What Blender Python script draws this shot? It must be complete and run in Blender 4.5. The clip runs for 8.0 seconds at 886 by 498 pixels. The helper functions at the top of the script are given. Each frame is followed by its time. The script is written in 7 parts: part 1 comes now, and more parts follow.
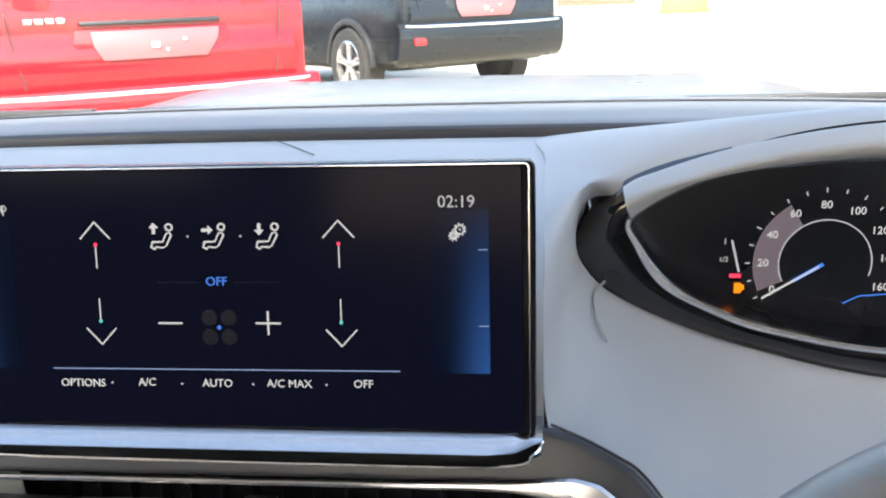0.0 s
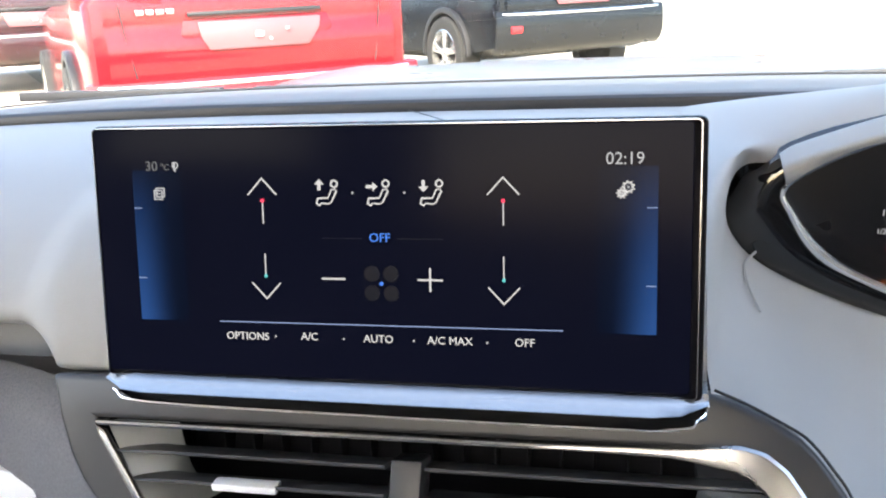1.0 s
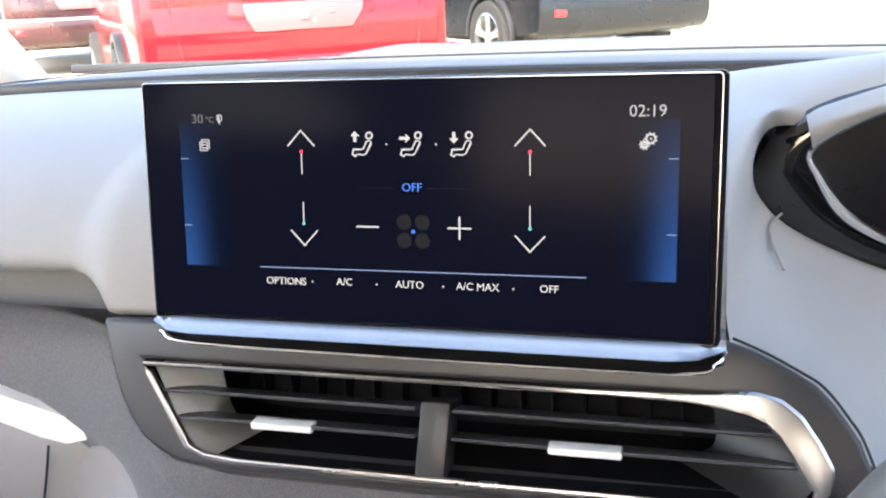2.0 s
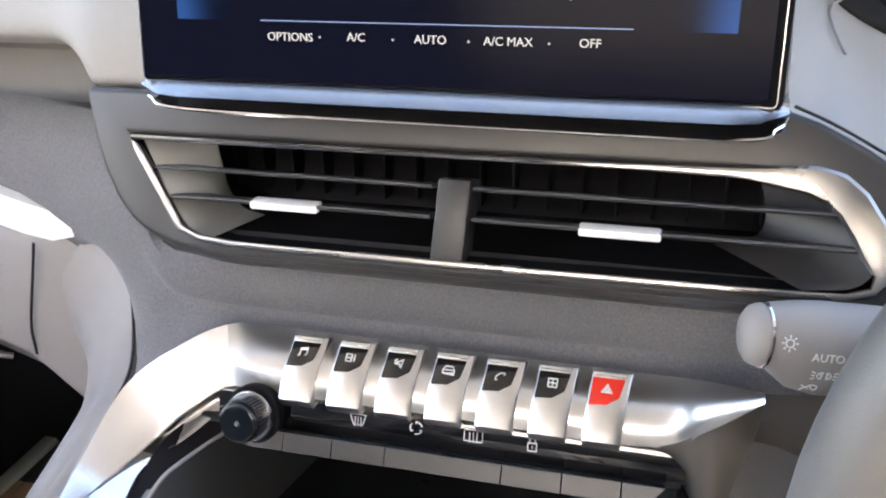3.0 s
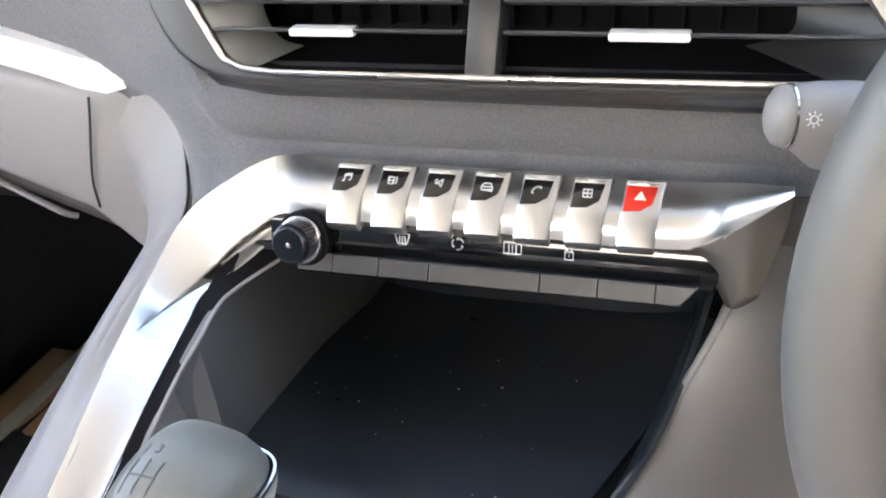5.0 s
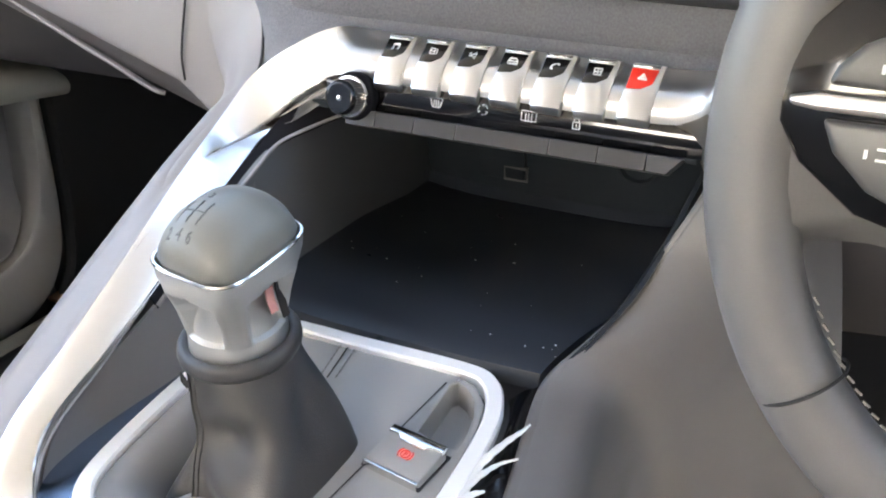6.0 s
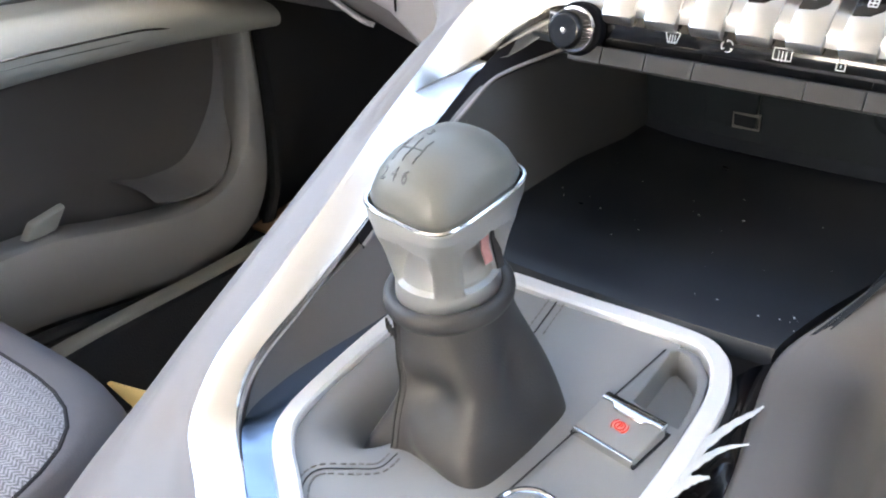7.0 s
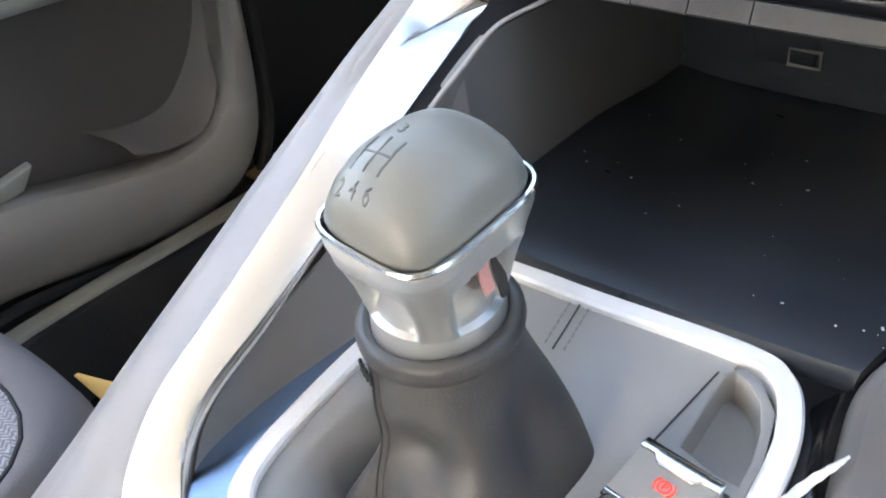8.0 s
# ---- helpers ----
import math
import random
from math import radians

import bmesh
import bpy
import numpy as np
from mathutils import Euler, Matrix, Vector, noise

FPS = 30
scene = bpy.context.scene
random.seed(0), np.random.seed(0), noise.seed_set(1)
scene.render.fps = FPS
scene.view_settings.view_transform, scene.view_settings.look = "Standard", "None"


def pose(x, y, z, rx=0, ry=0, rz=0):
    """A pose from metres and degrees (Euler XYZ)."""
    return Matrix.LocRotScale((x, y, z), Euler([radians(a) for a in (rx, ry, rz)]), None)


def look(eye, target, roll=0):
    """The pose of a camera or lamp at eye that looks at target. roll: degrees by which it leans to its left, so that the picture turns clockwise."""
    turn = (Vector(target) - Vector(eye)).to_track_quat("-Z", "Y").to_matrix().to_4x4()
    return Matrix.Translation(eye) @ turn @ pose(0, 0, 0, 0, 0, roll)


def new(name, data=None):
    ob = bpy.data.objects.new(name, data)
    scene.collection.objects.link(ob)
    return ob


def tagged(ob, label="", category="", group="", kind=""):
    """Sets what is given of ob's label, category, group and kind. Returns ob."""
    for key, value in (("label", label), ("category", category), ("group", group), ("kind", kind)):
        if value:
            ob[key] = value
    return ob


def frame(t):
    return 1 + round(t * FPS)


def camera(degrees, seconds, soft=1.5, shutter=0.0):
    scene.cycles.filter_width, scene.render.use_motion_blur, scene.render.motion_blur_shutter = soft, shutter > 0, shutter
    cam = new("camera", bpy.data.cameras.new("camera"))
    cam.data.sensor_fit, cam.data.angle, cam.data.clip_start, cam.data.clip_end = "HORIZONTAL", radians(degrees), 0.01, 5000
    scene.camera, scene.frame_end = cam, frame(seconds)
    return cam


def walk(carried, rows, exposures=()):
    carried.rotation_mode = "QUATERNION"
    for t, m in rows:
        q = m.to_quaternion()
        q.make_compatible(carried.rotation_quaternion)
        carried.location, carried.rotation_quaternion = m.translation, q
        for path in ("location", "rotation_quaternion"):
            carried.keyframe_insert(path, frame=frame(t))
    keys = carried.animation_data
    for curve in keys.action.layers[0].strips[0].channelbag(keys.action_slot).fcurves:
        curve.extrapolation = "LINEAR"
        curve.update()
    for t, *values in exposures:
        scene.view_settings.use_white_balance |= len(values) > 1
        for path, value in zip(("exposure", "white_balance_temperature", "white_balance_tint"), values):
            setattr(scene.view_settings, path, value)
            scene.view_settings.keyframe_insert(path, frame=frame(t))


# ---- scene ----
cam = camera(51.76, 8.0, 2.0)
PATH = [
    (0.00, 0.1403, -0.0035, 1.1920, 74.49, 1.99, 6.43),
    (0.50, 0.1192, -0.0037, 1.1822, 73.87, 1.92, 9.40),
    (1.00, 0.1085, -0.0098, 1.1791, 74.12, 2.74, 12.06),
    (1.20, 0.1035, -0.0120, 1.1760, 74.14, 2.89, 12.85),
    (2.30, 0.1214, -0.0350, 1.1575, 72.66, 2.53, 15.15),
    (2.50, 0.1208, -0.0354, 1.1437, 71.78, 2.10, 15.21),
    (3.00, 0.0995, -0.0080, 1.1054, 65.81, 1.32, 15.18),
    (3.50, 0.0851, 0.0095, 1.0887, 61.69, 1.66, 14.26),
    (4.00, 0.0809, 0.0166, 1.0833, 59.35, 2.59, 13.45),
    (4.20, 0.0835, 0.0129, 1.0805, 58.75, 3.09, 13.75),
    (5.30, 0.1317, -0.0632, 1.0764, 59.93, 4.27, 18.97),
    (5.50, 0.1442, -0.0823, 1.0749, 59.57, 3.69, 20.21),
    (5.70, 0.1551, -0.1032, 1.0584, 60.26, 2.21, 21.81),
    (6.00, 0.1724, -0.1238, 1.0427, 60.06, 0.96, 24.24),
    (6.40, 0.1812, -0.1359, 1.0307, 57.27, 2.67, 27.93),
    (6.50, 0.1815, -0.1339, 1.0250, 57.23, 3.31, 29.46),
    (7.00, 0.1391, -0.1016, 1.0256, 56.98, 4.15, 35.69),
    (7.40, 0.1007, -0.0404, 1.0085, 53.03, 7.44, 36.49),
    (7.70, 0.0868, -0.0142, 1.0007, 51.64, 7.04, 35.60),
    (8.00, 0.0879, -0.0132, 1.0007, 51.69, 6.15, 35.83),
]
EXPOSURES = [(0.0, 3.22, 6950, 11), (1.2, 3.44, 7050, 12), (2.5, 3.66, 7150, 14), (3.5, 3.78, 7250, 15), (4.2, 3.9, 7250, 14), (5.3, 3.98, 7250, 11), (6.5, 4.06, 7300, 11), (8.0, 4.26, 7300, 10)]
walk(cam, [(t, pose(x, y, z, rx, ry, rz)) for t, x, y, z, rx, ry, rz in PATH], EXPOSURES)

# ---- light and sky ----
SUN_EL, SUN_AZ = 40.0, 178.0
world = bpy.data.worlds.new("sky")
scene.world = world
world.use_nodes = True
wn = world.node_tree.nodes
sky = wn.new("ShaderNodeTexSky")
sky.sky_type = "NISHITA"
sky.sun_disc = False
sky.sun_elevation = radians(SUN_EL)
sky.sun_rotation = radians(SUN_AZ)
sky.dust_density = 2.5
sky.air_density = 1.0
wn["Background"].inputs["Strength"].default_value = 0.15
world.node_tree.links.new(sky.outputs["Color"], wn["Background"].inputs["Color"])
sun = new("sun", bpy.data.lights.new("sun", "SUN"))
sun.data.energy, sun.data.angle, sun.data.color = 2.4, radians(6), (1.0, 0.96, 0.90)
az = radians(SUN_AZ)
sun_way = Vector((math.sin(az) * math.cos(radians(SUN_EL)), math.cos(az) * math.cos(radians(SUN_EL)), math.sin(radians(SUN_EL))))
sun.matrix_world = look(sun_way * 30, (0, 0, 0))


# ---- materials ----
def node_mat(name):
    m = bpy.data.materials.new(name)
    m.use_nodes = True
    nt = m.node_tree
    return m, nt, nt.nodes["Principled BSDF"]


def pbr(name, col, rough=0.5, metal=0.0, var=0.12, var_scale=9.0, grain=900.0, bump=0.08, coat=0.0, spec=0.5, stretch=(1, 1, 1), streak=0.0):
    """A surface with coarse stains and fine grain: colour, roughness and relief vary at two scales."""
    m, nt, b = node_mat(name)
    N, K = nt.nodes.new, nt.links.new
    tc = N("ShaderNodeTexCoord")
    mp = N("ShaderNodeMapping")
    mp.inputs["Scale"].default_value = stretch
    K(tc.outputs["Object"], mp.inputs["Vector"])
    big = N("ShaderNodeTexNoise")
    big.inputs["Scale"].default_value, big.inputs["Detail"].default_value = var_scale, 6
    K(mp.outputs["Vector"], big.inputs["Vector"])
    fine = N("ShaderNodeTexNoise")
    fine.inputs["Scale"].default_value, fine.inputs["Detail"].default_value = grain, 2
    K(mp.outputs["Vector"], fine.inputs["Vector"])
    mixed = N("ShaderNodeMath")
    mixed.operation = "MULTIPLY_ADD"
    K(fine.outputs["Fac"], mixed.inputs[0])
    mixed.inputs[1].default_value = 0.35
    K(big.outputs["Fac"], mixed.inputs[2])
    ramp = N("ShaderNodeMapRange")
    ramp.inputs["From Min"].default_value, ramp.inputs["From Max"].default_value = 0.35, 1.0
    ramp.inputs["To Min"].default_value, ramp.inputs["To Max"].default_value = 1 - var, 1 + var
    K(mixed.outputs[0], ramp.inputs["Value"])
    vm = N("ShaderNodeVectorMath")
    vm.operation = "SCALE"
    vm.inputs[0].default_value = col
    K(ramp.outputs["Result"], vm.inputs["Scale"])
    K(vm.outputs["Vector"], b.inputs["Base Color"])
    rr = N("ShaderNodeMapRange")
    rr.inputs["To Min"].default_value, rr.inputs["To Max"].default_value = max(0.02, rough - 0.09), min(1, rough + 0.09)
    K(big.outputs["Fac"], rr.inputs["Value"])
    K(rr.outputs["Result"], b.inputs["Roughness"])
    b.inputs["Metallic"].default_value = metal
    b.inputs["Specular IOR Level"].default_value = spec
    b.inputs["Coat Weight"].default_value = coat
    b.inputs["Coat Roughness"].default_value = 0.03
    if bump:
        bp = N("ShaderNodeBump")
        bp.inputs["Strength"].default_value, bp.inputs["Distance"].default_value = bump, 0.001
        K(fine.outputs["Fac"], bp.inputs["Height"])
        K(bp.outputs["Normal"], b.inputs["Normal"])
    return m


def glow(name, col, strength):
    m, nt, b = node_mat(name)
    b.inputs["Base Color"].default_value = (0.01, 0.01, 0.012, 1)
    b.inputs["Emission Color"].default_value = (*col, 1)
    b.inputs["Emission Strength"].default_value = strength
    b.inputs["Roughness"].default_value = 0.3
    b.inputs["Specular IOR Level"].default_value = 0.05
    return m


def pane(name, tint=(0.97, 0.98, 0.98)):
    """Thin clear glass: lets light straight through and mirrors a little, by Fresnel."""
    m, nt, b = node_mat(name)
    nt.nodes.remove(b)
    N, K = nt.nodes.new, nt.links.new
    tr, gl, mx = N("ShaderNodeBsdfTransparent"), N("ShaderNodeBsdfGlossy"), N("ShaderNodeMixShader")
    tr.inputs["Color"].default_value = (*tint, 1)
    gl.inputs["Roughness"].default_value = 0.02
    mx.inputs[0].default_value = 0.05
    K(tr.outputs[0], mx.inputs[1])
    K(gl.outputs[0], mx.inputs[2])
    K(mx.outputs[0], nt.nodes["Material Output"].inputs["Surface"])
    return m


def weave(name, dark, light, scale=420.0, rough=0.9, herring=False):
    """Woven cloth: fine slanted threads with a melange of lighter and darker yarn."""
    m, nt, b = node_mat(name)
    N, K = nt.nodes.new, nt.links.new
    tc = N("ShaderNodeTexCoord")
    sep = N("ShaderNodeSeparateXYZ")
    K(tc.outputs["Object"], sep.inputs[0])

    def op(kind, a, c=None, d=None):
        n = N("ShaderNodeMath")
        n.operation = kind
        for i, v in enumerate((a, c, d)):
            if v is None:
                continue
            if isinstance(v, (int, float)):
                n.inputs[i].default_value = v
            else:
                K(v, n.inputs[i])
        return n.outputs[0]
    along, across = sep.outputs["X"], (sep.outputs["Y"] if herring else sep.outputs["Z"])
    if herring:
        zig = op("PINGPONG", op("MULTIPLY", across, 1.0), 0.0042)
        th = op("SINE", op("MULTIPLY", op("ADD", along, op("MULTIPLY", zig, 1.1)), scale * 3.2))
    else:
        th = op("SINE", op("MULTIPLY", op("ADD", along, op("MULTIPLY", across, 1.6)), scale * 4))
    mp = N("ShaderNodeMapping")
    mp.inputs["Scale"].default_value = (1, 1, 0.8) if not herring else (0.4, 1, 1)
    K(tc.outputs["Object"], mp.inputs["Vector"])
    nz = N("ShaderNodeTexNoise")
    nz.inputs["Scale"].default_value, nz.inputs["Detail"].default_value = scale, 5
    K(mp.outputs["Vector"], nz.inputs["Vector"])
    f = op("MULTIPLY_ADD", th, 0.22 if herring else 0.04, nz.outputs["Fac"])
    mix = N("ShaderNodeMix")
    mix.data_type = "RGBA"
    rng = N("ShaderNodeMapRange")
    rng.inputs["From Min"].default_value, rng.inputs["From Max"].default_value = 0.3, 0.75
    K(f, rng.inputs["Value"])
    K(rng.outputs["Result"], mix.inputs["Factor"])
    mix.inputs["A"].default_value, mix.inputs["B"].default_value = (*dark, 1), (*light, 1)
    K(mix.outputs["Result"], b.inputs["Base Color"])
    b.inputs["Roughness"].default_value = rough
    b.inputs["Sheen Weight"].default_value = 0.2
    bp = N("ShaderNodeBump")
    bp.inputs["Strength"].default_value, bp.inputs["Distance"].default_value = 0.5 if herring else 0.25, 0.0008
    K(f, bp.inputs["Height"])
    K(bp.outputs["Normal"], b.inputs["Normal"])
    return m


M_DASH = pbr("soft_dash_plastic", (0.305, 0.302, 0.296), 0.62, grain=1400, bump=0.12, var=0.08)
# Same plastic as the front pad, colour lowered to offset strong sun here.
M_DASHREAR = pbr("toned_down_dash_plastic", (0.12, 0.122, 0.127), 0.6, grain=1400, bump=0.12, var=0.08)
M_DASHLOW = pbr("hard_dash_plastic", (0.20, 0.193, 0.19), 0.5, grain=1600, bump=0.1, var=0.08)
M_BIN = pbr("bin_black", (0.020, 0.025, 0.030), 0.3, grain=900, bump=0.03, spec=0.2)
M_DUCT = pbr("duct_black", (0.010, 0.010, 0.012), 0.6, bump=0.0, spec=0.03)
M_BINFLOOR = pbr("bin_floor_black", (0.024, 0.029, 0.037), 0.3, grain=900, bump=0.03, spec=0.25)
M_FINSHADE = pbr("fin_and_shade_black", (0.011, 0.011, 0.013), 0.6, bump=0.0, spec=0.06)
M_INNER = pbr("vent_inner_plastic", (0.042, 0.041, 0.043), 0.4, grain=1600, bump=0.06, var=0.06)
M_FLANK = pbr("flank_plastic", (0.138, 0.132, 0.126), 0.40, grain=1600, bump=0.08, var=0.08)
M_BINSIDE = pbr("bin_side", (0.15, 0.152, 0.15), 0.5, grain=1200, bump=0.06)
M_GLOVE = pbr("glovebox_plastic", (0.27, 0.255, 0.25), 0.5, grain=1600, bump=0.08, var=0.06)
M_BEZEL = pbr("bezel_black", (0.008, 0.008, 0.010), 0.2, var=0.1, bump=0.0, spec=0.12)
M_LEDGE = pbr("ledge_chrome", (0.42, 0.428, 0.435), 0.24, 1.0, var=0.05, bump=0.0)
M_RIMDARK = pbr("dark_chrome", (0.20, 0.21, 0.24), 0.2, 1.0, var=0.05, bump=0.0)
M_VENTPANEL = pbr("vent_panel_plastic", (0.038, 0.037, 0.039), 0.40, grain=1600, bump=0.06, var=0.06)
M_DARK = pbr("black_plastic", (0.018, 0.018, 0.020), 0.45, grain=1200, bump=0.08)
M_SLAT = pbr("slat_plastic", (0.075, 0.075, 0.079), 0.35, grain=1200, bump=0.05)
M_FABRIC = weave("dash_cloth", (0.104, 0.102, 0.107), (0.174, 0.171, 0.178), 820)
M_DOOR = pbr("door_plastic", (0.36, 0.35, 0.33), 0.38, grain=1500, bump=0.08, var=0.08)
# Door plastic lightened, so the colour carries window light on the armrest.
M_ARMREST = pbr("armrest_plastic", (0.46, 0.47, 0.43), 0.4, grain=1500, bump=0.08, var=0.08)
M_SILL = pbr("sill_plastic", (0.32, 0.315, 0.27), 0.5, grain=1200, bump=0.08, var=0.1)
M_SEAT = weave("herringbone_cloth", (0.19, 0.19, 0.20), (0.50, 0.50, 0.53), 520, herring=True)
M_SEATPLAIN = pbr("plain_seat_cloth", (0.17, 0.165, 0.172), 0.8, grain=700, bump=0.25)
M_SILVER = pbr("satin_silver", (0.70, 0.695, 0.69), 0.31, 1.0, var=0.06, grain=1500, bump=0.03)
# Brighter copy of the satin silver, carrying the strong light on the side rail.
M_RAIL = pbr("lit_rail_silver", (0.78, 0.775, 0.77), 0.24, 0.88, var=0.04, grain=1500, bump=0.02)
# The dark warm reflection on the wing is put into this metal's colour.
M_BLADE = pbr("dimmed_blade_silver", (0.27, 0.25, 0.225), 0.3, 0.9, var=0.05, grain=1500, bump=0.02)
# Darker copy of the hard dash plastic; shade is put into this colour.
M_KNEE = pbr("shaded_low_plastic", (0.095, 0.088, 0.086), 0.5, grain=1600, bump=0.1, var=0.08)
M_SURR = pbr("vent_trim", (0.46, 0.45, 0.44), 0.26, 1.0, var=0.06, grain=1500, bump=0.02)
M_SATIN = pbr("bright_satin_aluminium", (0.92, 0.925, 0.935), 0.42, 0.12, var=0.03, bump=0.02)
M_CHROME = pbr("chrome", (0.80, 0.80, 0.80), 0.16, 1.0, var=0.04, bump=0.0)
M_PIANO = pbr("gloss_black", (0.006, 0.006, 0.007), 0.1, 0.0, var=0.2, bump=0.0, coat=0.6)
# Mirror trim; the blue of reflected sky is put into its colour.
M_STRIP = pbr("sky_tinted_trim", (0.28, 0.34, 0.43), 0.16, 1.0, var=0.06, bump=0.0)
M_WHITISH = pbr("whitish_gloss", (0.80, 0.81, 0.80), 0.22, 0.0, var=0.10, var_scale=90, grain=700, bump=0.15)
M_KNOB = pbr("turned_black", (0.012, 0.012, 0.013), 0.2, 0.0, var=0.1, bump=0.0, coat=0.2)
M_LEATHER = pbr("grey_leather", (0.056, 0.054, 0.052), 0.45, grain=1100, bump=0.16, var=0.08, var_scale=25)
M_CAP = pbr("cap_leather", (0.185, 0.185, 0.168), 0.36, grain=1200, bump=0.08, var=0.08, var_scale=25)
M_COLLAR = pbr("collar_silver", (0.52, 0.525, 0.51), 0.34, 0.72, var=0.06, grain=1500, bump=0.03)
M_CONSOLE = pbr("console_plastic", (0.30, 0.30, 0.296), 0.5, grain=1500, bump=0.12, var=0.06)
M_WHEEL = pbr("wheel_leather", (0.150, 0.145, 0.141), 0.42, grain=1200, bump=0.10, var=0.08, var_scale=20)
M_STITCH = pbr("grey_stitch", (0.22, 0.21, 0.19), 0.8)
M_KEY = pbr("key_plastic", (0.046, 0.046, 0.048), 0.36, grain=1500, bump=0.05)
M_PAD = pbr("pad_plastic", (0.075, 0.073, 0.072), 0.38, grain=1500, bump=0.05)
M_DARKTHREAD = pbr("dark_thread", (0.03, 0.03, 0.03), 0.8)
M_CARPET = pbr("carpet", (0.02, 0.02, 0.022), 0.95, grain=500, bump=0.8, var=0.3)
M_CARD = pbr("brown_card", (0.36, 0.22, 0.12), 0.85, var=0.15)
M_TAG = pbr("yellow_tag", (0.75, 0.5, 0.17), 0.7, var=0.1)
# Unseen side walls; tone chosen for how much light they throw back.
M_SIDE = pbr("grey_side_panel", (0.26, 0.26, 0.265), 0.8, grain=600, bump=0.2)
M_HEADLINER = pbr("headliner_cloth", (0.82, 0.81, 0.795), 0.95, grain=600, bump=0.3)
M_GLASS = pane("window_glass", (0.86, 0.88, 0.87))
M_SCREEN = pbr("screen_glass", (0.003, 0.003, 0.006), 0.15, 0.0, var=0.1, bump=0.0, spec=0.02)
M_SCREEN.node_tree.nodes["Principled BSDF"].inputs["Emission Color"].default_value = (0.10, 0.16, 0.55, 1)
M_SCREEN.node_tree.nodes["Principled BSDF"].inputs["Emission Strength"].default_value = 0.0017
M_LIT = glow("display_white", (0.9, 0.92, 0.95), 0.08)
M_LITDIM = glow("display_grey", (0.6, 0.63, 0.68), 0.085)
M_LITFAINT = glow("display_dim", (0.6, 0.63, 0.68), 0.024)
M_LITBLUE = glow("display_blue", (0.05, 0.2, 0.75), 0.13)
M_LITRED = glow("display_red", (0.9, 0.05, 0.12), 0.16)
M_LITCYAN = glow("display_cyan", (0.1, 0.6, 0.62), 0.12)
M_LITORANGE = glow("display_orange", (1.0, 0.24, 0.01), 0.16)
M_LINE = glow("display_line", (0.32, 0.45, 0.78), 0.085)
M_FANGREY = glow("display_faint", (0.05, 0.055, 0.09), 0.013)
M_WHITEPAINT = pbr("white_print", (0.75, 0.75, 0.75), 0.5, var=0.03)
M_REDBTN = pbr("red_plastic", (0.8, 0.035, 0.02), 0.35, var=0.05, bump=0.0)
M_REDCAR = pbr("red_car_paint", (0.21, 0.007, 0.012), 0.14, 0.0, var=0.04, bump=0.0, spec=0.35, coat=0.3)
M_MAROON = pbr("maroon_car_paint", (0.030, 0.006, 0.008), 0.25, 0.0, var=0.1, bump=0.0, coat=0.2)
M_DARKCAR = pbr("dark_car_paint", (0.008, 0.010, 0.013), 0.25, 0.0, var=0.06, bump=0.0, coat=0.15, spec=0.3)
M_OWNPAINT = pbr("bonnet_paint", (0.060, 0.053, 0.043), 0.3, 0.0, var=0.06, bump=0.0, coat=0.08, spec=0.25)
M_TYRE = pbr("tyre_rubber", (0.02, 0.02, 0.02), 0.85, grain=300, bump=0.2)
M_RIM = pbr("alloy_rim", (0.62, 0.62, 0.62), 0.25, 0.9, var=0.05, bump=0.0)
M_TAILLAMP = pbr("red_lamp_glass", (0.55, 0.01, 0.015), 0.12, var=0.05, bump=0.0, coat=0.6)
M_GROUND = pbr("dusty_concrete", (0.42, 0.38, 0.30), 0.9, var=0.15, var_scale=1.2, grain=60, bump=0.4)
M_CONE = pbr("yellow_plastic", (0.85, 0.5, 0.03), 0.5, var=0.06)
M_BRICK = pbr("wall_render", (0.13, 0.08, 0.055), 0.85, var=0.2, var_scale=3)
M_PLATE = pbr("pale_panel", (0.5, 0.48, 0.45), 0.4, var=0.06)
# Empty plate recess; the sky it mirrors is put into a paler pink.
M_MOUNT = pbr("sky_pink_mount", (0.2, 0.075, 0.082), 0.35, var=0.12, var_scale=4)


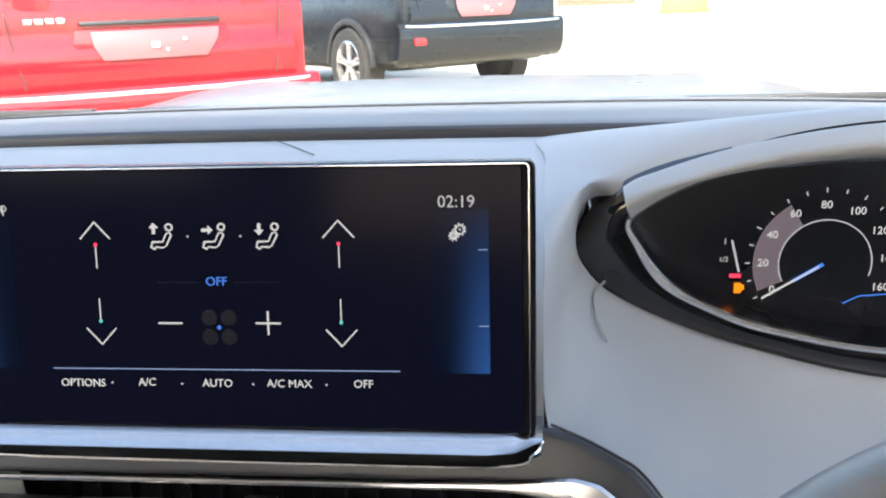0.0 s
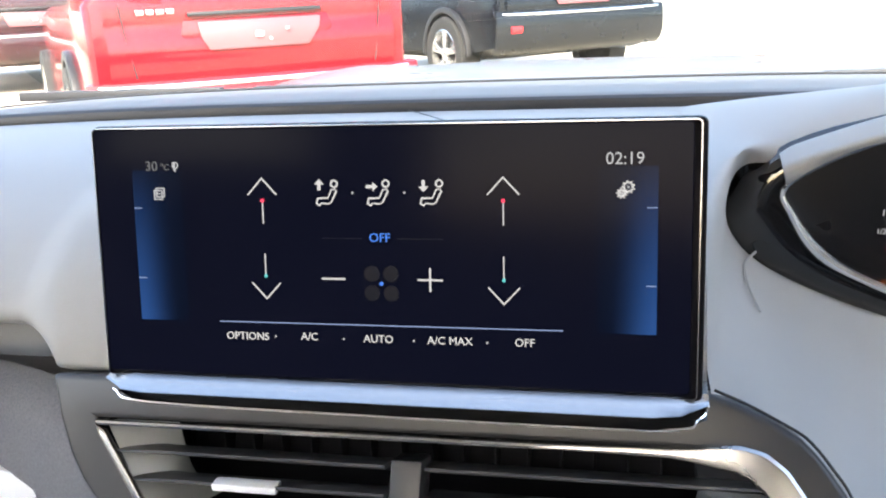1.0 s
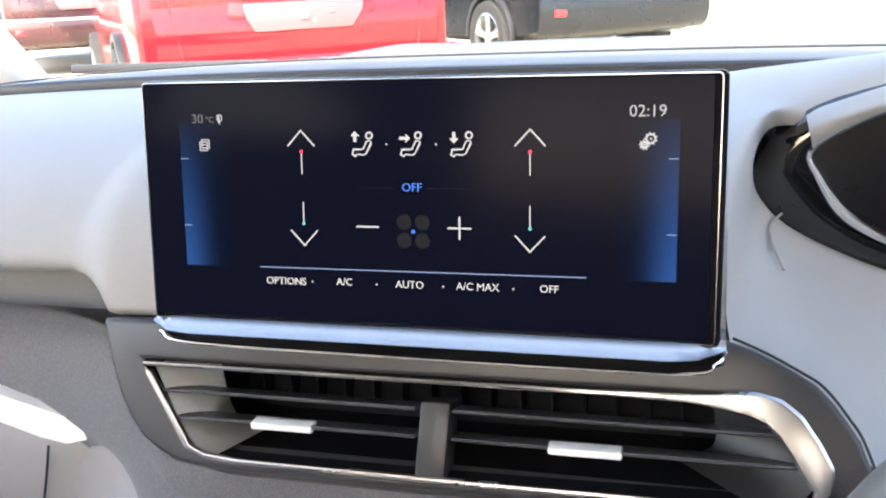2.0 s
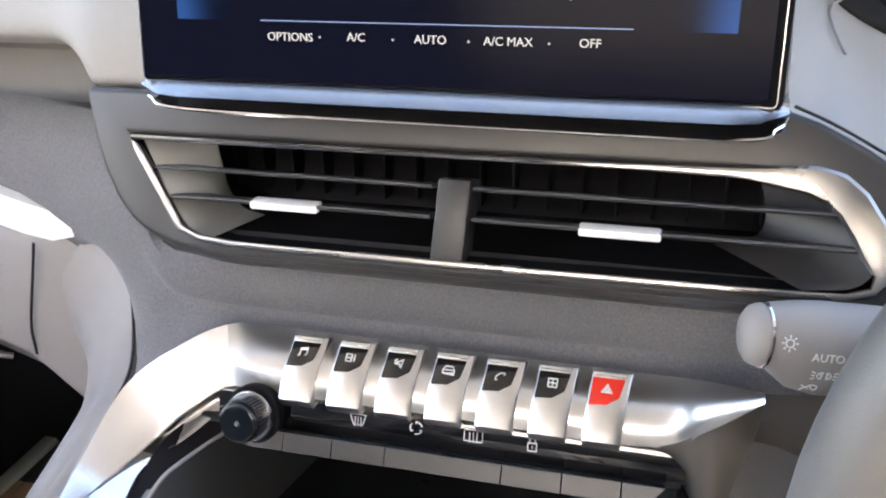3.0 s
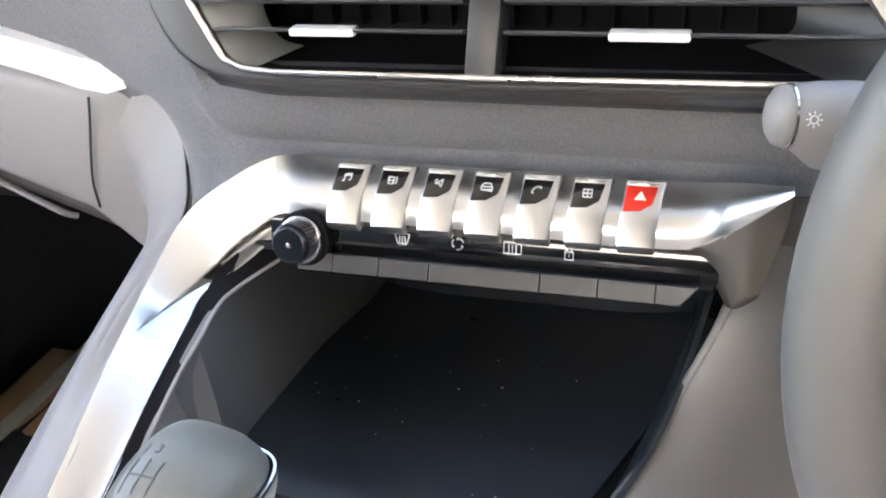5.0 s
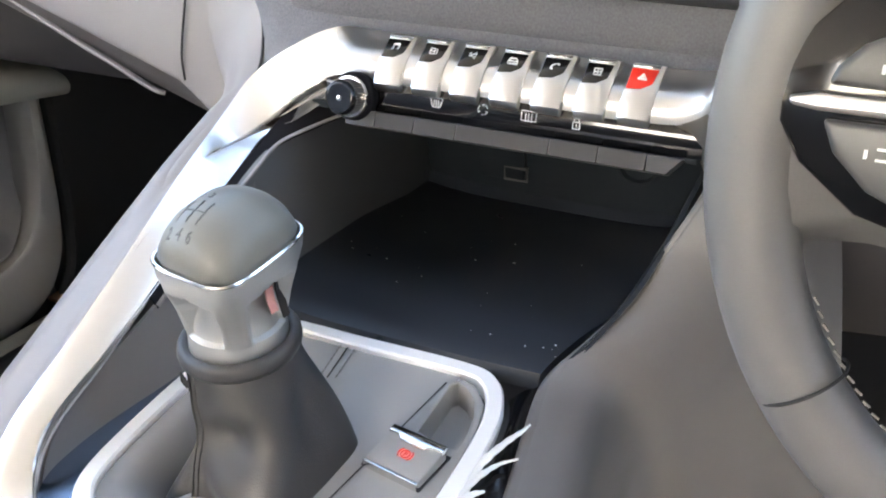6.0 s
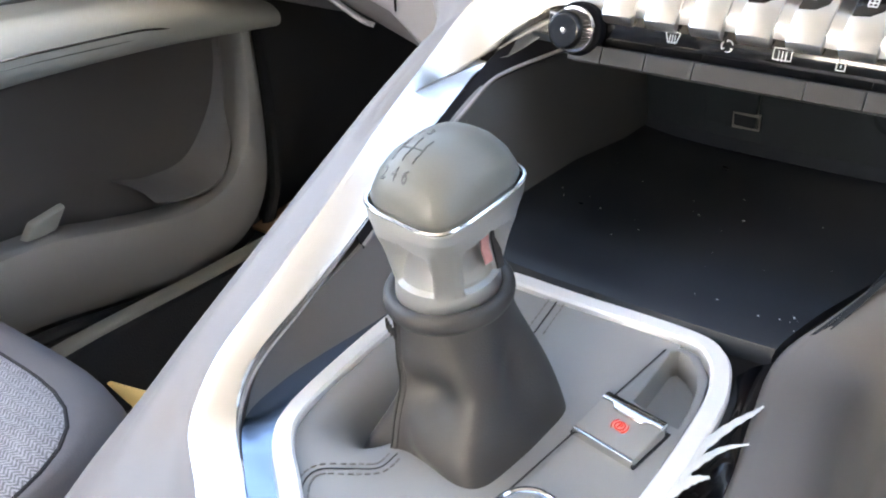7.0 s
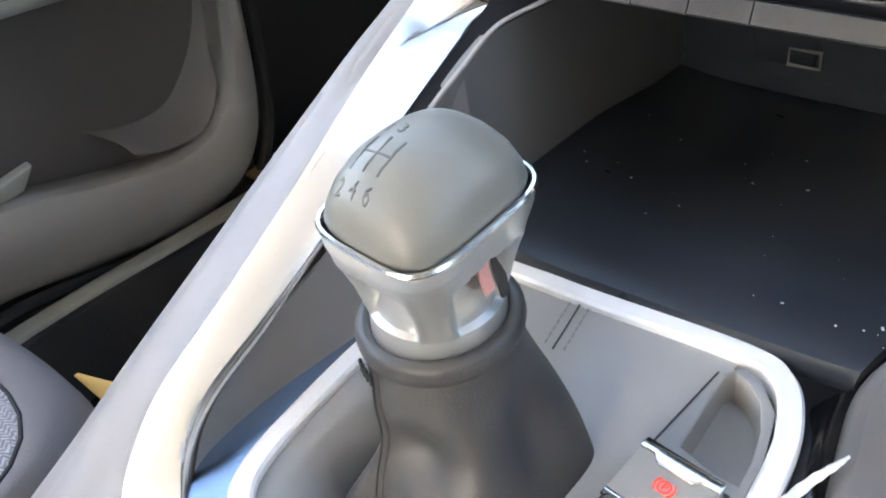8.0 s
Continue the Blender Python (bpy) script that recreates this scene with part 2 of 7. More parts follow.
def gradient_bar(name):
    m, nt, b = node_mat(name)
    N, K = nt.nodes.new, nt.links.new
    b.inputs["Base Color"].default_value = (0.003, 0.003, 0.006, 1)
    b.inputs["Roughness"].default_value = 0.15
    b.inputs["Specular IOR Level"].default_value = 0.02
    tc, sep = N("ShaderNodeTexCoord"), N("ShaderNodeSeparateXYZ")
    K(tc.outputs["Generated"], sep.inputs[0])
    up, side = N("ShaderNodeMapRange"), N("ShaderNodeMapRange")
    up.inputs["From Min"].default_value, up.inputs["From Max"].default_value = 1.0, 0.0
    up.inputs["To Min"].default_value, up.inputs["To Max"].default_value = 0.06, 0.9
    K(sep.outputs["Z"], up.inputs["Value"])
    K(sep.outputs["X"], side.inputs["Value"])
    side.interpolation_type = "SMOOTHSTEP"
    mu = N("ShaderNodeMath")
    mu.operation = "MULTIPLY"
    K(up.outputs[0], mu.inputs[0])
    K(side.outputs[0], mu.inputs[1])
    sc = N("ShaderNodeMath")
    sc.operation = "MULTIPLY"
    sc.inputs[1].default_value = 0.038
    sq = N("ShaderNodeMath")
    sq.operation = "MULTIPLY"
    K(mu.outputs[0], sq.inputs[0])
    K(side.outputs[0], sq.inputs[1])
    K(sq.outputs[0], sc.inputs[0])
    b.inputs["Emission Color"].default_value = (0.055, 0.23, 0.80, 1)
    base = N("ShaderNodeMath")
    base.operation = "ADD"
    base.inputs[1].default_value = 0.0018
    K(sc.outputs[0], base.inputs[0])
    K(base.outputs[0], b.inputs["Emission Strength"])
    return m, side


M_BAR_R, bar_side_r = gradient_bar("display_bar_right")
M_BAR_L, bar_side_l = gradient_bar("display_bar_left")
bar_side_l.inputs["To Min"].default_value, bar_side_l.inputs["To Max"].default_value = 1.0, 0.0


# ---- building helpers ----
def thing(name, loc, label, category, group="", kind=""):
    e = new(name)
    e.empty_display_size = 0.05
    e.location = loc
    return tagged(e, label, category, group, kind)


def finish(name, bm, material, parent=None, label="", smooth=40, category="", kind="", group=""):
    """Links a bmesh as one mesh object, its origin at its own middle."""
    bmesh.ops.recalc_face_normals(bm, faces=bm.faces)
    me = bpy.data.meshes.new(name)
    co = np.array([v.co for v in bm.verts])
    mid = Vector((co.min(0) + co.max(0)) / 2)
    for v in bm.verts:
        v.co -= mid
    if smooth:
        for f in bm.faces:
            f.smooth = True
        for ed in bm.edges:
            if len(ed.link_faces) == 2 and ed.calc_face_angle(0) > radians(smooth):
                ed.smooth = False
    bm.to_mesh(me)
    bm.free()
    me.materials.append(material)
    ob = new(name, me)
    ob.location = mid
    if parent:
        at = Vector()
        p = parent
        chain = []
        while p:
            chain.append(p)
            p = p.parent
        ob.parent = parent
        mw = Matrix()
        for q in reversed(chain):
            mw = mw @ q.matrix_parent_inverse @ q.matrix_basis
        ob.matrix_parent_inverse = mw.inverted()
    return tagged(ob, label, category, group, kind)


def part(name, bm, material, parent, label="", smooth=40):
    return finish(name, bm, material, parent, label, smooth)


def curve_pts(pts, n=8, closed=False):
    """Catmull-Rom through the points."""
    p = [Vector(q) for q in pts]
    if len(p) < 3:
        return [p[0].lerp(p[1], i / n) for i in range(n + 1)]
    out = []
    m = len(p)
    for i in range(m if closed else m - 1):
        a = p[(i - 1) % m] if closed or i > 0 else p[0] * 2 - p[1]
        b, c = p[i], p[(i + 1) % m]
        d = p[(i + 2) % m] if closed or i + 2 < m else c * 2 - b
        for k in range(n):
            t = k / n
            out.append(0.5 * (2 * b + (c - a) * t + (2 * a - 5 * b + 4 * c - d) * t * t + (3 * b - 3 * c + d - a) * t ** 3))
    if not closed:
        out.append(p[-1].copy())
    return out


def skin(bm, rows, closed_u=False, closed_v=False):
    """Quads between rows of points of equal length."""
    vs = [[bm.verts.new(p) for p in r] for r in rows]
    nr, nc = len(vs), len(vs[0])
    for i in range(nr if closed_v else nr - 1):
        for j in range(nc if closed_u else nc - 1):
            q = [vs[i][j], vs[i][(j + 1) % nc], vs[(i + 1) % nr][(j + 1) % nc], vs[(i + 1) % nr][j]]
            bm.faces.new(q)
    return vs


def loft(rows, n_along=6, n_across=5):
    """A smooth sheet through curves given by a few points each."""
    fine = [curve_pts(r, n_along) for r in rows]
    cols = list(zip(*fine))
    cols = [curve_pts(c, n_across) for c in cols]
    return [list(r) for r in zip(*cols)]


def sheet(rows, thick=0.004, way=None):
    """A closed shell: the sheet and its back, moved by thick along way (or along its own normals)."""
    bm = bmesh.new()
    skin(bm, rows)
    if way is not None:
        geo = bmesh.ops.extrude_face_region(bm, geom=bm.faces[:])
        off = Vector(way).normalized() * thick
        for v in (g for g in geo["geom"] if isinstance(g, bmesh.types.BMVert)):
            v.co += off
    else:
        bmesh.ops.recalc_face_normals(bm, faces=bm.faces)
        bmesh.ops.solidify(bm, geom=bm.faces[:], thickness=thick)
    return bm


def sweep(path, section, up=(0, 0, 1), closed=False, scales=None, caps=True):
    """A section (points across, up) carried along a path; scales: one factor or pair for each path point."""
    bm = bmesh.new()
    p = [Vector(q) for q in path]
    rows = []
    for i, q in enumerate(p):
        if closed:
            t = (p[(i + 1) % len(p)] - p[i - 1]).normalized()
        else:
            t = (p[min(i + 1, len(p) - 1)] - p[max(i - 1, 0)]).normalized()
        side = t.cross(Vector(up)).normalized()
        top = side.cross(t).normalized()
        s = scales[i] if scales else 1.0
        sx, sy = s if isinstance(s, tuple) else (s, s)
        rows.append([q + side * (a * sx) + top * (b * sy) for a, b in section])
    vs = skin(bm, rows, closed_u=True, closed_v=closed)
    if caps and not closed:
        bm.faces.new(vs[0])
        bm.faces.new(list(reversed(vs[-1])))
    return bm


def ring_section(rx, ry, n=14, power=2.0):
    out = []
    for i in range(n):
        a = 2 * math.pi * i / n
        c, s = math.cos(a), math.sin(a)
        out.append((rx * math.copysign(abs(c) ** (2 / power), c), ry * math.copysign(abs(s) ** (2 / power), s)))
    return out


def prism(pts, depth, origin=(0, 0, 0), ux=(1, 0, 0), uy=(0, 0, 1), bevel=0.0, seg=2, holes=()):
    """A flat outline (2D) in the plane ux, uy, made solid by depth against ux x uy (away from the viewer for x, z)."""
    bm = bmesh.new()
    o, a, b = Vector(origin), Vector(ux).normalized(), Vector(uy).normalized()
    n = a.cross(b).normalized()
    if holes:
        edges = []
        for loop in (pts, *holes):
            vs = [bm.verts.new(o + a * x + b * y) for x, y in loop]
            edges += [bm.edges.new((vs[i], vs[(i + 1) % len(vs)])) for i in range(len(vs))]
        bmesh.ops.triangle_fill(bm, use_beauty=True, edges=edges)
    else:
        bm.faces.new([bm.verts.new(o + a * x + b * y) for x, y in pts])
    rim = [e for e in bm.edges if len(e.link_faces) == 1]
    geo = bmesh.ops.extrude_face_region(bm, geom=bm.faces[:])
    moved = [g for g in geo["geom"] if isinstance(g, bmesh.types.BMVert)]
    for v in moved:
        v.co -= n * depth
    if bevel:
        bmesh.ops.recalc_face_normals(bm, faces=bm.faces)
        ed = [e for e in bm.edges if len(e.link_faces) == 2 and e.calc_face_angle(0) > 0.6]
        bmesh.ops.bevel(bm, geom=ed, offset=bevel, segments=seg, affect="EDGES", profile=0.5, clamp_overlap=True)
    return bm


def block(x0, x1, y0, y1, z0, z1, bevel=0.003, seg=2):
    bm = bmesh.new()
    bmesh.ops.create_cube(bm, size=1)
    for v in bm.verts:
        v.co = Vector(((x0 + x1) / 2 + v.co.x * (x1 - x0), (y0 + y1) / 2 + v.co.y * (y1 - y0), (z0 + z1) / 2 + v.co.z * (z1 - z0)))
    if bevel:
        bmesh.ops.bevel(bm, geom=bm.edges[:], offset=bevel, segments=seg, affect="EDGES", profile=0.5, clamp_overlap=True)
    return bm


def lathe(profile, n=32, centre=(0, 0, 0), axis=None, hollow=False):
    """A body of revolution from (radius, height) pairs, round z or round axis."""
    bm = bmesh.new()
    rows = [[Vector((r * math.cos(2 * math.pi * i / n), r * math.sin(2 * math.pi * i / n), h)) for i in range(n)] for r, h in profile]
    vs = skin(bm, rows, closed_u=True, closed_v=hollow)
    if not hollow:
        bm.faces.new(list(reversed(vs[0])))
        bm.faces.new(vs[-1])
    m = Matrix.Translation(centre)
    if axis is not None:
        m = m @ Vector((0, 0, 1)).rotation_difference(Vector(axis)).to_matrix().to_4x4()
    bm.transform(m)
    return bm


def join(*bms):
    out = bmesh.new()
    me = bpy.data.meshes.new("join")
    for b in bms:
        b.to_mesh(me)
        out.from_mesh(me)
        b.free()
    bpy.data.meshes.remove(me)
    return out


def letters(text, size, m, depth=0.0002, align="CENTER"):
    """The words as a solid mesh in the plane of the matrix m (x along, y up)."""
    cu = bpy.data.curves.new("words", "FONT")
    cu.body, cu.size, cu.align_x, cu.align_y, cu.extrude = text, size, align, "CENTER", depth
    cu.resolution_u = 3
    ob = bpy.data.objects.new("words", cu)
    me = bpy.data.meshes.new_from_object(ob)
    bm = bmesh.new()
    bm.from_mesh(me)
    bmesh.ops.remove_doubles(bm, verts=bm.verts[:], dist=1e-7)
    bpy.data.objects.remove(ob)
    bpy.data.curves.remove(cu)
    bpy.data.meshes.remove(me)
    bm.transform(m)
    return bm


def basis(o, ux, uy):
    a, b = Vector(ux).normalized(), Vector(uy).normalized()
    n = a.cross(b).normalized()
    return Matrix(((a.x, b.x, n.x, o[0]), (a.y, b.y, n.y, o[1]), (a.z, b.z, n.z, o[2]), (0, 0, 0, 1)))


def stroke(pts, width, m, height=0.0003, closed=False):
    """A line of even width drawn in the plane of m."""
    bm = bmesh.new()
    p = [Vector((x, y, 0)) for x, y in pts]
    n = len(p)
    a, b = [], []
    for i in range(n):
        t = ((p[(i + 1) % n] if closed or i < n - 1 else p[i]) - (p[i - 1] if closed or i > 0 else p[i])).normalized()
        s = Vector((-t.y, t.x, 0))
        if closed or 0 < i < n - 1:
            d1 = (p[i] - p[i - 1]).normalized()
            cosine = max(0.35, abs(s.dot(Vector((-d1.y, d1.x, 0)))))
        else:
            cosine = 1
        a.append(p[i] + s * (width / 2 / cosine))
        b.append(p[i] - s * (width / 2 / cosine))
    up = Vector((0, 0, height))
    skin(bm, [[q for q in a], [q + up for q in a], [q + up for q in b], [q for q in b]], closed_u=closed, closed_v=True)
    bm.transform(m)
    return bm


def disc(x, y, r, m, height=0.0003, n=14):
    return stroke_fill([(x + r * math.cos(2 * math.pi * i / n), y + r * math.sin(2 * math.pi * i / n)) for i in range(n)], m, height)


def stroke_fill(pts, m, height=0.0003):
    bm = prism(pts, height, (0, 0, height), (1, 0, 0), (0, 1, 0))
    bm.transform(m)
    return bm


def smooth01(a, b, x):
    t = min(1, max(0, (x - a) / (b - a)))
    return t * t * (3 - 2 * t)


# ---- the cabin's shell ----
def plate(name, rows, material, label, category, thick=0.02, way=(0, 0, 1)):
    return finish(name, sheet(rows, thick, way), material, None, label, 40, category, "structure")


def build_shell():
    xs = [-0.76, -0.60, -0.42, -0.2, 0.0, 0.2, 0.42, 0.60, 0.76]
    roof = sheet([[(x, y, 1.50 - 0.10 * (x / 0.76) ** 4 - 0.05 * ((y + 0.5) / 1.0) ** 2) for x in xs] for y in (0.3, 0.0, -0.30, -0.55, -0.8, -1.1, -1.35, -1.6)], 0.05, (0, 0, 1))
    finish("ceiling", roof, M_HEADLINER, None, "pale cloth roof lining of the car", 40, "roof lining", "structure")
    plate("floor", [[(x, y, 0.30) for x in (-0.78, 0, 0.78)] for y in (1.1, -1.7)], M_CARPET, "black carpet on the car floor", "car floor", 0.04, (0, 0, -1))
    for k, s in ((1, -1), (2, 1)):
        pil = curve_pts([(s * 0.80, 1.10, 1.03), (s * 0.71, 0.78, 1.24), (s * 0.60, 0.42, 1.41), (s * 0.56, 0.2, 1.47)], 6)
        finish("wall_pillar_%d" % k, sweep(pil, ring_section(0.035, 0.03, 12, 3)), M_HEADLINER, None, "pale lined windscreen pillar", 50, "pillar", "structure")
        bp = curve_pts([(s * 0.76, -0.42, 0.9), (s * 0.72, -0.46, 1.2), (s * 0.62, -0.5, 1.45)], 5)
        finish("wall_post_%d" % k, sweep(bp, ring_section(0.05, 0.03, 12, 3), up=(0, 1, 0)), M_HEADLINER, None, "pale lined middle door post", 50, "pillar", "structure")
    # Unseen rear end; opening narrowed and wall darkened to cut light from behind.
    finish("wall_rear", join(block(-0.78, 0.78, -1.72, -1.66, 0.3, 1.12, 0.01), block(-0.78, -0.45, -1.72, -1.6, 1.12, 1.5, 0.02), block(0.45, 0.78, -1.72, -1.6, 1.12, 1.5, 0.02)),
           M_DASHLOW, None, "rear end of the cabin with its window opening", 40, "rear wall", kind="structure")
    finish("wall_front", block(-0.78, 0.78, 1.10, 1.14, 0.3, 1.04, 0.01), M_DARK, None, "dark bulkhead at the front of the footwells", 40, "bulkhead", kind="structure")
    # driver's side: door, window opening above; taller blocks added unseen to stop light
    finish("wall_right", join(block(0.74, 0.80, -0.42, 1.12, 0.36, 0.98, 0.012), block(0.74, 0.80, -1.68, -0.42, 0.36, 1.46, 0.012), block(0.74, 0.80, -0.40, 0.02, 0.99, 1.46, 0.012)), M_SIDE, None, "plain grey driver's side, raised unseen above the door to block light", 40, "car side", kind="structure")
    finish("wall_left_rear", block(-0.80, -0.74, -1.68, -0.42, 0.36, 0.98, 0.012), M_SIDE, None, "plain grey rear side panel", 40, "car side", kind="structure")
    ws = loft([[(-0.70, 1.16, 1.05), (0, 1.24, 1.05), (0.70, 1.16, 1.05)], [(-0.62, 0.72, 1.27), (0, 0.78, 1.29), (0.62, 0.72, 1.27)], [(-0.55, 0.27, 1.45), (0, 0.30, 1.475), (0.55, 0.27, 1.45)]], 6, 6)
    plate("window_1", ws, M_GLASS, "clear windscreen of the car", "windscreen", 0.005, (0, 0.4, 1))


build_shell()


# ---- dashboard ----
def pad_profile(x):
    left = [(0.640, 1.094), (0.58, 1.092), (0.50, 1.083), (0.44, 1.064), (0.408, 1.042), (0.396, 1.026), (0.399, 1.016), (0.420, 1.012), (0.460, 1.010), (0.50, 1.008)]
    mid = [(0.640, 1.094), (0.58, 1.092), (0.50, 1.084), (0.44, 1.072), (0.405, 1.052), (0.388, 1.030), (0.381, 1.015), (0.379, 1.006), (0.379, 1.000), (0.386, 0.995)]
    k = smooth01(-0.225, -0.188, x)
    return [(a + (c - a) * k, b + (d - b) * k) for (a, b), (c, d) in zip(left, mid)]


def build_dashboard():
    dash = thing("dashboard", (0, 0.6, 0.9), "dark grey soft-touch car dashboard with cloth panel", "dashboard")
    # rear part under the windscreen and the front pad, a groove between them
    xs = [-0.745 + 1.49 * i / 40 for i in range(41)]
    rear = [[(x, y, z - 0.03 * (abs(x) / 0.745) ** 3 * q) for x in xs] for y, z, q in ((1.10, 1.055, 1), (1.02, 1.078, 1), (0.98, 1.084, 1), (0.85, 1.092, 1), (0.70, 1.099, 1), (0.662, 1.101, 1), (0.655, 1.097, 1), (0.652, 1.08, 1))]
    part("rear_pad", sheet(rear, 0.01, (0, 0, -1)), M_DASHREAR, dash)
    part("demister_slot", join(*[block(-0.62 + 0.3 * i, -0.36 + 0.3 * i, 0.955, 0.966, 1.074, 1.0845, 0.001) for i in range(4)]), M_DARK, dash, "black demister slots")
    part("groove", sweep([Vector((x, 0.6500, 1.0955 - 0.03 * (abs(x) / 0.745) ** 3)) for x in xs], ring_section(0.004, 0.0062, 8)), M_DARK, dash, "dark groove across the pad")
    part("rear_edge", sweep([Vector((x, 0.868, 1.0925 - 0.03 * (abs(x) / 0.745) ** 3)) for x in xs], ring_section(0.002, 0.0012, 6)), M_DARK, dash, "dark line at the foot of the windscreen")
    part("pad_seam", sweep([Vector((-0.062, 0.646, 1.0945)), Vector((-0.040, 0.616, 1.0945)), Vector((-0.016, 0.585, 1.0930))], ring_section(0.0005, 0.0004, 6)), M_DARK, dash, "thin dark seam in the pad")
    xl = [-0.745 + (0.137 + 0.745) * i / 60 for i in range(61)]
    xl = sorted(set(xl) | {-0.22, -0.21, -0.205, -0.2, -0.195, -0.19})
    rows = list(zip(*[[Vector((x, y, z - 0.03 * (abs(x) / 0.745) ** 3)) for y, z in pad_profile(x)] for x in xl]))
    cols = [curve_pts(c, 4) for c in zip(*rows)]
    part("front_pad", sheet([list(r) for r in zip(*cols)], 0.006, (0, 1, -0.5)), M_DASH, dash)
    # sheet that runs round the instrument pod
    inner = [(0.66, 0.53, 0.985), (0.45, 0.53, 0.955), (0.34, 0.528, 0.962), (0.25, 0.526, 0.984), (0.19, 0.526, 1.008), (0.163, 0.526, 1.028), (0.155, 0.526, 1.05), (0.163, 0.526, 1.074), (0.193, 0.526, 1.079), (0.26, 0.526, 1.107), (0.34, 0.526, 1.118), (0.45, 0.526, 1.114), (0.66, 0.53, 1.06)]
    outer = [(0.70, 0.40, 0.86), (0.45, 0.40, 0.86), (0.33, 0.40, 0.875), (0.232, 0.392, 0.915), (0.190, 0.387, 0.955), (0.163, 0.382, 0.984), (0.139, 0.378, 1.001), (0.1372, 0.43, 1.0675), (0.1372, 0.56, 1.0910), (0.142, 0.640, 1.0942), (0.28, 0.64, 1.096), (0.45, 0.64, 1.094), (0.70, 0.64, 1.06)]
    rows = []
    for k, lift in ((0.0, 0.0), (0.06, 0.004), (0.2, 0.008), (0.5, 0.006), (0.8, 0.003), (1.0, 0.0)):
        row = []
        for i, (a, b) in enumerate(zip(inner, outer)):
            p = Vector(a).lerp(Vector(b), k)
            p += Vector((0, 0, lift if i > 6 else -lift * 0.6))
            row.append(p)
        rows.append(row)
    part("pod_cowl", sheet(loft(rows, 8, 4), 0.004, (0, 1, 0)), M_DASH, dash, "grey cowl round the instruments")
    # edge of the hollow under the cowl
    part("cowl_crease", sweep(curve_pts([(0.1725, 0.5255, 1.0238), (0.1667, 0.516, 1.0208), (0.1650, 0.507, 1.0180), (0.1660, 0.492, 1.0134), (0.1685, 0.484, 1.0085), (0.1710, 0.478, 1.0040)], 8), ring_section(0.0008, 0.0008, 8)), M_DASH, dash)
    # cloth panel that runs across below the pad
    hem = ((-0.74, 0.450, 0.862), (-0.262, 0.440, 0.868), (-0.245, 0.434, 0.882), (-0.232, 0.431, 0.880), (-0.218, 0.422, 0.864), (-0.203, 0.398, 0.846), (-0.186, 0.366, 0.838), (-0.168, 0.338, 0.848), (-0.146, 0.353, 0.866), (-0.12, 0.362, 0.872), (0.145, 0.368, 0.872), (0.215, 0.382, 0.872))

    def hem_at(x):
        for (xa, ya, za), (xb, yb, zb) in zip(hem, hem[1:]):
            if x <= xb:
                f = (x - xa) / (xb - xa)
                return ya + (yb - ya) * f, za + (zb - za) * f
        return hem[-1][1:]
    rows = []
    cuts = [-0.74 + 0.48 * i / 14 for i in range(14)] + [-0.26 + 0.475 * i / 80 for i in range(81)]
    for z, dy, k in ((0.992, 0.022, 0), (0.978, 0.006, 0), (0.955, 0.0, 0), (0.93, 0.0, 0), (0.915, 0.001, 0), (0.905, 0.004, 0), (0.905, 0.004, 0.3), (0.905, 0.004, 0.65), (0.905, 0.004, 1.0)):
        row = []
        for x in cuts:
            top = 0.966 - 0.044 * smooth01(-0.186, -0.165, x)
            y0, z0 = 0.374 + 0.060 * (1 - smooth01(-0.32, -0.13, x)) + dy, 0.862 + (z - 0.862) * (top - 0.862) / 0.130
            hy, hz = hem_at(x)
            row.append((x, y0 + (hy - y0) * k * k, z0 + (hz - z0) * k))
        rows.append(row)
    part("recess", sheet([[(x, y, z) for x in (-0.74, -0.4, -0.2)] for y, z in ((0.490, 1.02), (0.505, 0.985), (0.490, 0.955), (0.44, 0.945))], 0.004, (0, 1, 0)), M_DASHLOW, dash, "shaded hollow under the pad")
    part("cloth_panel", sheet(rows, 0.006, (0, 1, 0)), M_FABRIC, dash, "grey melange woven cloth panel")
    # lower dash by the driver's knees
    rows = [[(x, y + 0.03 * smooth01(0.13, 0.3, x), z + rise * smooth01(0.185, 0.215, x)) for x in (0.128, 0.16, 0.185, 0.195, 0.205, 0.215, 0.3, 0.45, 0.74)] for y, z, rise in ((0.384, 0.874, 0.032), (0.372, 0.870, 0.020), (0.366, 0.858, 0.002), (0.38, 0.80, 0), (0.42, 0.72, 0), (0.5, 0.64, 0))]
    part("knee_panel", sheet(rows, 0.006, (0, 1, 0)), M_KNEE, dash, "dark lower panel at the knees")
    part("knee_seam", sweep(curve_pts([(0.205, 0.3800, 0.823), (0.170, 0.3760, 0.817), (0.1500, 0.3740, 0.8120), (0.1475, 0.3760, 0.8060), (0.1470, 0.386, 0.785), (0.1470, 0.405, 0.745)], 5), ring_section(0.0009, 0.0009, 6)), M_DARK, dash, "thin dark seam")
    return dash


DASH = build_dashboard()


def face_y(z):
    return 0.352 + 0.33 * (z - 0.94)


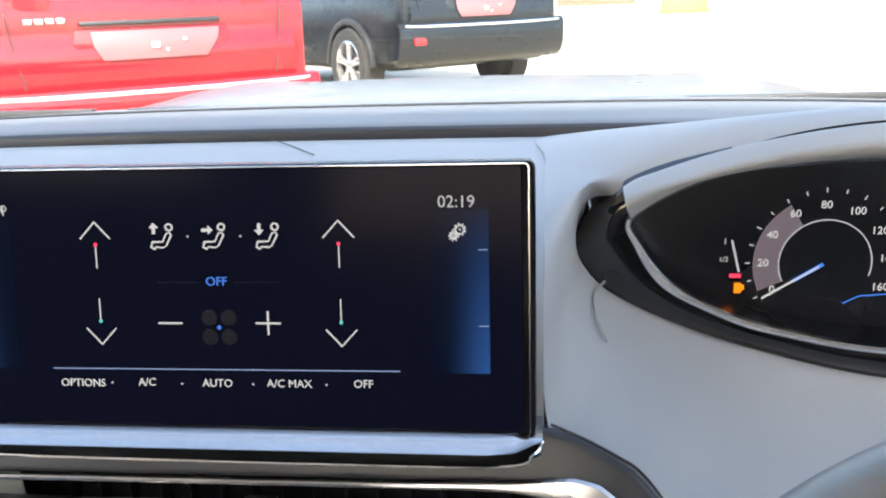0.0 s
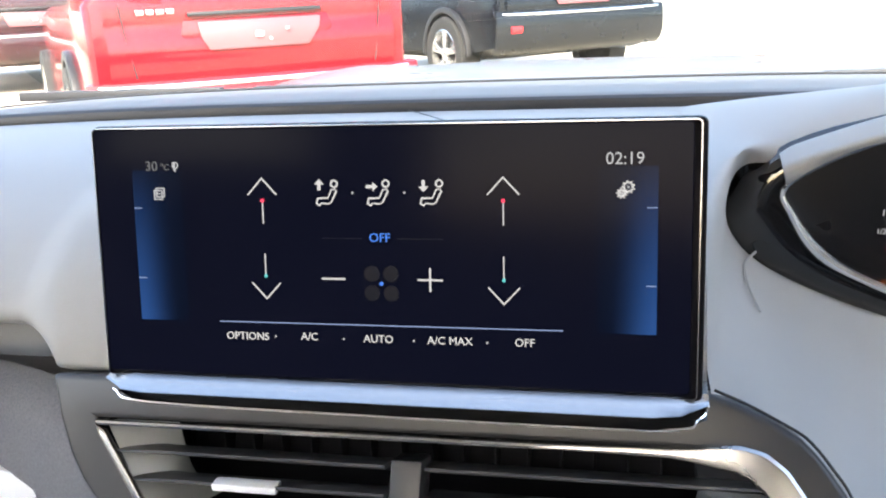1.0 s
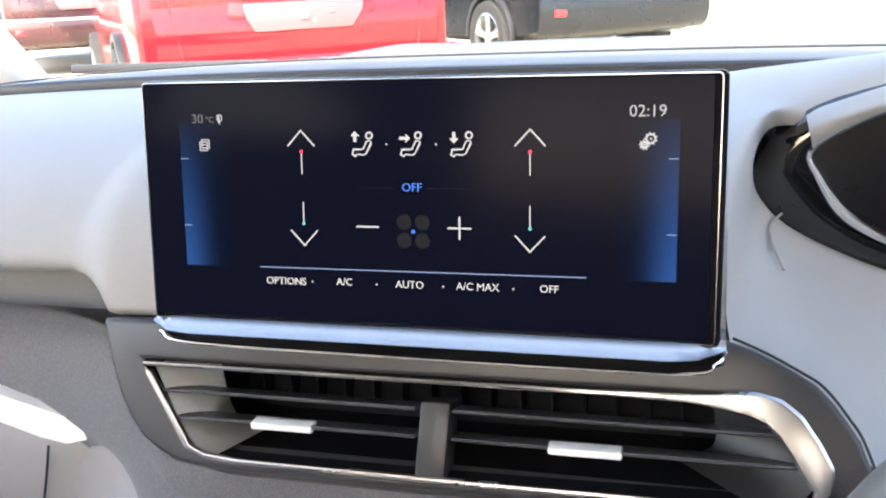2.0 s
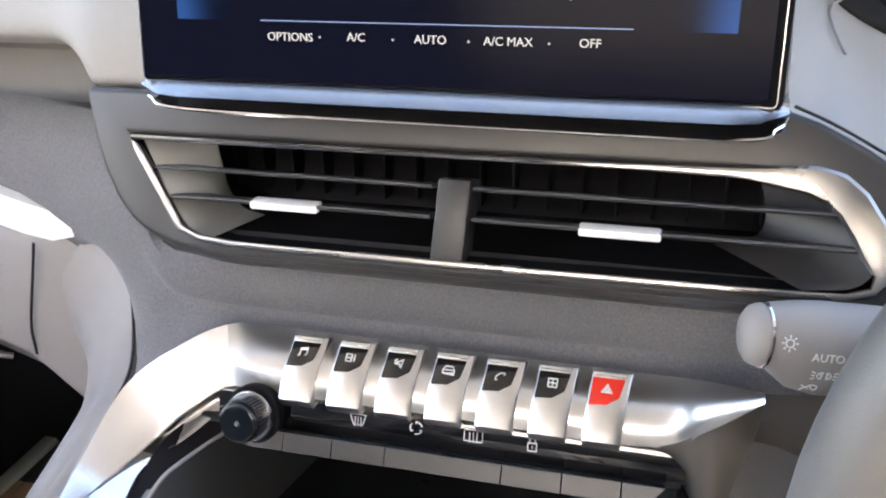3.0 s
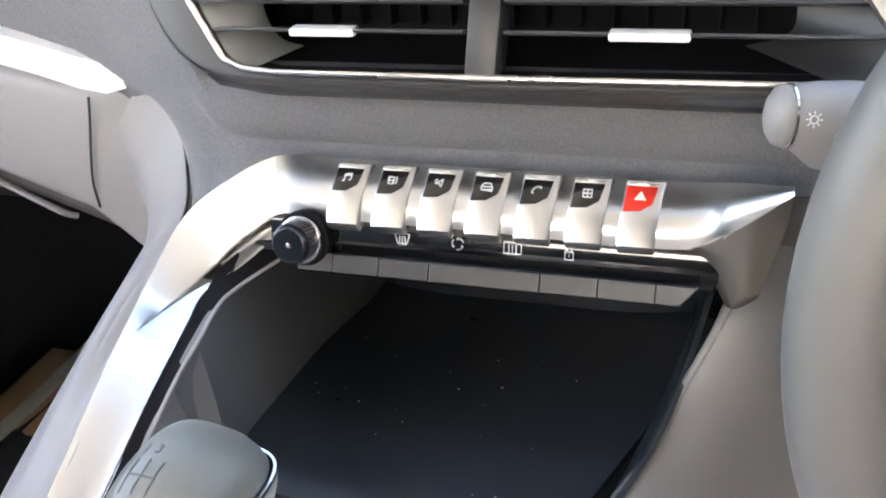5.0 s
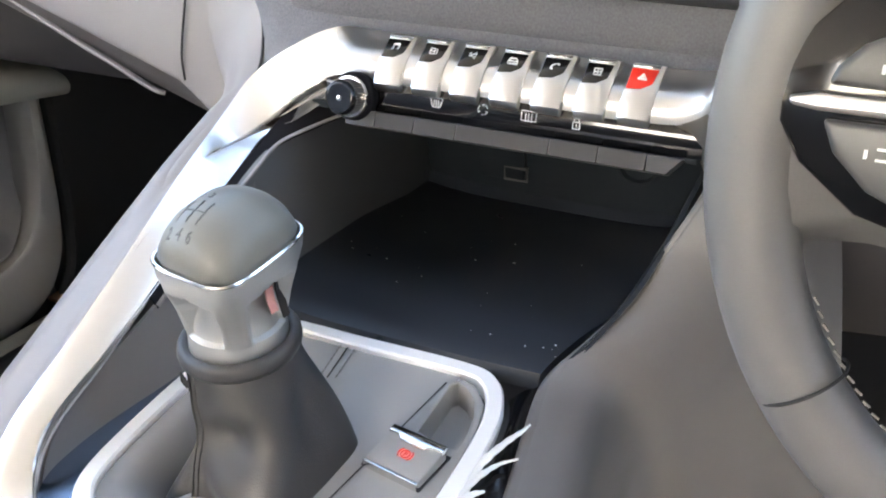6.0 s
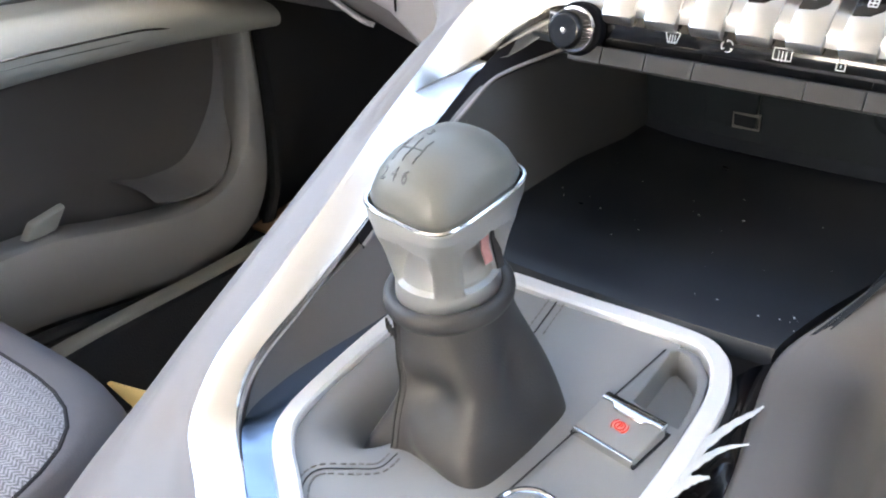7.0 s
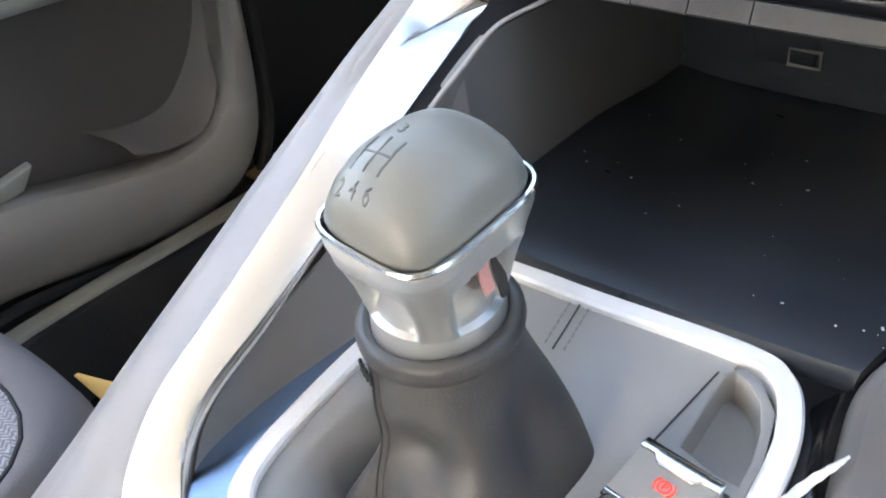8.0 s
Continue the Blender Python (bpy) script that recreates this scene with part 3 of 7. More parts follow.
def vent_outline(grow=0.0):
    base = [(-0.1595, 0.9775), (0.12, 0.9785), (0.138, 0.9780), (0.150, 0.9772), (0.1585, 0.9745), (0.1655, 0.969), (0.1720, 0.960), (0.1775, 0.9505), (0.1790, 0.943), (0.176, 0.937), (0.166, 0.9340), (0.150, 0.9335), (0.0, 0.9325), (-0.105, 0.9325), (-0.122, 0.9340), (-0.132, 0.938), (-0.141, 0.951)]
    cx, cz = 0.01, 0.955
    return [(x + math.copysign(grow, x - cx), z + math.copysign(grow, z - cz)) for x, z in base]


def build_centre():
    tilt = Vector((0, 0.33, 1)).normalized()
    org = (0, 0.352, 0.94)

    def loc(pts):
        return [(x, (z - 0.94) / tilt.z) for x, z in pts]
    edge = [(-0.1885, 0.999), (0.139, 1.0025), (0.1500, 0.9990), (0.1600, 0.9945), (0.1697, 0.9897), (0.1770, 0.9855), (0.1830, 0.9797), (0.1890, 0.9723), (0.1950, 0.9640), (0.203, 0.945), (0.200, 0.930), (0.17, 0.9265), (0.0, 0.9255), (-0.105, 0.9255), (-0.122, 0.9258), (-0.137, 0.9275), (-0.150, 0.9320), (-0.161, 0.9385), (-0.169, 0.9475), (-0.1765, 0.960), (-0.183, 0.977)]
    bm = prism(loc(edge), 0.02, org, (1, 0, 0), tilt, 0.005, 4, holes=[loc(vent_outline(0.0005))])
    part("vent_panel", bm, M_VENTPANEL, DASH, "smooth grey panel round the centre vent")
    lip = []
    for k in range(37):
        x = -0.146 + 0.344 * k / 36
        rise = 0.006 * (1 - smooth01(-0.146, -0.112, x))
        lip.append([(x, face_y(0.932 + rise) + 0.0105, 0.932 + rise), (x, face_y(0.926 + rise) + 0.0035, 0.9265 + rise), (x, face_y(0.921) + 0.007, 0.9215 + rise), (x, 0.362, 0.9145 + rise * 0.7), (x, 0.378, 0.9085 + rise * 0.4)])
    part("vent_lip", sheet([list(r) for r in zip(*[curve_pts(c, 3) for c in zip(*lip)])], 0.003, (0, 1, 0.3)), M_VENTPANEL, DASH, "curved underside of the vent panel", 60)
    seam = [(x, face_y(z) + 0.0015, z) for x, z in ((0.1400, 1.0040), (0.1506, 1.0000), (0.1604, 0.9956), (0.1701, 0.9907), (0.1775, 0.9866), (0.1838, 0.9805), (0.1897, 0.9731), (0.1958, 0.9645), (0.204, 0.945))]
    part("seam", sweep(curve_pts(seam, 6), ring_section(0.0007, 0.0007, 6)), M_DARK, DASH, "thin dark seam")

    vent = thing("air_vent", (0.01, 0.36, 0.931), "wide centre air vent with satin silver surround and black slats", "air vent")
    ring = [Vector((x, face_y(z) - 0.002, z)) for x, z in vent_outline(0)]
    loop = []
    n = len(ring)
    for i in range(n):
        loop.append(ring[i])
        m = 6
        for k in range(1, m):
            loop.append(ring[i].lerp(ring[(i + 1) % n], k / m))
    widths = []
    for p in loop:
        w = 0.0022
        w += 0.0050 * smooth01(0.115, 0.165, p.x) * smooth01(0.938, 0.952, p.z)
        w -= 0.0006 * (1 - smooth01(0.936, 0.94, p.z)) + 0.0008 * smooth01(0.974, 0.976, p.z) * (1 - smooth01(0.09, 0.12, p.x))
        widths.append((w / 0.0026, 1.0))
    part("surround", sweep(loop, ring_section(0.0026, 0.0022, 8, 3), up=(0, -1, 0.3), closed=True, scales=widths), M_SURR, vent, "satin silver surround")
    # inner walls of the funnel: silver flank on the passenger's side, black elsewhere
    inner = [[Vector((x, face_y(z), z)) for x, z in vent_outline(-0.001)], [Vector((x * 0.985, face_y(z) + 0.03, 0.955 + (z - 0.955) * 0.9)) for x, z in vent_outline(-0.003)], [Vector((x * 0.96, face_y(z) + 0.06, 0.955 + (z - 0.955) * 0.8)) for x, z in vent_outline(-0.004)]]
    bm = bmesh.new()
    vs = skin(bm, inner, closed_u=True)
    bm.faces.new(vs[-1])
    part("duct", bm, M_DUCT, vent, "black duct behind the slats", 25)
    flank = [[(-0.156, face_y(0.977) + 0.001, 0.9765), (-0.146, face_y(0.96) + 0.001, 0.960), (-0.138, face_y(0.947) + 0.001, 0.947), (-0.128, face_y(0.936) + 0.001, 0.936), (-0.116, face_y(0.933) + 0.001, 0.9335)],
             [(-0.128, face_y(0.97) + 0.022, 0.9745), (-0.124, face_y(0.96) + 0.022, 0.960), (-0.120, face_y(0.95) + 0.022, 0.948), (-0.112, face_y(0.94) + 0.022, 0.940), (-0.100, face_y(0.938) + 0.022, 0.937)]]
    part("flank", sheet(loft(flank, 4, 3), 0.001, (0, 1, 0)), M_COLLAR, vent, "satin silver inner flank")
    flank = [[(0.166, face_y(0.975) + 0.001, 0.972), (0.178, face_y(0.957), 0.955), (0.172, face_y(0.94), 0.938), (0.150, face_y(0.935), 0.934)],
             [(0.130, face_y(0.97) + 0.026, 0.972), (0.135, face_y(0.957) + 0.026, 0.955), (0.132, face_y(0.94) + 0.026, 0.945), (0.115, face_y(0.935) + 0.026, 0.940)]]
    part("flank", sheet(loft(flank, 4, 3), 0.001, (0, 1, 0)), M_INNER, vent, "grey inner flank")
    for z, xl, xr in ((0.9635, -0.149, 0.168), (0.9505, -0.141, 0.178)):
        y = face_y(z) + 0.004
        for a, b in ((xl, -0.0085), (0.0105, xr)):
            path = [Vector((a + (b - a) * i / 12, y + 0.004, z)) for i in range(13)]
            sc = [(1, 0.45 + 0.55 * smooth01(0, 0.16, i / 12)) if a < 0 else (1, 1.0) for i in range(13)]
            part("slat", sweep(path, [(-0.009, -0.0050), (-0.0078, -0.0036), (0, -0.0008), (0.0092, 0.0020), (0.010, 0.0012), (0.0092, 0.0000), (0, -0.0028), (-0.0078, -0.0054)], scales=sc), M_SLAT, vent, "dark grey slat")
    zt = 0.9495
    for a, b in ((-0.0965, -0.0625), (0.0575, 0.0925)):
        part("slider_tab", block(a, b, face_y(zt) - 0.0025, face_y(zt) + 0.006, zt - 0.0010, zt + 0.0030, 0.0012), M_SATIN, vent, "chrome slider tab")
    pts = [(-0.0055, 0.030), (0.0095, 0.030), (0.0075, -0.0085), (-0.0075, -0.0085)]
    dv = part("divider", prism(pts, 0.02, (0, 0.3495, 0.94), (1, 0, 0), tilt, 0.0012), M_INNER, vent, "flat grey divider")
    for i in range(-8, 10):
        x = i * 0.0165 + 0.003
        part("deflector", block(x, x + 0.0012, 0.402, 0.416, 0.939, 0.964, 0.0003, 1), M_FINSHADE, vent)
    return vent


build_centre()


# ---- touchscreen ----
def build_screen():
    o = Vector((-0.141, 0.3555, 1.011))
    up = Vector((0, 0.0149, 0.1136)).normalized()
    m = basis(o, (1, 0, 0), up)
    nrm = m.to_3x3() @ Vector((0, 0, 1))
    scr = thing("touchscreen", (-0.005, 0.375, 1.0), "wide black touchscreen standing on the dashboard, showing climate controls", "touchscreen")
    W, H = 0.272, 0.115

    def rr(x0, y0, x1, y1, r, n=4):
        out = []
        for cx, cy, a0 in ((x1 - r, y0 + r, -90), (x1 - r, y1 - r, 0), (x0 + r, y1 - r, 90), (x0 + r, y0 + r, 180)):
            for i in range(n + 1):
                a = radians(a0 + 90 * i / n)
                out.append((cx + r * math.cos(a), cy + r * math.sin(a)))
        return out
    bm = prism(rr(-0.0025, -0.004, W + 0.0030, H + 0.0005, 0.003), 0.016, o + nrm * -0.0006, (1, 0, 0), up, 0.0015)
    part("housing", bm, M_BEZEL, scr, "gloss black housing")
    part("glass", prism(rr(-0.0012, -0.001, W - 0.0025, H - 0.0015, 0.002), 0.003, o + nrm * 0.0002, (1, 0, 0), up, 0.0004, 1), M_SCREEN, scr, "black display glass")
    part("rim", sweep([o + Vector((1, 0, 0)) * x + up * y for x, y in rr(-0.0018, -0.003, W + 0.0004, H - 0.0008, 0.002)], ring_section(0.0005, 0.0008, 6), up=nrm, closed=True), M_RIMDARK, scr, "thin dark chrome rim")
    # chrome ledge below, bowed at its ends
    def ledge(z0, z1, y0, y1, x0, x1, inset):
        rows = []
        for k in range(25):
            x = x0 + (x1 - x0) * k / 24
            e = min((x - x0), (x1 - x)) / 0.02
            q = 1 - (1 - min(1, e)) ** 2
            rows.append([(x, y1, z1), (x, y0 + 0.0075 + (1 - q) * inset * 0.5, z1), (x, y0 + 0.0038 + (1 - q) * inset, z1 - 0.0028), (x, y0 - 0.0022 * q + (1 - q) * inset, z0 + 0.0003 + (1 - q) * 0.003), (x, y0 + 0.001 + (1 - q) * inset, z0 + (1 - q) * 0.003), (x, y1, z0 + (1 - q) * 0.003)])
        b = bmesh.new()
        vs = skin(b, rows, closed_u=True)
        b.faces.new(vs[0])
        b.faces.new(list(reversed(vs[-1])))
        return b
    part("ledge", ledge(1.0030, 1.0094, 0.3480, 0.372, -0.145, 0.1365, 0.006), M_LEDGE, scr, "bright satin chrome ledge")
    part("underside", ledge(0.9962, 1.0030, 0.3500, 0.374, -0.139, 0.1360, 0.004), M_PIANO, scr, "gloss black underside")
    part("lip", sweep(curve_pts([(-0.141, 0.353, 1.0010), (-0.12, 0.3490, 0.9968), (0.0, 0.3485, 0.9960), (0.115, 0.3490, 0.9962), (0.132, 0.352, 1.0005), (0.1365, 0.36, 1.0030)], 6), ring_section(0.0008, 0.0008, 6)), M_CHROME, scr, "thin chrome lip")
    # what the display shows
    M = m @ Matrix.Translation((0, 0, 0.0004))
    mm = 0.001

    def show(name, bm, mat_, label=""):
        part(name, bm, mat_, scr, label, 0)

    def words(text, x, y, size, mat_=M_LIT):
        show("caption", letters(text, size * mm, M @ Matrix.Translation((x * mm, y * mm, 0))), mat_)

    def line(pts, w, mat_=M_LIT, name="line", closed=False):
        show(name, stroke([(x * mm, y * mm) for x, y in pts], w * mm, M, 0.0003, closed), mat_)
    show("side_bar", stroke_fill([(17.5 * mm, 24.5 * mm), (42 * mm, 24.5 * mm), (42 * mm, 95 * mm), (17.5 * mm, 95 * mm)], M, 0.0001), M_BAR_L, "blue glowing bar")
    show("side_bar", stroke_fill([(231 * mm, 24.5 * mm), (255.5 * mm, 24.5 * mm), (255.5 * mm, 95.5 * mm), (231 * mm, 95.5 * mm)], M, 0.0001), M_BAR_R, "blue glowing bar")
    for x0, y in ((17.5, 77.5), (17.5, 44.6), (251, 78.2), (251, 45.3)):
        line([(x0, y), (x0 + 4.2, y)], 0.4, M_LINE, "tick")
    words("02:19", 242, 98.4, 7.2, M_LITDIM)
    words("30", 27.5, 96.6, 6.4, M_LITFAINT)
    words("°C", 34.2, 96.2, 4.2, M_LITFAINT)
    for cx in (81.6, 191.2):
        line([(cx - 6.9, 83.6), (cx, 91), (cx + 6.9, 83.6)], 0.66, M_LIT, "arrow")
        line([(cx, 80.5), (cx, 70.5)], 0.5)
        line([(cx, 57.0), (cx, 46.8)], 0.5)
        line([(cx - 6.9, 43.4), (cx, 36.0), (cx + 6.9, 43.4)], 0.66, M_LIT, "arrow")
        show("dot", disc(cx * mm, 81 * mm, 0.85 * mm, M, 0.0004), M_LITRED, "red dot")
        show("dot", disc(cx * mm, 46.6 * mm, 0.8 * mm, M, 0.0004), M_LITCYAN, "teal dot")
    for i, cx in enumerate((112.2, 135.9, 159.8)):
        body = [(-5.2, -5.2), (-4.6, -2.4), (0.6, -2.2), (2.6, 2.4), (4.4, 2.4), (4.9, 1.2), (2.2, -4.6), (0.6, -5.4), (-2.8, -5.0), (-3.6, -6.2)]
        line([(cx + x * 0.92, 84.0 + y * 0.82) for x, y in body], 0.62, M_LIT, "seat_sign", True)
        line([(cx + 3.6 + 1.5 * math.cos(a * 0.6283), 88.5 + 1.5 * math.sin(a * 0.6283)) for a in range(10)], 0.75, M_LIT, "seat_sign", True)
        ax, ay = cx - 3.4, 87.2
        arrow = {0: [(-2.2, 1), (0, 3.4), (2.2, 1), (0.7, 1), (0.7, -1.6), (-0.7, -1.6), (-0.7, 1)], 1: [(1, 2.0), (3.2, 0), (1, -2.0), (1, -0.7), (-2, -0.7), (-2, 0.7), (1, 0.7)], 2: [(-2.2, 0), (0, -2.4), (2.2, 0), (0.7, 0), (0.7, 2.8), (-0.7, 2.8), (-0.7, 0)]}[i]
        show("flow_arrow", stroke_fill([((ax + x) * mm, (ay + y) * mm) for x, y in arrow], M), M_LIT)
    for x, y in ((124.2, 84.5), (147.9, 84.5), (117.7, 18.2), (150.4, 18.4), (183.6, 18.6)):
        show("dot", disc(x * mm, y * mm, 0.5 * mm, M), M_LITDIM)
    words("OFF", 136, 64.4, 5.6, M_LITBLUE)
    line([(109, 64.1), (128, 64.1)], 0.3, M_FANGREY)
    line([(144, 64.1), (165, 64.1)], 0.3, M_FANGREY)
    line([(108.4, 45.8), (119.5, 45.8)], 0.8)
    line([(152.9, 46), (164.2, 46)], 0.8)
    line([(158.55, 51.4), (158.55, 40.8)], 0.8)
    for a in (45, 135, 225, 315):
        cx, cy = 136.3 + 6.2 * math.cos(radians(a)), 44 + 6.2 * math.sin(radians(a))
        show("fan_blade", stroke_fill([((cx + 3.6 * math.cos(t * 0.524)) * mm, (cy + 3.6 * math.sin(t * 0.524)) * mm) for t in range(12)], M, 0.00015), M_FANGREY)
    show("dot", disc(136.3 * mm, 44 * mm, 0.9 * mm, M, 0.0004), M_LITBLUE)
    line([(57.5, 24.7), (216.5, 25.1)], 0.45, M_LINE)
    for t, x, y in (("OPTIONS", 71, 17.9), ("A/C", 101.3, 18.6), ("AUTO", 134, 18.5), ("A/C MAX", 166.8, 18.7), ("OFF", 200, 19)):
        words(t, x, y, 5.0)
    show("dot", disc(84.9 * mm, 18.3 * mm, 0.5 * mm, M), M_LITDIM)
    # small signs: cards and cog wheels
    for k in (0, 1.1):
        line([(28.4 + k, 81.6 + k), (32.2 + k, 81.6 + k), (32.2 + k, 85.6 + k), (28.4 + k, 85.6 + k)], 0.6, M_LITDIM, "card_sign", True)
    line([(29, 84.2), (31.6, 84.2)], 0.5, M_LITDIM, "card_sign")
    for cx, cy, r in ((243.4, 86.8, 1.9), (240.7, 84.2, 1.3)):
        line([(cx + (r + (0.6 if i % 2 else -0.3)) * math.cos(i * math.pi / 9), cy + (r + (0.6 if i % 2 else -0.3)) * math.sin(i * math.pi / 9)) for i in range(18)], 0.55, M_LIT, "cog_sign", True)
        show("cog_sign", disc(cx * mm, cy * mm, 0.5 * mm, M), M_LITDIM)
    line([(39.5 + 1.4 * math.cos(i * 0.5236 + 3.67), 97.2 + 1.4 * math.sin(i * 0.5236 + 3.67)) for i in range(-1, 10)] + [(39.5, 94.2)], 0.5, M_LITDIM, "pin_sign", True)


build_screen()


# ---- toggle bar, rail and bin ----
TOG_TOP, TOG_BOT = Vector((0, 0.3600, 0.8795)), Vector((0, 0.3362, 0.8532))


def build_toggle_bar():
    bar = thing("toggle_bar", (0, 0.35, 0.84), "satin silver trim bar with seven piano-key toggles", "trim bar")
    # upper ribbon: far edge, ridge and lower edge, from the wing's tip along the keys and round the bend
    far = curve_pts([(0.1396, 0.3350, 0.8928), (0.1180, 0.3520, 0.8848), (0.088, 0.366, 0.8768), (0.0, 0.366, 0.8776), (-0.094, 0.366, 0.8790), (-0.1206, 0.360, 0.8800), (-0.1455, 0.349, 0.8695), (-0.1700, 0.335, 0.8515), (-0.1750, 0.299, 0.8312), (-0.1735, 0.272, 0.8216)], 8)
    ridge = curve_pts([(0.1393, 0.3313, 0.8940), (0.1150, 0.3372, 0.8805), (0.0935, 0.3430, 0.8698), (0.0, 0.3445, 0.8694), (-0.094, 0.3445, 0.8705), (-0.1140, 0.345, 0.8667), (-0.1315, 0.338, 0.8553), (-0.1517, 0.322, 0.8370), (-0.1640, 0.298, 0.8238), (-0.1676, 0.272, 0.8197)], 8)
    lower = curve_pts([(0.1396, 0.3288, 0.8918), (0.1175, 0.3338, 0.8702), (0.0960, 0.3385, 0.8556), (0.0, 0.340, 0.8535), (-0.090, 0.340, 0.8552), (-0.1130, 0.340, 0.8562), (-0.1330, 0.330, 0.8455), (-0.1500, 0.3165, 0.8305), (-0.1622, 0.296, 0.8218), (-0.1675, 0.272, 0.8195)], 8)
    rows = []
    for i, (p, q, r) in enumerate(zip(far, ridge, lower)):
        back = (p - q).normalized() * 0.0004 + Vector((0, 0, -0.006))
        sharp = [p.lerp(q, 0.3), p.lerp(q, 0.6), p.lerp(q, 0.90), q, q.lerp(r, 0.10), q.lerp(r, 0.5)]
        # rounded along the keys, creased round the bend
        c = q + (q - (p + r) / 2) * 0.7
        soft = [p.lerp(c, t).lerp(c.lerp(r, t), t) for t in (0.18, 0.36, 0.5, 0.62, 0.74, 0.87)]
        k = 1 - smooth01(28, 40, i)
        rows.append([p + back, p] + [a.lerp(b, k) for a, b in zip(sharp, soft)] + [r, r + Vector((0, 0.004, -0.0012))])
    upper = sheet(rows[:41], 0.002, (0.1, 0.8, -0.6))
    bend = sheet(rows[40:], 0.002, (0.1, 0.8, -0.6))
    # below the bend: a new face starts in the fold and joins the upper one into the whole rail beside the lever
    def ribbon(outer, inner, crown):
        rows = []
        for p, q in zip(outer, inner):
            w = q - p
            a = Vector((0, 0, 1)) - w.normalized() * w.normalized().z
            a = (a + Vector((0, -0.35, 0))).normalized()
            rows.append([p - a * 0.009, p - a * 0.002 * crown, p, p.lerp(q, 0.12) + a * 0.0009 * crown, p.lerp(q, 0.5) + a * 0.0015 * crown, p.lerp(q, 0.86) + a * 0.0009 * crown, q, q + w.normalized() * 0.0006 - a * 0.0015, q - a * 0.005])
        return sheet(rows, 0.002, (0, 0.2, -1))
    inner = [(-0.1395, 0.322, 0.8270), (-0.1485, 0.308, 0.8226), (-0.1480, 0.290, 0.8175), (-0.1478, 0.272, 0.8112), (-0.148, 0.25, 0.8030), (-0.148, 0.22, 0.7905), (-0.148, 0.19, 0.7780), (-0.149, 0.15, 0.7630), (-0.150, 0.115, 0.7515), (-0.149, 0.098, 0.740), (-0.142, 0.085, 0.7285), (-0.12, 0.067, 0.724), (-0.095, 0.047, 0.721), (-0.07, 0.015, 0.719), (-0.045, -0.06, 0.716)]
    starts = ribbon(curve_pts([(-0.1372, 0.3235, 0.8285), (-0.1540, 0.308, 0.8234), (-0.1628, 0.290, 0.8206), (-0.1675, 0.272, 0.8196)], 7), curve_pts(inner[:4], 7), 0.0)
    outer = [(-0.1735, 0.272, 0.8216), (-0.1712, 0.25, 0.8145), (-0.1685, 0.22, 0.8030), (-0.1668, 0.19, 0.7898), (-0.1665, 0.14, 0.7672), (-0.1675, 0.106, 0.7515), (-0.1672, 0.088, 0.7380), (-0.1605, 0.071, 0.7262), (-0.1355, 0.052, 0.7222), (-0.1090, 0.030, 0.7195), (-0.082, -0.004, 0.7175), (-0.059, -0.08, 0.715)]
    beside = ribbon(curve_pts(outer, 7), curve_pts(inner[3:], 7), 1.0)
    part("rail", upper, M_SILVER, bar, "satin silver rail", 40)
    part("side_rail", join(bend, starts, beside), M_RAIL, bar, "satin silver rail beside the lever, lightened for the light on it", 40)
    fold = [lower[i] for i in range(40, 73, 4)]
    foot = curve_pts([(-0.112, 0.352, 0.846), (-0.1358, 0.3255, 0.8285), (-0.1560, 0.308, 0.8230), (-0.1680, 0.274, 0.8186)], 8)
    foot = [foot[round(i * (len(foot) - 1) / (len(fold) - 1))] for i in range(len(fold))]
    hollow = [p.lerp(q, 0.5) + Vector((-0.004, 0.006, -0.001)) * math.sin(math.pi * min(1, 0.25 + 0.75 * i / (len(fold) - 1))) for i, (p, q) in enumerate(zip(fold, foot))]
    part("under_fold", sheet(loft([fold, hollow, foot], 2, 4), 0.001, (-0.5, 0.8, -0.2)), M_SURR, bar, "dark folded underside of the rail", 60)
    # wing at the driver's end: a folded triangular blade below the tip
    blade = [[(0.0960, 0.3388, 0.8554), (0.1076, 0.3366, 0.8617), (0.1246, 0.3331, 0.8771), (0.1396, 0.3293, 0.8917)],
             [(0.1030, 0.3405, 0.8490), (0.1120, 0.3362, 0.8535), (0.1235, 0.3338, 0.8650), (0.1383, 0.3335, 0.8730)],
             [(0.1105, 0.3398, 0.8375), (0.1150, 0.3360, 0.8420), (0.1235, 0.3335, 0.8520), (0.1340, 0.3343, 0.8535)],
             [(0.1165, 0.3382, 0.8268), (0.1195, 0.3345, 0.8288), (0.1240, 0.3335, 0.8320), (0.1300, 0.3343, 0.8358)],
             [(0.1172, 0.3430, 0.8262), (0.1200, 0.3405, 0.8280), (0.1240, 0.3395, 0.8310), (0.1290, 0.3400, 0.8345)]]
    part("wing", sheet(loft(blade, 5, 4), 0.003, (0.1, 1, 0)), M_BLADE, bar, "metal wing end, coloured bronze-grey for the dark side it mirrors", 50)
    # seven toggles
    up = (TOG_TOP - TOG_BOT).normalized()
    L = (TOG_TOP - TOG_BOT).length
    out = Vector((1, 0, 0)).cross(up).normalized()
    for i in range(7):
        cx = -0.0748 + 0.02475 * i
        o = Vector((cx, TOG_BOT.y, TOG_BOT.z))
        slab = []
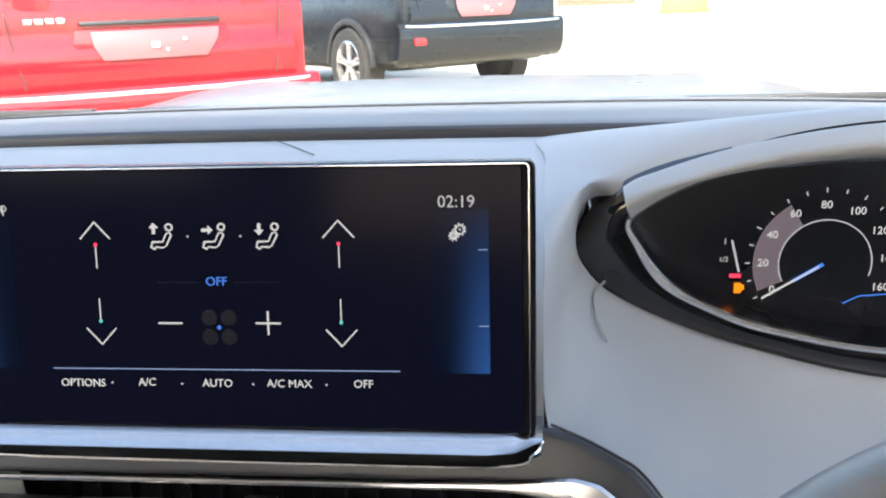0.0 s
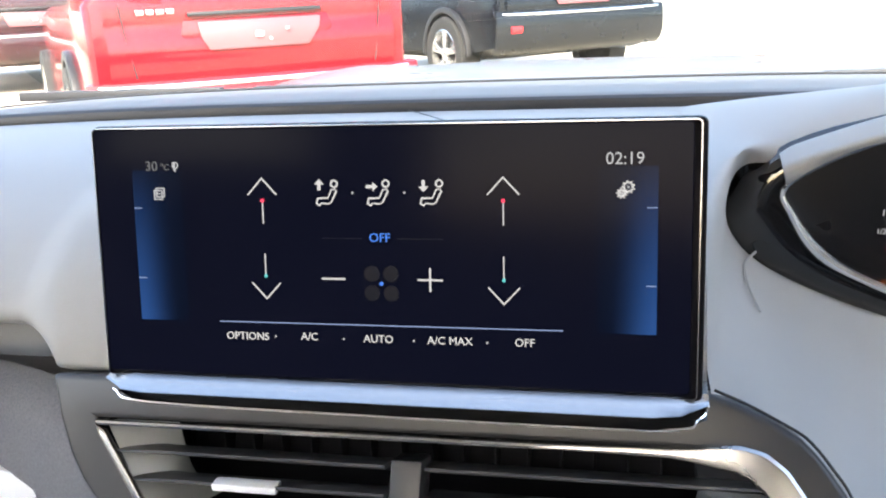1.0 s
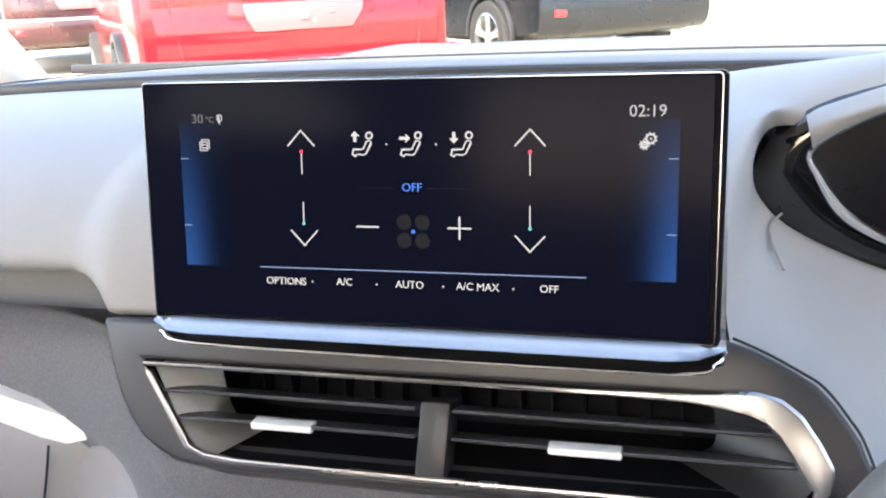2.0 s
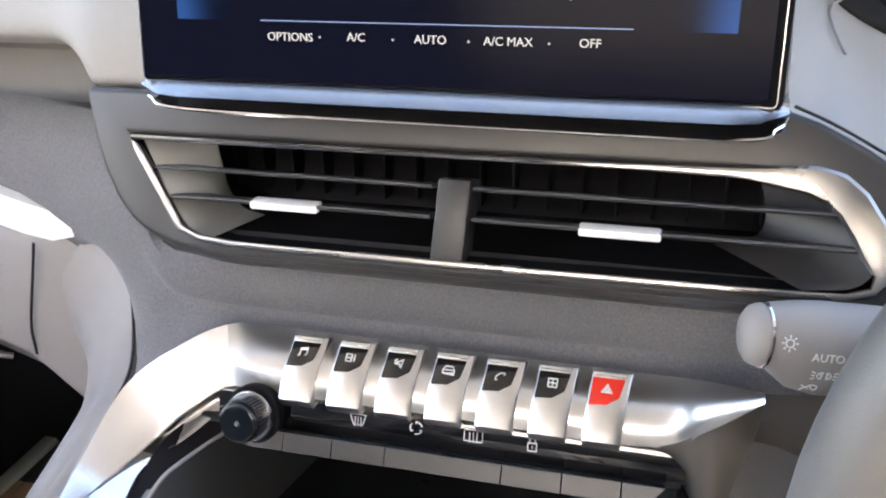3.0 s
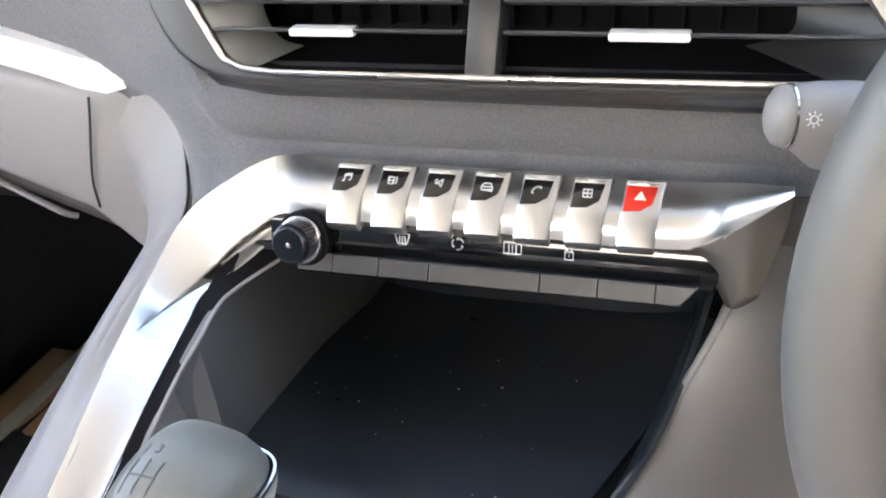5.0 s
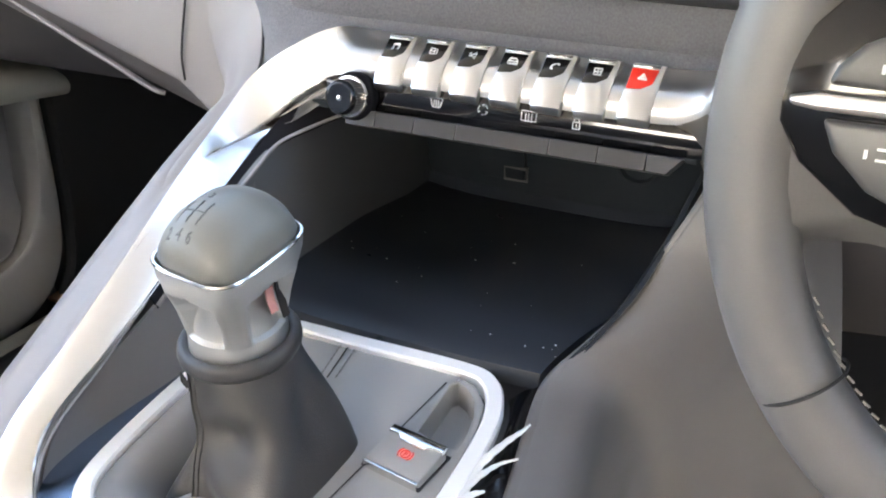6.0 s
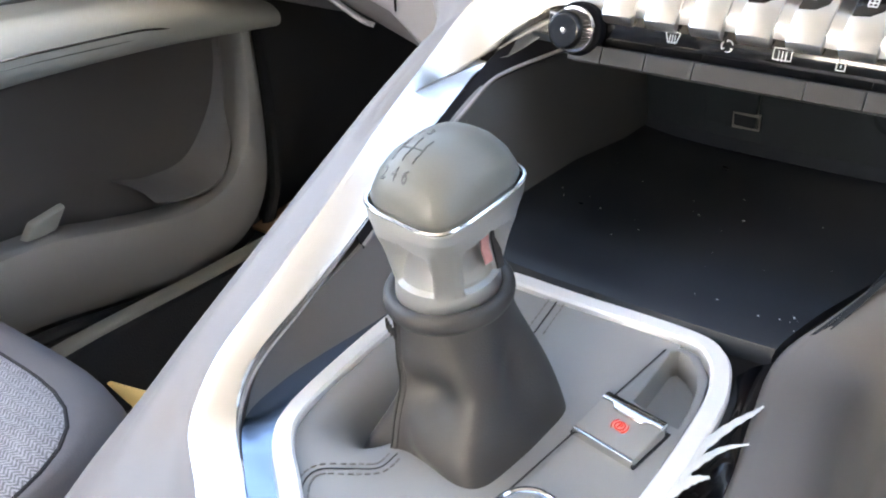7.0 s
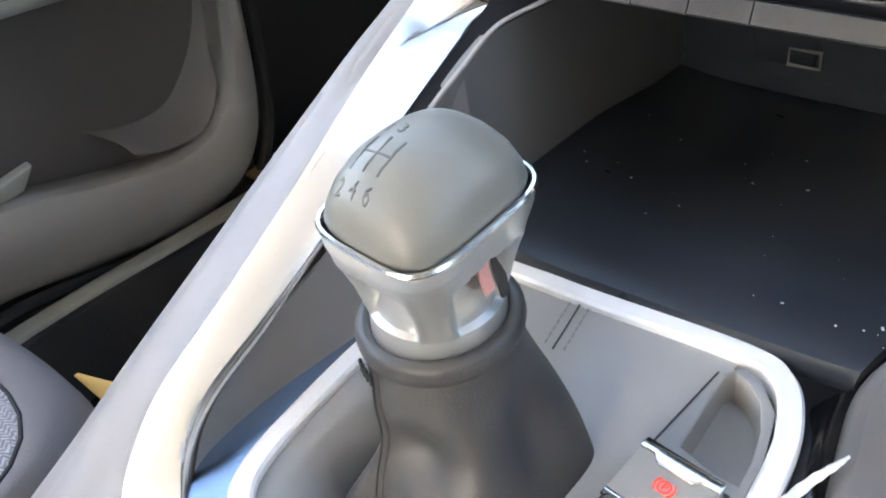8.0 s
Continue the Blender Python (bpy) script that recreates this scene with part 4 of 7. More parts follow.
        for v_, dep, wl, wr in ((0.0, 0.0015, 0.0082, 0.0082), (0.05, 0.0042, 0.0086, 0.0086), (0.25, 0.0054, 0.0085, 0.0090), (0.46, 0.0058, 0.0082, 0.0094), (0.52, 0.0056, 0.0080, 0.0096), (0.8, 0.0036, 0.0074, 0.0104), (0.96, 0.0030, 0.0070, 0.0110), (1.0, 0.0006, 0.0070, 0.0110)):
            c = o + up * (L * v_)
            slab.append([c + Vector((-wl, 0, 0)) - out * 0.006, c + Vector((-wl, 0, 0)) + out * (dep - 0.0008), c + Vector((-wl + 0.0012, 0, 0)) + out * dep, c + Vector((wr - 0.0012, 0, 0)) + out * dep, c + Vector((wr, 0, 0)) + out * (dep - 0.0008), c + Vector((wr, 0, 0)) - out * 0.006])
        bm = bmesh.new()
        vs = skin(bm, slab, closed_u=True)
        bm.faces.new(vs[0])
        bm.faces.new(list(reversed(vs[-1])))
        tog = part("toggle", bm, M_SILVER, bar, "satin silver toggle key", 35)
        capm = basis(o + up * (L * 0.50) + out * 0.0060, (1, 0, 0), (up + out * -0.19).normalized())
        cap = [(-0.0072, 0.0004), (0.0008, 0.0010), (0.0062, 0.0048), (0.0082, 0.0138), (-0.0064, 0.0138)]
        b = prism(cap, 0.002, (0, 0, 0.0004), (1, 0, 0), (0, 1, 0), 0.0005, 2)
        b.transform(capm)
        part("cap", b, M_REDBTN if i == 6 else M_PIANO, tog, "red warning cap" if i == 6 else "black cap with white sign")
        b = prism([(-0.0066, 0.0146), (0.0086, 0.0146), (0.0090, 0.0164), (-0.0064, 0.0164)], 0.002, (0, 0, 0.0007), (1, 0, 0), (0, 1, 0), 0.0003, 1)
        b.transform(capm)
        part("edge", b, M_CHROME, tog, "bright top edge")
        S = capm @ Matrix.Translation((0.0004, 0.0080, 0.0006))
        k = 0.00092
        signs = {
            0: [[(-1.8, -2.0), (-1.8, 2), (2, 2.6), (2, -1.4)], [(-3.0, -2.1), (-1.6, -1.9)], [(0.8, -1.5), (2.2, -1.3)], [(-1.8, 1.2), (2, 1.8)]], 1: [[(-2.4, -2), (0.6, -2), (0.6, 2), (-2.4, 2), (-2.4, -2)], [(-2.4, 0), (0.6, 0)], [(2.2, -2), (2.2, 2.2)]],
            2: [[(-2.5, 0), (2, 2.4), (1.2, -2.2), (0.2, -0.2), (-2.5, 0)], [(-2.6, 1.2), (-1.2, 2.6)]], 3: [[(-3, -2), (-3, 0), (-1.8, 2), (1.8, 2), (3, 0), (3, -2), (-3, -2)], [(-2.6, 0), (2.6, 0)]],
            4: [[(-2.4, -1.8), (-1.6, 0.6), (0.4, 1.8), (2.4, 2)], [(-2.4, -1.8), (-1.0, -2.0)], [(2.4, 2), (2.2, 0.6)]], 5: [[(-2.2, -2.2), (2.2, -2.2), (2.2, 2.2), (-2.2, 2.2), (-2.2, -2.2)], [(0, -2.2), (0, 2.2)], [(-2.2, 0), (2.2, 0)]],
            6: [[(-2.6, -1.6), (2.6, -1.6), (0.2, 2.4), (-2.6, -1.6)], [(-1.2, -0.8), (1.2, -0.8), (0.1, 1.0), (-1.2, -0.8)]]}[i]
        part("sign", join(*[stroke([(x * k, y * k) for x, y in s], 0.0006, S, 0.0003) for s in signs]), M_WHITEPAINT, tog, "white sign", 0)
    # dark panel and row of keys below
    back = [[(x, y, z) for x in (-0.118, -0.05, 0.05, 0.112)] for y, z in ((0.352, 0.866), (0.340, 0.8555), (0.3365, 0.843), (0.338, 0.838))]
    part("icon_panel", sheet(back, 0.004, (0, 1, 0)), M_PIANO, bar, "gloss black panel with white signs")
    IM = basis((0, 0.3374, 0.849), (1, 0, 0), (0, 0.28, 1))
    k = 0.001
    for cx, lines in ((-0.043, [[(-4, 2.6), (-2.4, -2.4), (2.4, -2.4), (4, 2.6), (0, 3.4), (-4, 2.6)], [(-1.6, -3.2), (-1.4, 1.6)], [(0, -3.2), (0, 1.6)], [(1.6, -3.2), (1.4, 1.6)]]),
                      (-0.0135, [[((3 if a < 5 else 1.9) * math.cos(c + min(a, 4) * 0.34), (3 if a < 5 else 1.9) * math.sin(c + min(a, 4) * 0.34)) for a in range(6)] for c in (0.3, 2.394, 4.489)]),
                      (0.0145, [[(-4.4, -2.6), (4.4, -2.6), (4.4, 3), (-4.4, 3), (-4.4, -2.6)], [(-1.8, -3.4), (-1.8, 1.8)], [(0, -3.4), (0, 1.8)], [(1.8, -3.4), (1.8, 1.8)]]),
                      (0.0425, [[(-2, -3.2), (2, -3.2), (2, 0.6), (-2, 0.6), (-2, -3.2)], [(-1.4, 0.6), (-1.2, 2.8), (0, 3.6), (1.2, 2.8), (1.4, 0.6)], [(0, -2), (0, -0.6)]])):
        part("sign", join(*[stroke([(cx + x * k, y * k) for x, y in s], 0.00045, IM, 0.0004) for s in lines]), M_WHITEPAINT, bar, "white printed sign", 0)
    edges = [-0.100, -0.080, -0.0545, -0.0275, 0.0295, 0.0575, 0.0845, 0.104]
    for i, (a, b) in enumerate(zip(edges, edges[1:])):
        last = i == len(edges) - 2
        pts = [(a + 0.00012, -0.0050), (b - (0.008 if last else 0.00012), -0.0050), (b - 0.00012, 0.0045), (a + 0.00012, 0.0045)]
        key = part("key", prism(pts, 0.010, (0, 0.3285, 0.8365), (1, 0, 0), (0, 0.55, 1), 0.0004, 1), M_KEY, bar, "grey ribbed key")
        km = basis((0, 0.3283, 0.8365), (1, 0, 0), (0, 0.55, 1))
        nr = int((b - a) / 0.0011)
        if i not in (0, 6):
            part("ribs", join(*[stroke([(a + 0.002 + j * 0.0011, -0.0044), (a + 0.002 + j * 0.0011, 0.0040)], 0.0004, km, 0.00015) for j in range(max(1, nr - 3))]), M_KEY, key, "", 0)
    # volume knob
    ax = Vector((-0.05, -0.94, 0.27)).normalized()
    kb = Vector((-0.0970, 0.3185, 0.8515))
    prof = [(0.0098, -0.010), (0.0104, -0.009), (0.0105, -0.002), (0.0101, 0.0010), (0.0092, 0.0020), (0.0088, 0.0016), (0.001, 0.0014)]
    knob = part("volume_knob", lathe(prof, 40, kb, ax), M_KNOB, bar, "black turned volume knob")
    part("base_ring", lathe([(0.0095, -0.0125), (0.0122, -0.0120), (0.0128, -0.0102), (0.0122, -0.0086), (0.0108, -0.0084)], 40, kb, ax), M_CHROME, knob, "chrome base ring")
    part("recess", lathe([(0.0146, -0.020), (0.0148, -0.0135), (0.0138, -0.0126), (0.002, -0.0124)], 40, kb, ax), M_DUCT, knob, "black recess behind the knob")
    q = Vector((0, 0, 1)).rotation_difference(ax).to_matrix().to_4x4()
    rib = []
    for j in range(40):
        b = block(0.0102, 0.0109, -0.0004, 0.0004, -0.0082, -0.001, 0)
        b.transform(Matrix.Translation(kb) @ q @ Matrix.Rotation(2 * math.pi * j / 40, 4, "Z"))
        rib.append(b)
    part("ribs", join(*rib), M_KEY, knob, "grey ribbed grip", 20)
    part("dot", lathe([(0.0013, 0), (0.0012, 0.0022), (0.0002, 0.0024)], 16, kb, ax), M_CHROME, knob, "bright centre dot")
    turned = [(0.0087 - 0.00035 * j, 0.0019 + (0.00012 if j % 2 else 0.0)) for j in range(21)]
    part("face", lathe(turned, 48, kb, ax), pbr("turned_metal", (0.09, 0.09, 0.092), 0.14, 1.0, var=0.1, var_scale=60, bump=0.0), knob, "turned dark metal face", 60)


build_toggle_bar()


def build_bin():
    tray = thing("storage_bin", (0, 0.4, 0.70), "deep black storage bin under the toggles", "storage bin")
    # floor falls away to the front
    fl = [[(x, y, z + 0.004 * (abs(x + 0.02) / 0.1) ** 4) for x in [-0.135 + (0.184 + 0.33 * max(0, min(0.14, y - 0.258))) * i / 10 for i in range(11)]] for y, z in ((0.2625, 0.7240), (0.2645, 0.7282), (0.272, 0.7305), (0.285, 0.7318), (0.30, 0.732), (0.40, 0.719), (0.47, 0.705), (0.505, 0.702), (0.514, 0.712))]
    part("bin_floor", sheet(fl, 0.006, (0, 0, -1)), M_BINFLOOR, tray, "dusty black floor of the bin")
    part("back_wall", prism([(-0.14, 0), (0.13, 0), (0.13, 0.15), (-0.14, 0.15)], 0.01, (0, 0.512, 0.70), (1, 0, 0), (0, -0.05, 1), 0.0), M_BIN, tray, "black back wall")
    part("wall_step", prism([(-0.064, 0.02), (-0.026, 0.02), (-0.022, 0.14), (-0.072, 0.14)], 0.006, (-0.02, 0.508, 0.70), (1, 0, 0), (0, -0.05, 1), 0.002), M_BIN, tray, "raised step on the back wall")
    part("roof", block(-0.13, 0.11, 0.338, 0.53, 0.8345, 0.839, 0.001), M_BIN, tray)
    lining = [(-0.1445, 0.19, 0.7700), (-0.1412, 0.225, 0.7880), (-0.1390, 0.255, 0.8035), (-0.1380, 0.280, 0.8120), (-0.1370, 0.303, 0.8195), (-0.1320, 0.318, 0.8225), (-0.1180, 0.345, 0.8260), (-0.1000, 0.360, 0.8320)]
    left = [[(-0.128, 0.256, 0.722), (-0.131, 0.30, 0.722), (-0.133, 0.40, 0.715), (-0.130, 0.512, 0.70)], [(-0.134, 0.256, 0.765), (-0.136, 0.30, 0.775), (-0.137, 0.40, 0.78), (-0.135, 0.512, 0.78)], [(-0.139, 0.255, 0.803), (-0.1372, 0.303, 0.8188), (-0.138, 0.40, 0.83), (-0.138, 0.512, 0.84)]]
    # band below the rail's edge; its near-black colour stands in for shade
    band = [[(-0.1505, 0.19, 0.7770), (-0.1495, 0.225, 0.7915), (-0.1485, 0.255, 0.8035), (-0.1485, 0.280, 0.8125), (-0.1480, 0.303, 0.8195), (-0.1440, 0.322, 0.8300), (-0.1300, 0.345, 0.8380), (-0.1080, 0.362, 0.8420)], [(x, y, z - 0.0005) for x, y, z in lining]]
    part("shadow_band", sheet(loft(band, 5, 2), 0.002, (-0.3, 0, -1)), M_FINSHADE, tray, "near-black band standing in for the shade along the rail")
    part("left_wall", sheet(loft(left, 6, 4), 0.004, (-1, 0, 0)), M_BINSIDE, tray, "grey side wall")
    part("lining_edge", sweep(curve_pts(lining, 6), ring_section(0.0013, 0.0011, 8)), M_GLOVE, tray, "thin grey lining edge")
    right = [[(0.052, 0.262, 0.722), (0.066, 0.30, 0.722), (0.090, 0.42, 0.715), (0.100, 0.512, 0.70)], [(0.0555, 0.264, 0.726), (0.080, 0.30, 0.752), (0.104, 0.42, 0.78), (0.108, 0.512, 0.79)], [(0.057, 0.266, 0.729), (0.092, 0.315, 0.772), (0.116, 0.42, 0.84), (0.118, 0.512, 0.84)]]
    part("right_wall", sheet(loft(right, 6, 4), 0.003, (1, 0, 0)), M_BIN, tray, "black side wall")
    # usb socket
    um = basis((-0.053, 0.5085, 0.727), (1, 0, 0), (0, -0.05, 1))
    part("usb_socket", stroke([(-0.0095, -0.0055), (0.0095, -0.0055), (0.0095, 0.0055), (-0.0095, 0.0055)], 0.0014, um, 0.002, True), M_FLANK, tray, "small grey-framed socket", 0)
    part("power_socket", lathe([(0.017, 0), (0.018, 0.004), (0.015, 0.005), (0.0135, 0.001), (0.001, 0.001)], 28, (0.045, 0.511, 0.752), (0, -1, 0.0)), M_BIN, tray, "round black socket cover")
    rnd = random.Random(5)
    bits = []
    for i in range(46):
        x, y = rnd.uniform(-0.12, 0.06), rnd.uniform(0.277, 0.42)
        if rnd.random() < 0.5:
            x, y = rnd.gauss(0.035, 0.02), rnd.gauss(0.29, 0.02)
            if not (-0.1 < x < 0.056 and 0.277 < y < 0.4):
                continue
        z = 0.7318 - max(0, y - 0.30) * 0.12 + 0.004 * (abs(x + 0.02) / 0.1) ** 4
        s = rnd.choice((0.0002, 0.00028, 0.0004)) * rnd.uniform(0.7, 1.3)
        b = block(-s * rnd.choice((1, 1, 3)), s, -s, s, -s * 0.3, s * 0.5, 0)
        b.transform(pose(x, y, z, 0, 0, rnd.uniform(0, 180)))
        bits.append(b)
    finish("dust_specks", join(*bits), M_WHITEPAINT, None, "white specks of dust on the bin floor", 0, "dust", "stuff")


build_bin()


# ---- console round the gear lever ----
def console_outline(d=0.0):
    """The surround's middle line in plan, with rounded corners."""
    pts = [(-0.118, 0.258), (-0.06, 0.2585), (0.008, 0.259), (0.026, 0.252), (0.035, 0.236), (0.0395, 0.21), (0.039, 0.15), (0.034, 0.09), (0.022, 0.02), (0.010, -0.06), (-0.03, -0.07), (-0.045, -0.02), (-0.066, 0.044), (-0.095, 0.072), (-0.120, 0.093), (-0.130, 0.112), (-0.133, 0.15), (-0.133, 0.20), (-0.130, 0.245)]
    return pts


def build_console():
    con = thing("centre_console", (-0.03, 0.12, 0.40), "grey centre console with silver-edged gear lever surround", "centre console")
    zc = 0.722
    loop = [Vector((x, y, zc)) for x, y in console_outline()]
    fine = curve_pts(loop, 6, True)
    part("surround", sweep(fine, [(-0.0050, -0.006), (-0.0050, 0.002), (-0.0038, 0.0034), (0.0038, 0.0034), (0.0050, 0.002), (0.0050, -0.006)], closed=True), M_SATIN, con, "bright silver surround")
    # leather-look tray inside the surround: falls towards the boot
    c = Vector((-0.062, 0.155, 0))
    inner = [p + (Vector((c.x, c.y, zc)) - p).normalized() * 0.0035 for p in fine]
    rows = []
    for k, dz in ((0.0, -0.001), (0.10, -0.0012), (0.19, -0.004), (0.28, -0.012), (0.37, -0.026), (0.46, -0.040), (0.6, -0.050), (0.95, -0.054)):
        row = []
        for p in inner:
            way = Vector((p.x - c.x, p.y - c.y, 0)).normalized()
            deep = 0.08 + 0.92 * smooth01(0.35, 0.95, way.dot(Vector((-0.93, 0.36, 0))) + 0.25)
            row.append(Vector((p.x + (c.x - p.x) * k, p.y + (c.y - p.y) * k, zc + min(-0.001, dz * deep))))
        rows.append(row)
    bm = bmesh.new()
    vs = skin(bm, rows, closed_u=True)
    bm.faces.new(vs[-1])
    bmesh.ops.bisect_plane(bm, geom=bm.verts[:] + bm.edges[:] + bm.faces[:], plane_co=(-0.0165, 0.085, 0), plane_no=(0.158, -0.0225, 0), clear_outer=True)
    part("tray", bm, M_CONSOLE, con, "soft grey panel round the gaiter", 60)
    # hard panel with the buttons
    hp = [(-0.020, 0.075), (-0.018, 0.085), (0.0045, 0.243), (0.010, 0.250), (0.020, 0.247), (0.030, 0.234), (0.0345, 0.21), (0.0345, 0.15), (0.030, 0.09), (0.018, 0.02), (0.006, -0.05), (-0.035, -0.05)]
    pocket = [(0.0062, 0.201), (0.0066, 0.243), (0.0095, 0.2465), (0.016, 0.243), (0.023, 0.236), (0.0285, 0.222), (0.0310, 0.206), (0.0308, 0.195), (0.022, 0.196)]
    part("button_panel", prism(hp, 0.006, (0, 0, zc + 0.002), (1, 0, 0), (0, 1, 0), 0.001, 2, holes=[pocket]), M_CONSOLE, con, "flat grey button panel")
    dishr = []
    cx, cy = 0.019, 0.216
    for k, dz in ((1.0, 0.0015), (0.985, -0.006), (0.93, -0.013), (0.5, -0.015)):
        dishr.append([Vector((cx + (x - cx) * k, cy + (y - cy) * k, zc + dz)) for x, y in pocket])
    bm = bmesh.new()
    vs = skin(bm, dishr, closed_u=True)
    bm.faces.new(vs[-1])
    part("pocket", bm, M_CONSOLE, con, "small grey hollow behind the brake switch")
    part("panel_seam", join(stroke([(-0.029, 0.06), (-0.0195, 0.088), (0.0035, 0.243)], 0.0008, Matrix.Translation((0, 0, zc + 0.0021)), 0.0004), stroke([(-0.008, 0.0795), (0.028, 0.063)], 0.0007, Matrix.Translation((0, 0, zc + 0.0021)), 0.0004)), M_DARK, con, "thin dark seams", 0)
    # gloss strips beside the surround
    blue = [[(x, y, 0.7230) for x, y in ((-0.1500, 0.215), (-0.1510, 0.17), (-0.1520, 0.14), (-0.1522, 0.115), (-0.1490, 0.098), (-0.1390, 0.0835), (-0.118, 0.0665), (-0.093, 0.046), (-0.067, 0.012), (-0.045, -0.05))],
            [(x, y, 0.7198) for x, y in ((-0.1340, 0.215), (-0.1365, 0.17), (-0.1365, 0.14), (-0.1340, 0.115), (-0.1270, 0.097), (-0.1185, 0.0860), (-0.095, 0.068), (-0.069, 0.046), (-0.047, 0.005), (-0.029, -0.05))]]
    part("gloss_strip", sheet(loft(blue, 6, 3), 0.004, (0, 0, -1)), M_STRIP, con, "mirror-like strip, tinted blue for the sky it reflects")
    gl = [[(0.0445, 0.21, 0.719), (0.0445, 0.15, 0.718), (0.040, 0.09, 0.717), (0.028, 0.02, 0.716), (0.016, -0.06, 0.715)], [(0.0570, 0.24, 0.716), (0.0655, 0.17, 0.714), (0.063, 0.10, 0.712), (0.056, 0.03, 0.71), (0.05, -0.06, 0.71)]]
    gl[0].insert(0, (0.040, 0.245, 0.721))
    gl[1].insert(0, (0.0535, 0.265, 0.722))
    mid = [(Vector(p).lerp(Vector(q), 0.45) + Vector((0, 0, 0.0035 + 0.0015 * math.sin(2.1 * i)))) for i, (p, q) in enumerate(zip(*gl))]
    gl.insert(1, [tuple(q) for q in mid])
    wavy = [[Vector(p) + Vector((0, 0, 0.0011 * math.sin(90 * p[1] + 140 * p[0]))) for p in r] for r in loft(gl, 8, 4)]
    part("gloss_strip", sheet(wavy, 0.004, (0, 0, -1)), M_PIANO, con, "gloss black strip")
    # inner wall between rail and surround
    iw = [[(-0.1380, 0.28, 0.8110), (-0.1405, 0.24, 0.7965), (-0.1455, 0.19, 0.7700), (-0.152, 0.14, 0.753), (-0.1515, 0.11, 0.737), (-0.148, 0.096, 0.7245)], [(-0.132, 0.275, 0.770), (-0.138, 0.24, 0.762), (-0.1445, 0.19, 0.746), (-0.1505, 0.14, 0.735), (-0.1512, 0.11, 0.729), (-0.148, 0.095, 0.7215)], [(-0.124, 0.262, 0.722), (-0.137, 0.24, 0.722), (-0.1425, 0.19, 0.721), (-0.150, 0.14, 0.7205), (-0.151, 0.11, 0.7205), (-0.148, 0.094, 0.7195)]]
    part("inner_wall", sheet(loft(iw, 6, 4), 0.003, (-1, 0, -0.3)), M_DASHLOW, con, "dark grey inner wall")
    # flank to the passenger's side
    fk = [[(-0.247, 0.431, 0.893), (-0.230, 0.429, 0.884), (-0.218, 0.419, 0.868), (-0.203, 0.395, 0.850), (-0.186, 0.362, 0.842), (-0.1755, 0.322, 0.8380), (-0.1750, 0.27, 0.8175), (-0.1688, 0.22, 0.8026), (-0.1680, 0.17, 0.7805), (-0.1685, 0.12, 0.7570), (-0.1688, 0.09, 0.7395), (-0.1620, 0.071, 0.7250), (-0.1365, 0.0515, 0.7208), (-0.109, 0.028, 0.7180), (-0.078, -0.02, 0.7155), (-0.062, -0.10, 0.7135)],
          [(-0.2475, 0.431, 0.893), (-0.230, 0.429, 0.884), (-0.218, 0.419, 0.868), (-0.203, 0.395, 0.850), (-0.186, 0.362, 0.842), (-0.1800, 0.322, 0.8355), (-0.1790, 0.27, 0.8145), (-0.1750, 0.22, 0.7990), (-0.1752, 0.17, 0.7768), (-0.1760, 0.12, 0.7530), (-0.1760, 0.09, 0.7352), (-0.1695, 0.066, 0.7225), (-0.149, 0.039, 0.7205), (-0.119, 0.012, 0.7175), (-0.088, -0.04, 0.715), (-0.07, -0.12, 0.713)],
          [(-0.258, 0.427, 0.880), (-0.246, 0.423, 0.868), (-0.236, 0.413, 0.850), (-0.222, 0.390, 0.834), (-0.205, 0.357, 0.829), (-0.194, 0.322, 0.830), (-0.194, 0.27, 0.814), (-0.196, 0.22, 0.790), (-0.198, 0.17, 0.767), (-0.200, 0.12, 0.743), (-0.200, 0.085, 0.726), (-0.194, 0.050, 0.714), (-0.172, 0.010, 0.708), (-0.148, -0.03, 0.704), (-0.125, -0.08, 0.702), (-0.11, -0.14, 0.70)],
          [(-0.290, 0.429, 0.840), (-0.276, 0.428, 0.825), (-0.262, 0.420, 0.810), (-0.245, 0.400, 0.797), (-0.226, 0.368, 0.790), (-0.211, 0.330, 0.787), (-0.209, 0.28, 0.768), (-0.213, 0.22, 0.742), (-0.220, 0.17, 0.715), (-0.226, 0.12, 0.69), (-0.229, 0.08, 0.67), (-0.228, 0.03, 0.655), (-0.215, -0.02, 0.65), (-0.2, -0.07, 0.648), (-0.19, -0.12, 0.646), (-0.18, -0.18, 0.645)],
          [(-0.300, 0.470, 0.740), (-0.290, 0.480, 0.700), (-0.270, 0.470, 0.660), (-0.250, 0.455, 0.620), (-0.232, 0.430, 0.580), (-0.218, 0.39, 0.54), (-0.215, 0.30, 0.50), (-0.22, 0.22, 0.46), (-0.235, 0.17, 0.44), (-0.245, 0.12, 0.42), (-0.25, 0.08, 0.40), (-0.25, 0.03, 0.39), (-0.25, -0.02, 0.38), (-0.25, -0.07, 0.38), (-0.25, -0.12, 0.38), (-0.25, -0.18, 0.38)]]
    part("flank_seam", sweep(curve_pts([Vector(p) + Vector((0.001, -0.002, 0.001)) for p in fk[0][:6]], 6), ring_section(0.0010, 0.0010, 6)), M_DARK, con, "thin dark seam")
    part("flank", sheet(loft(fk, 6, 6), 0.004, (1, 0, -0.2)), M_GLOVE, con, "grey flank of the console")
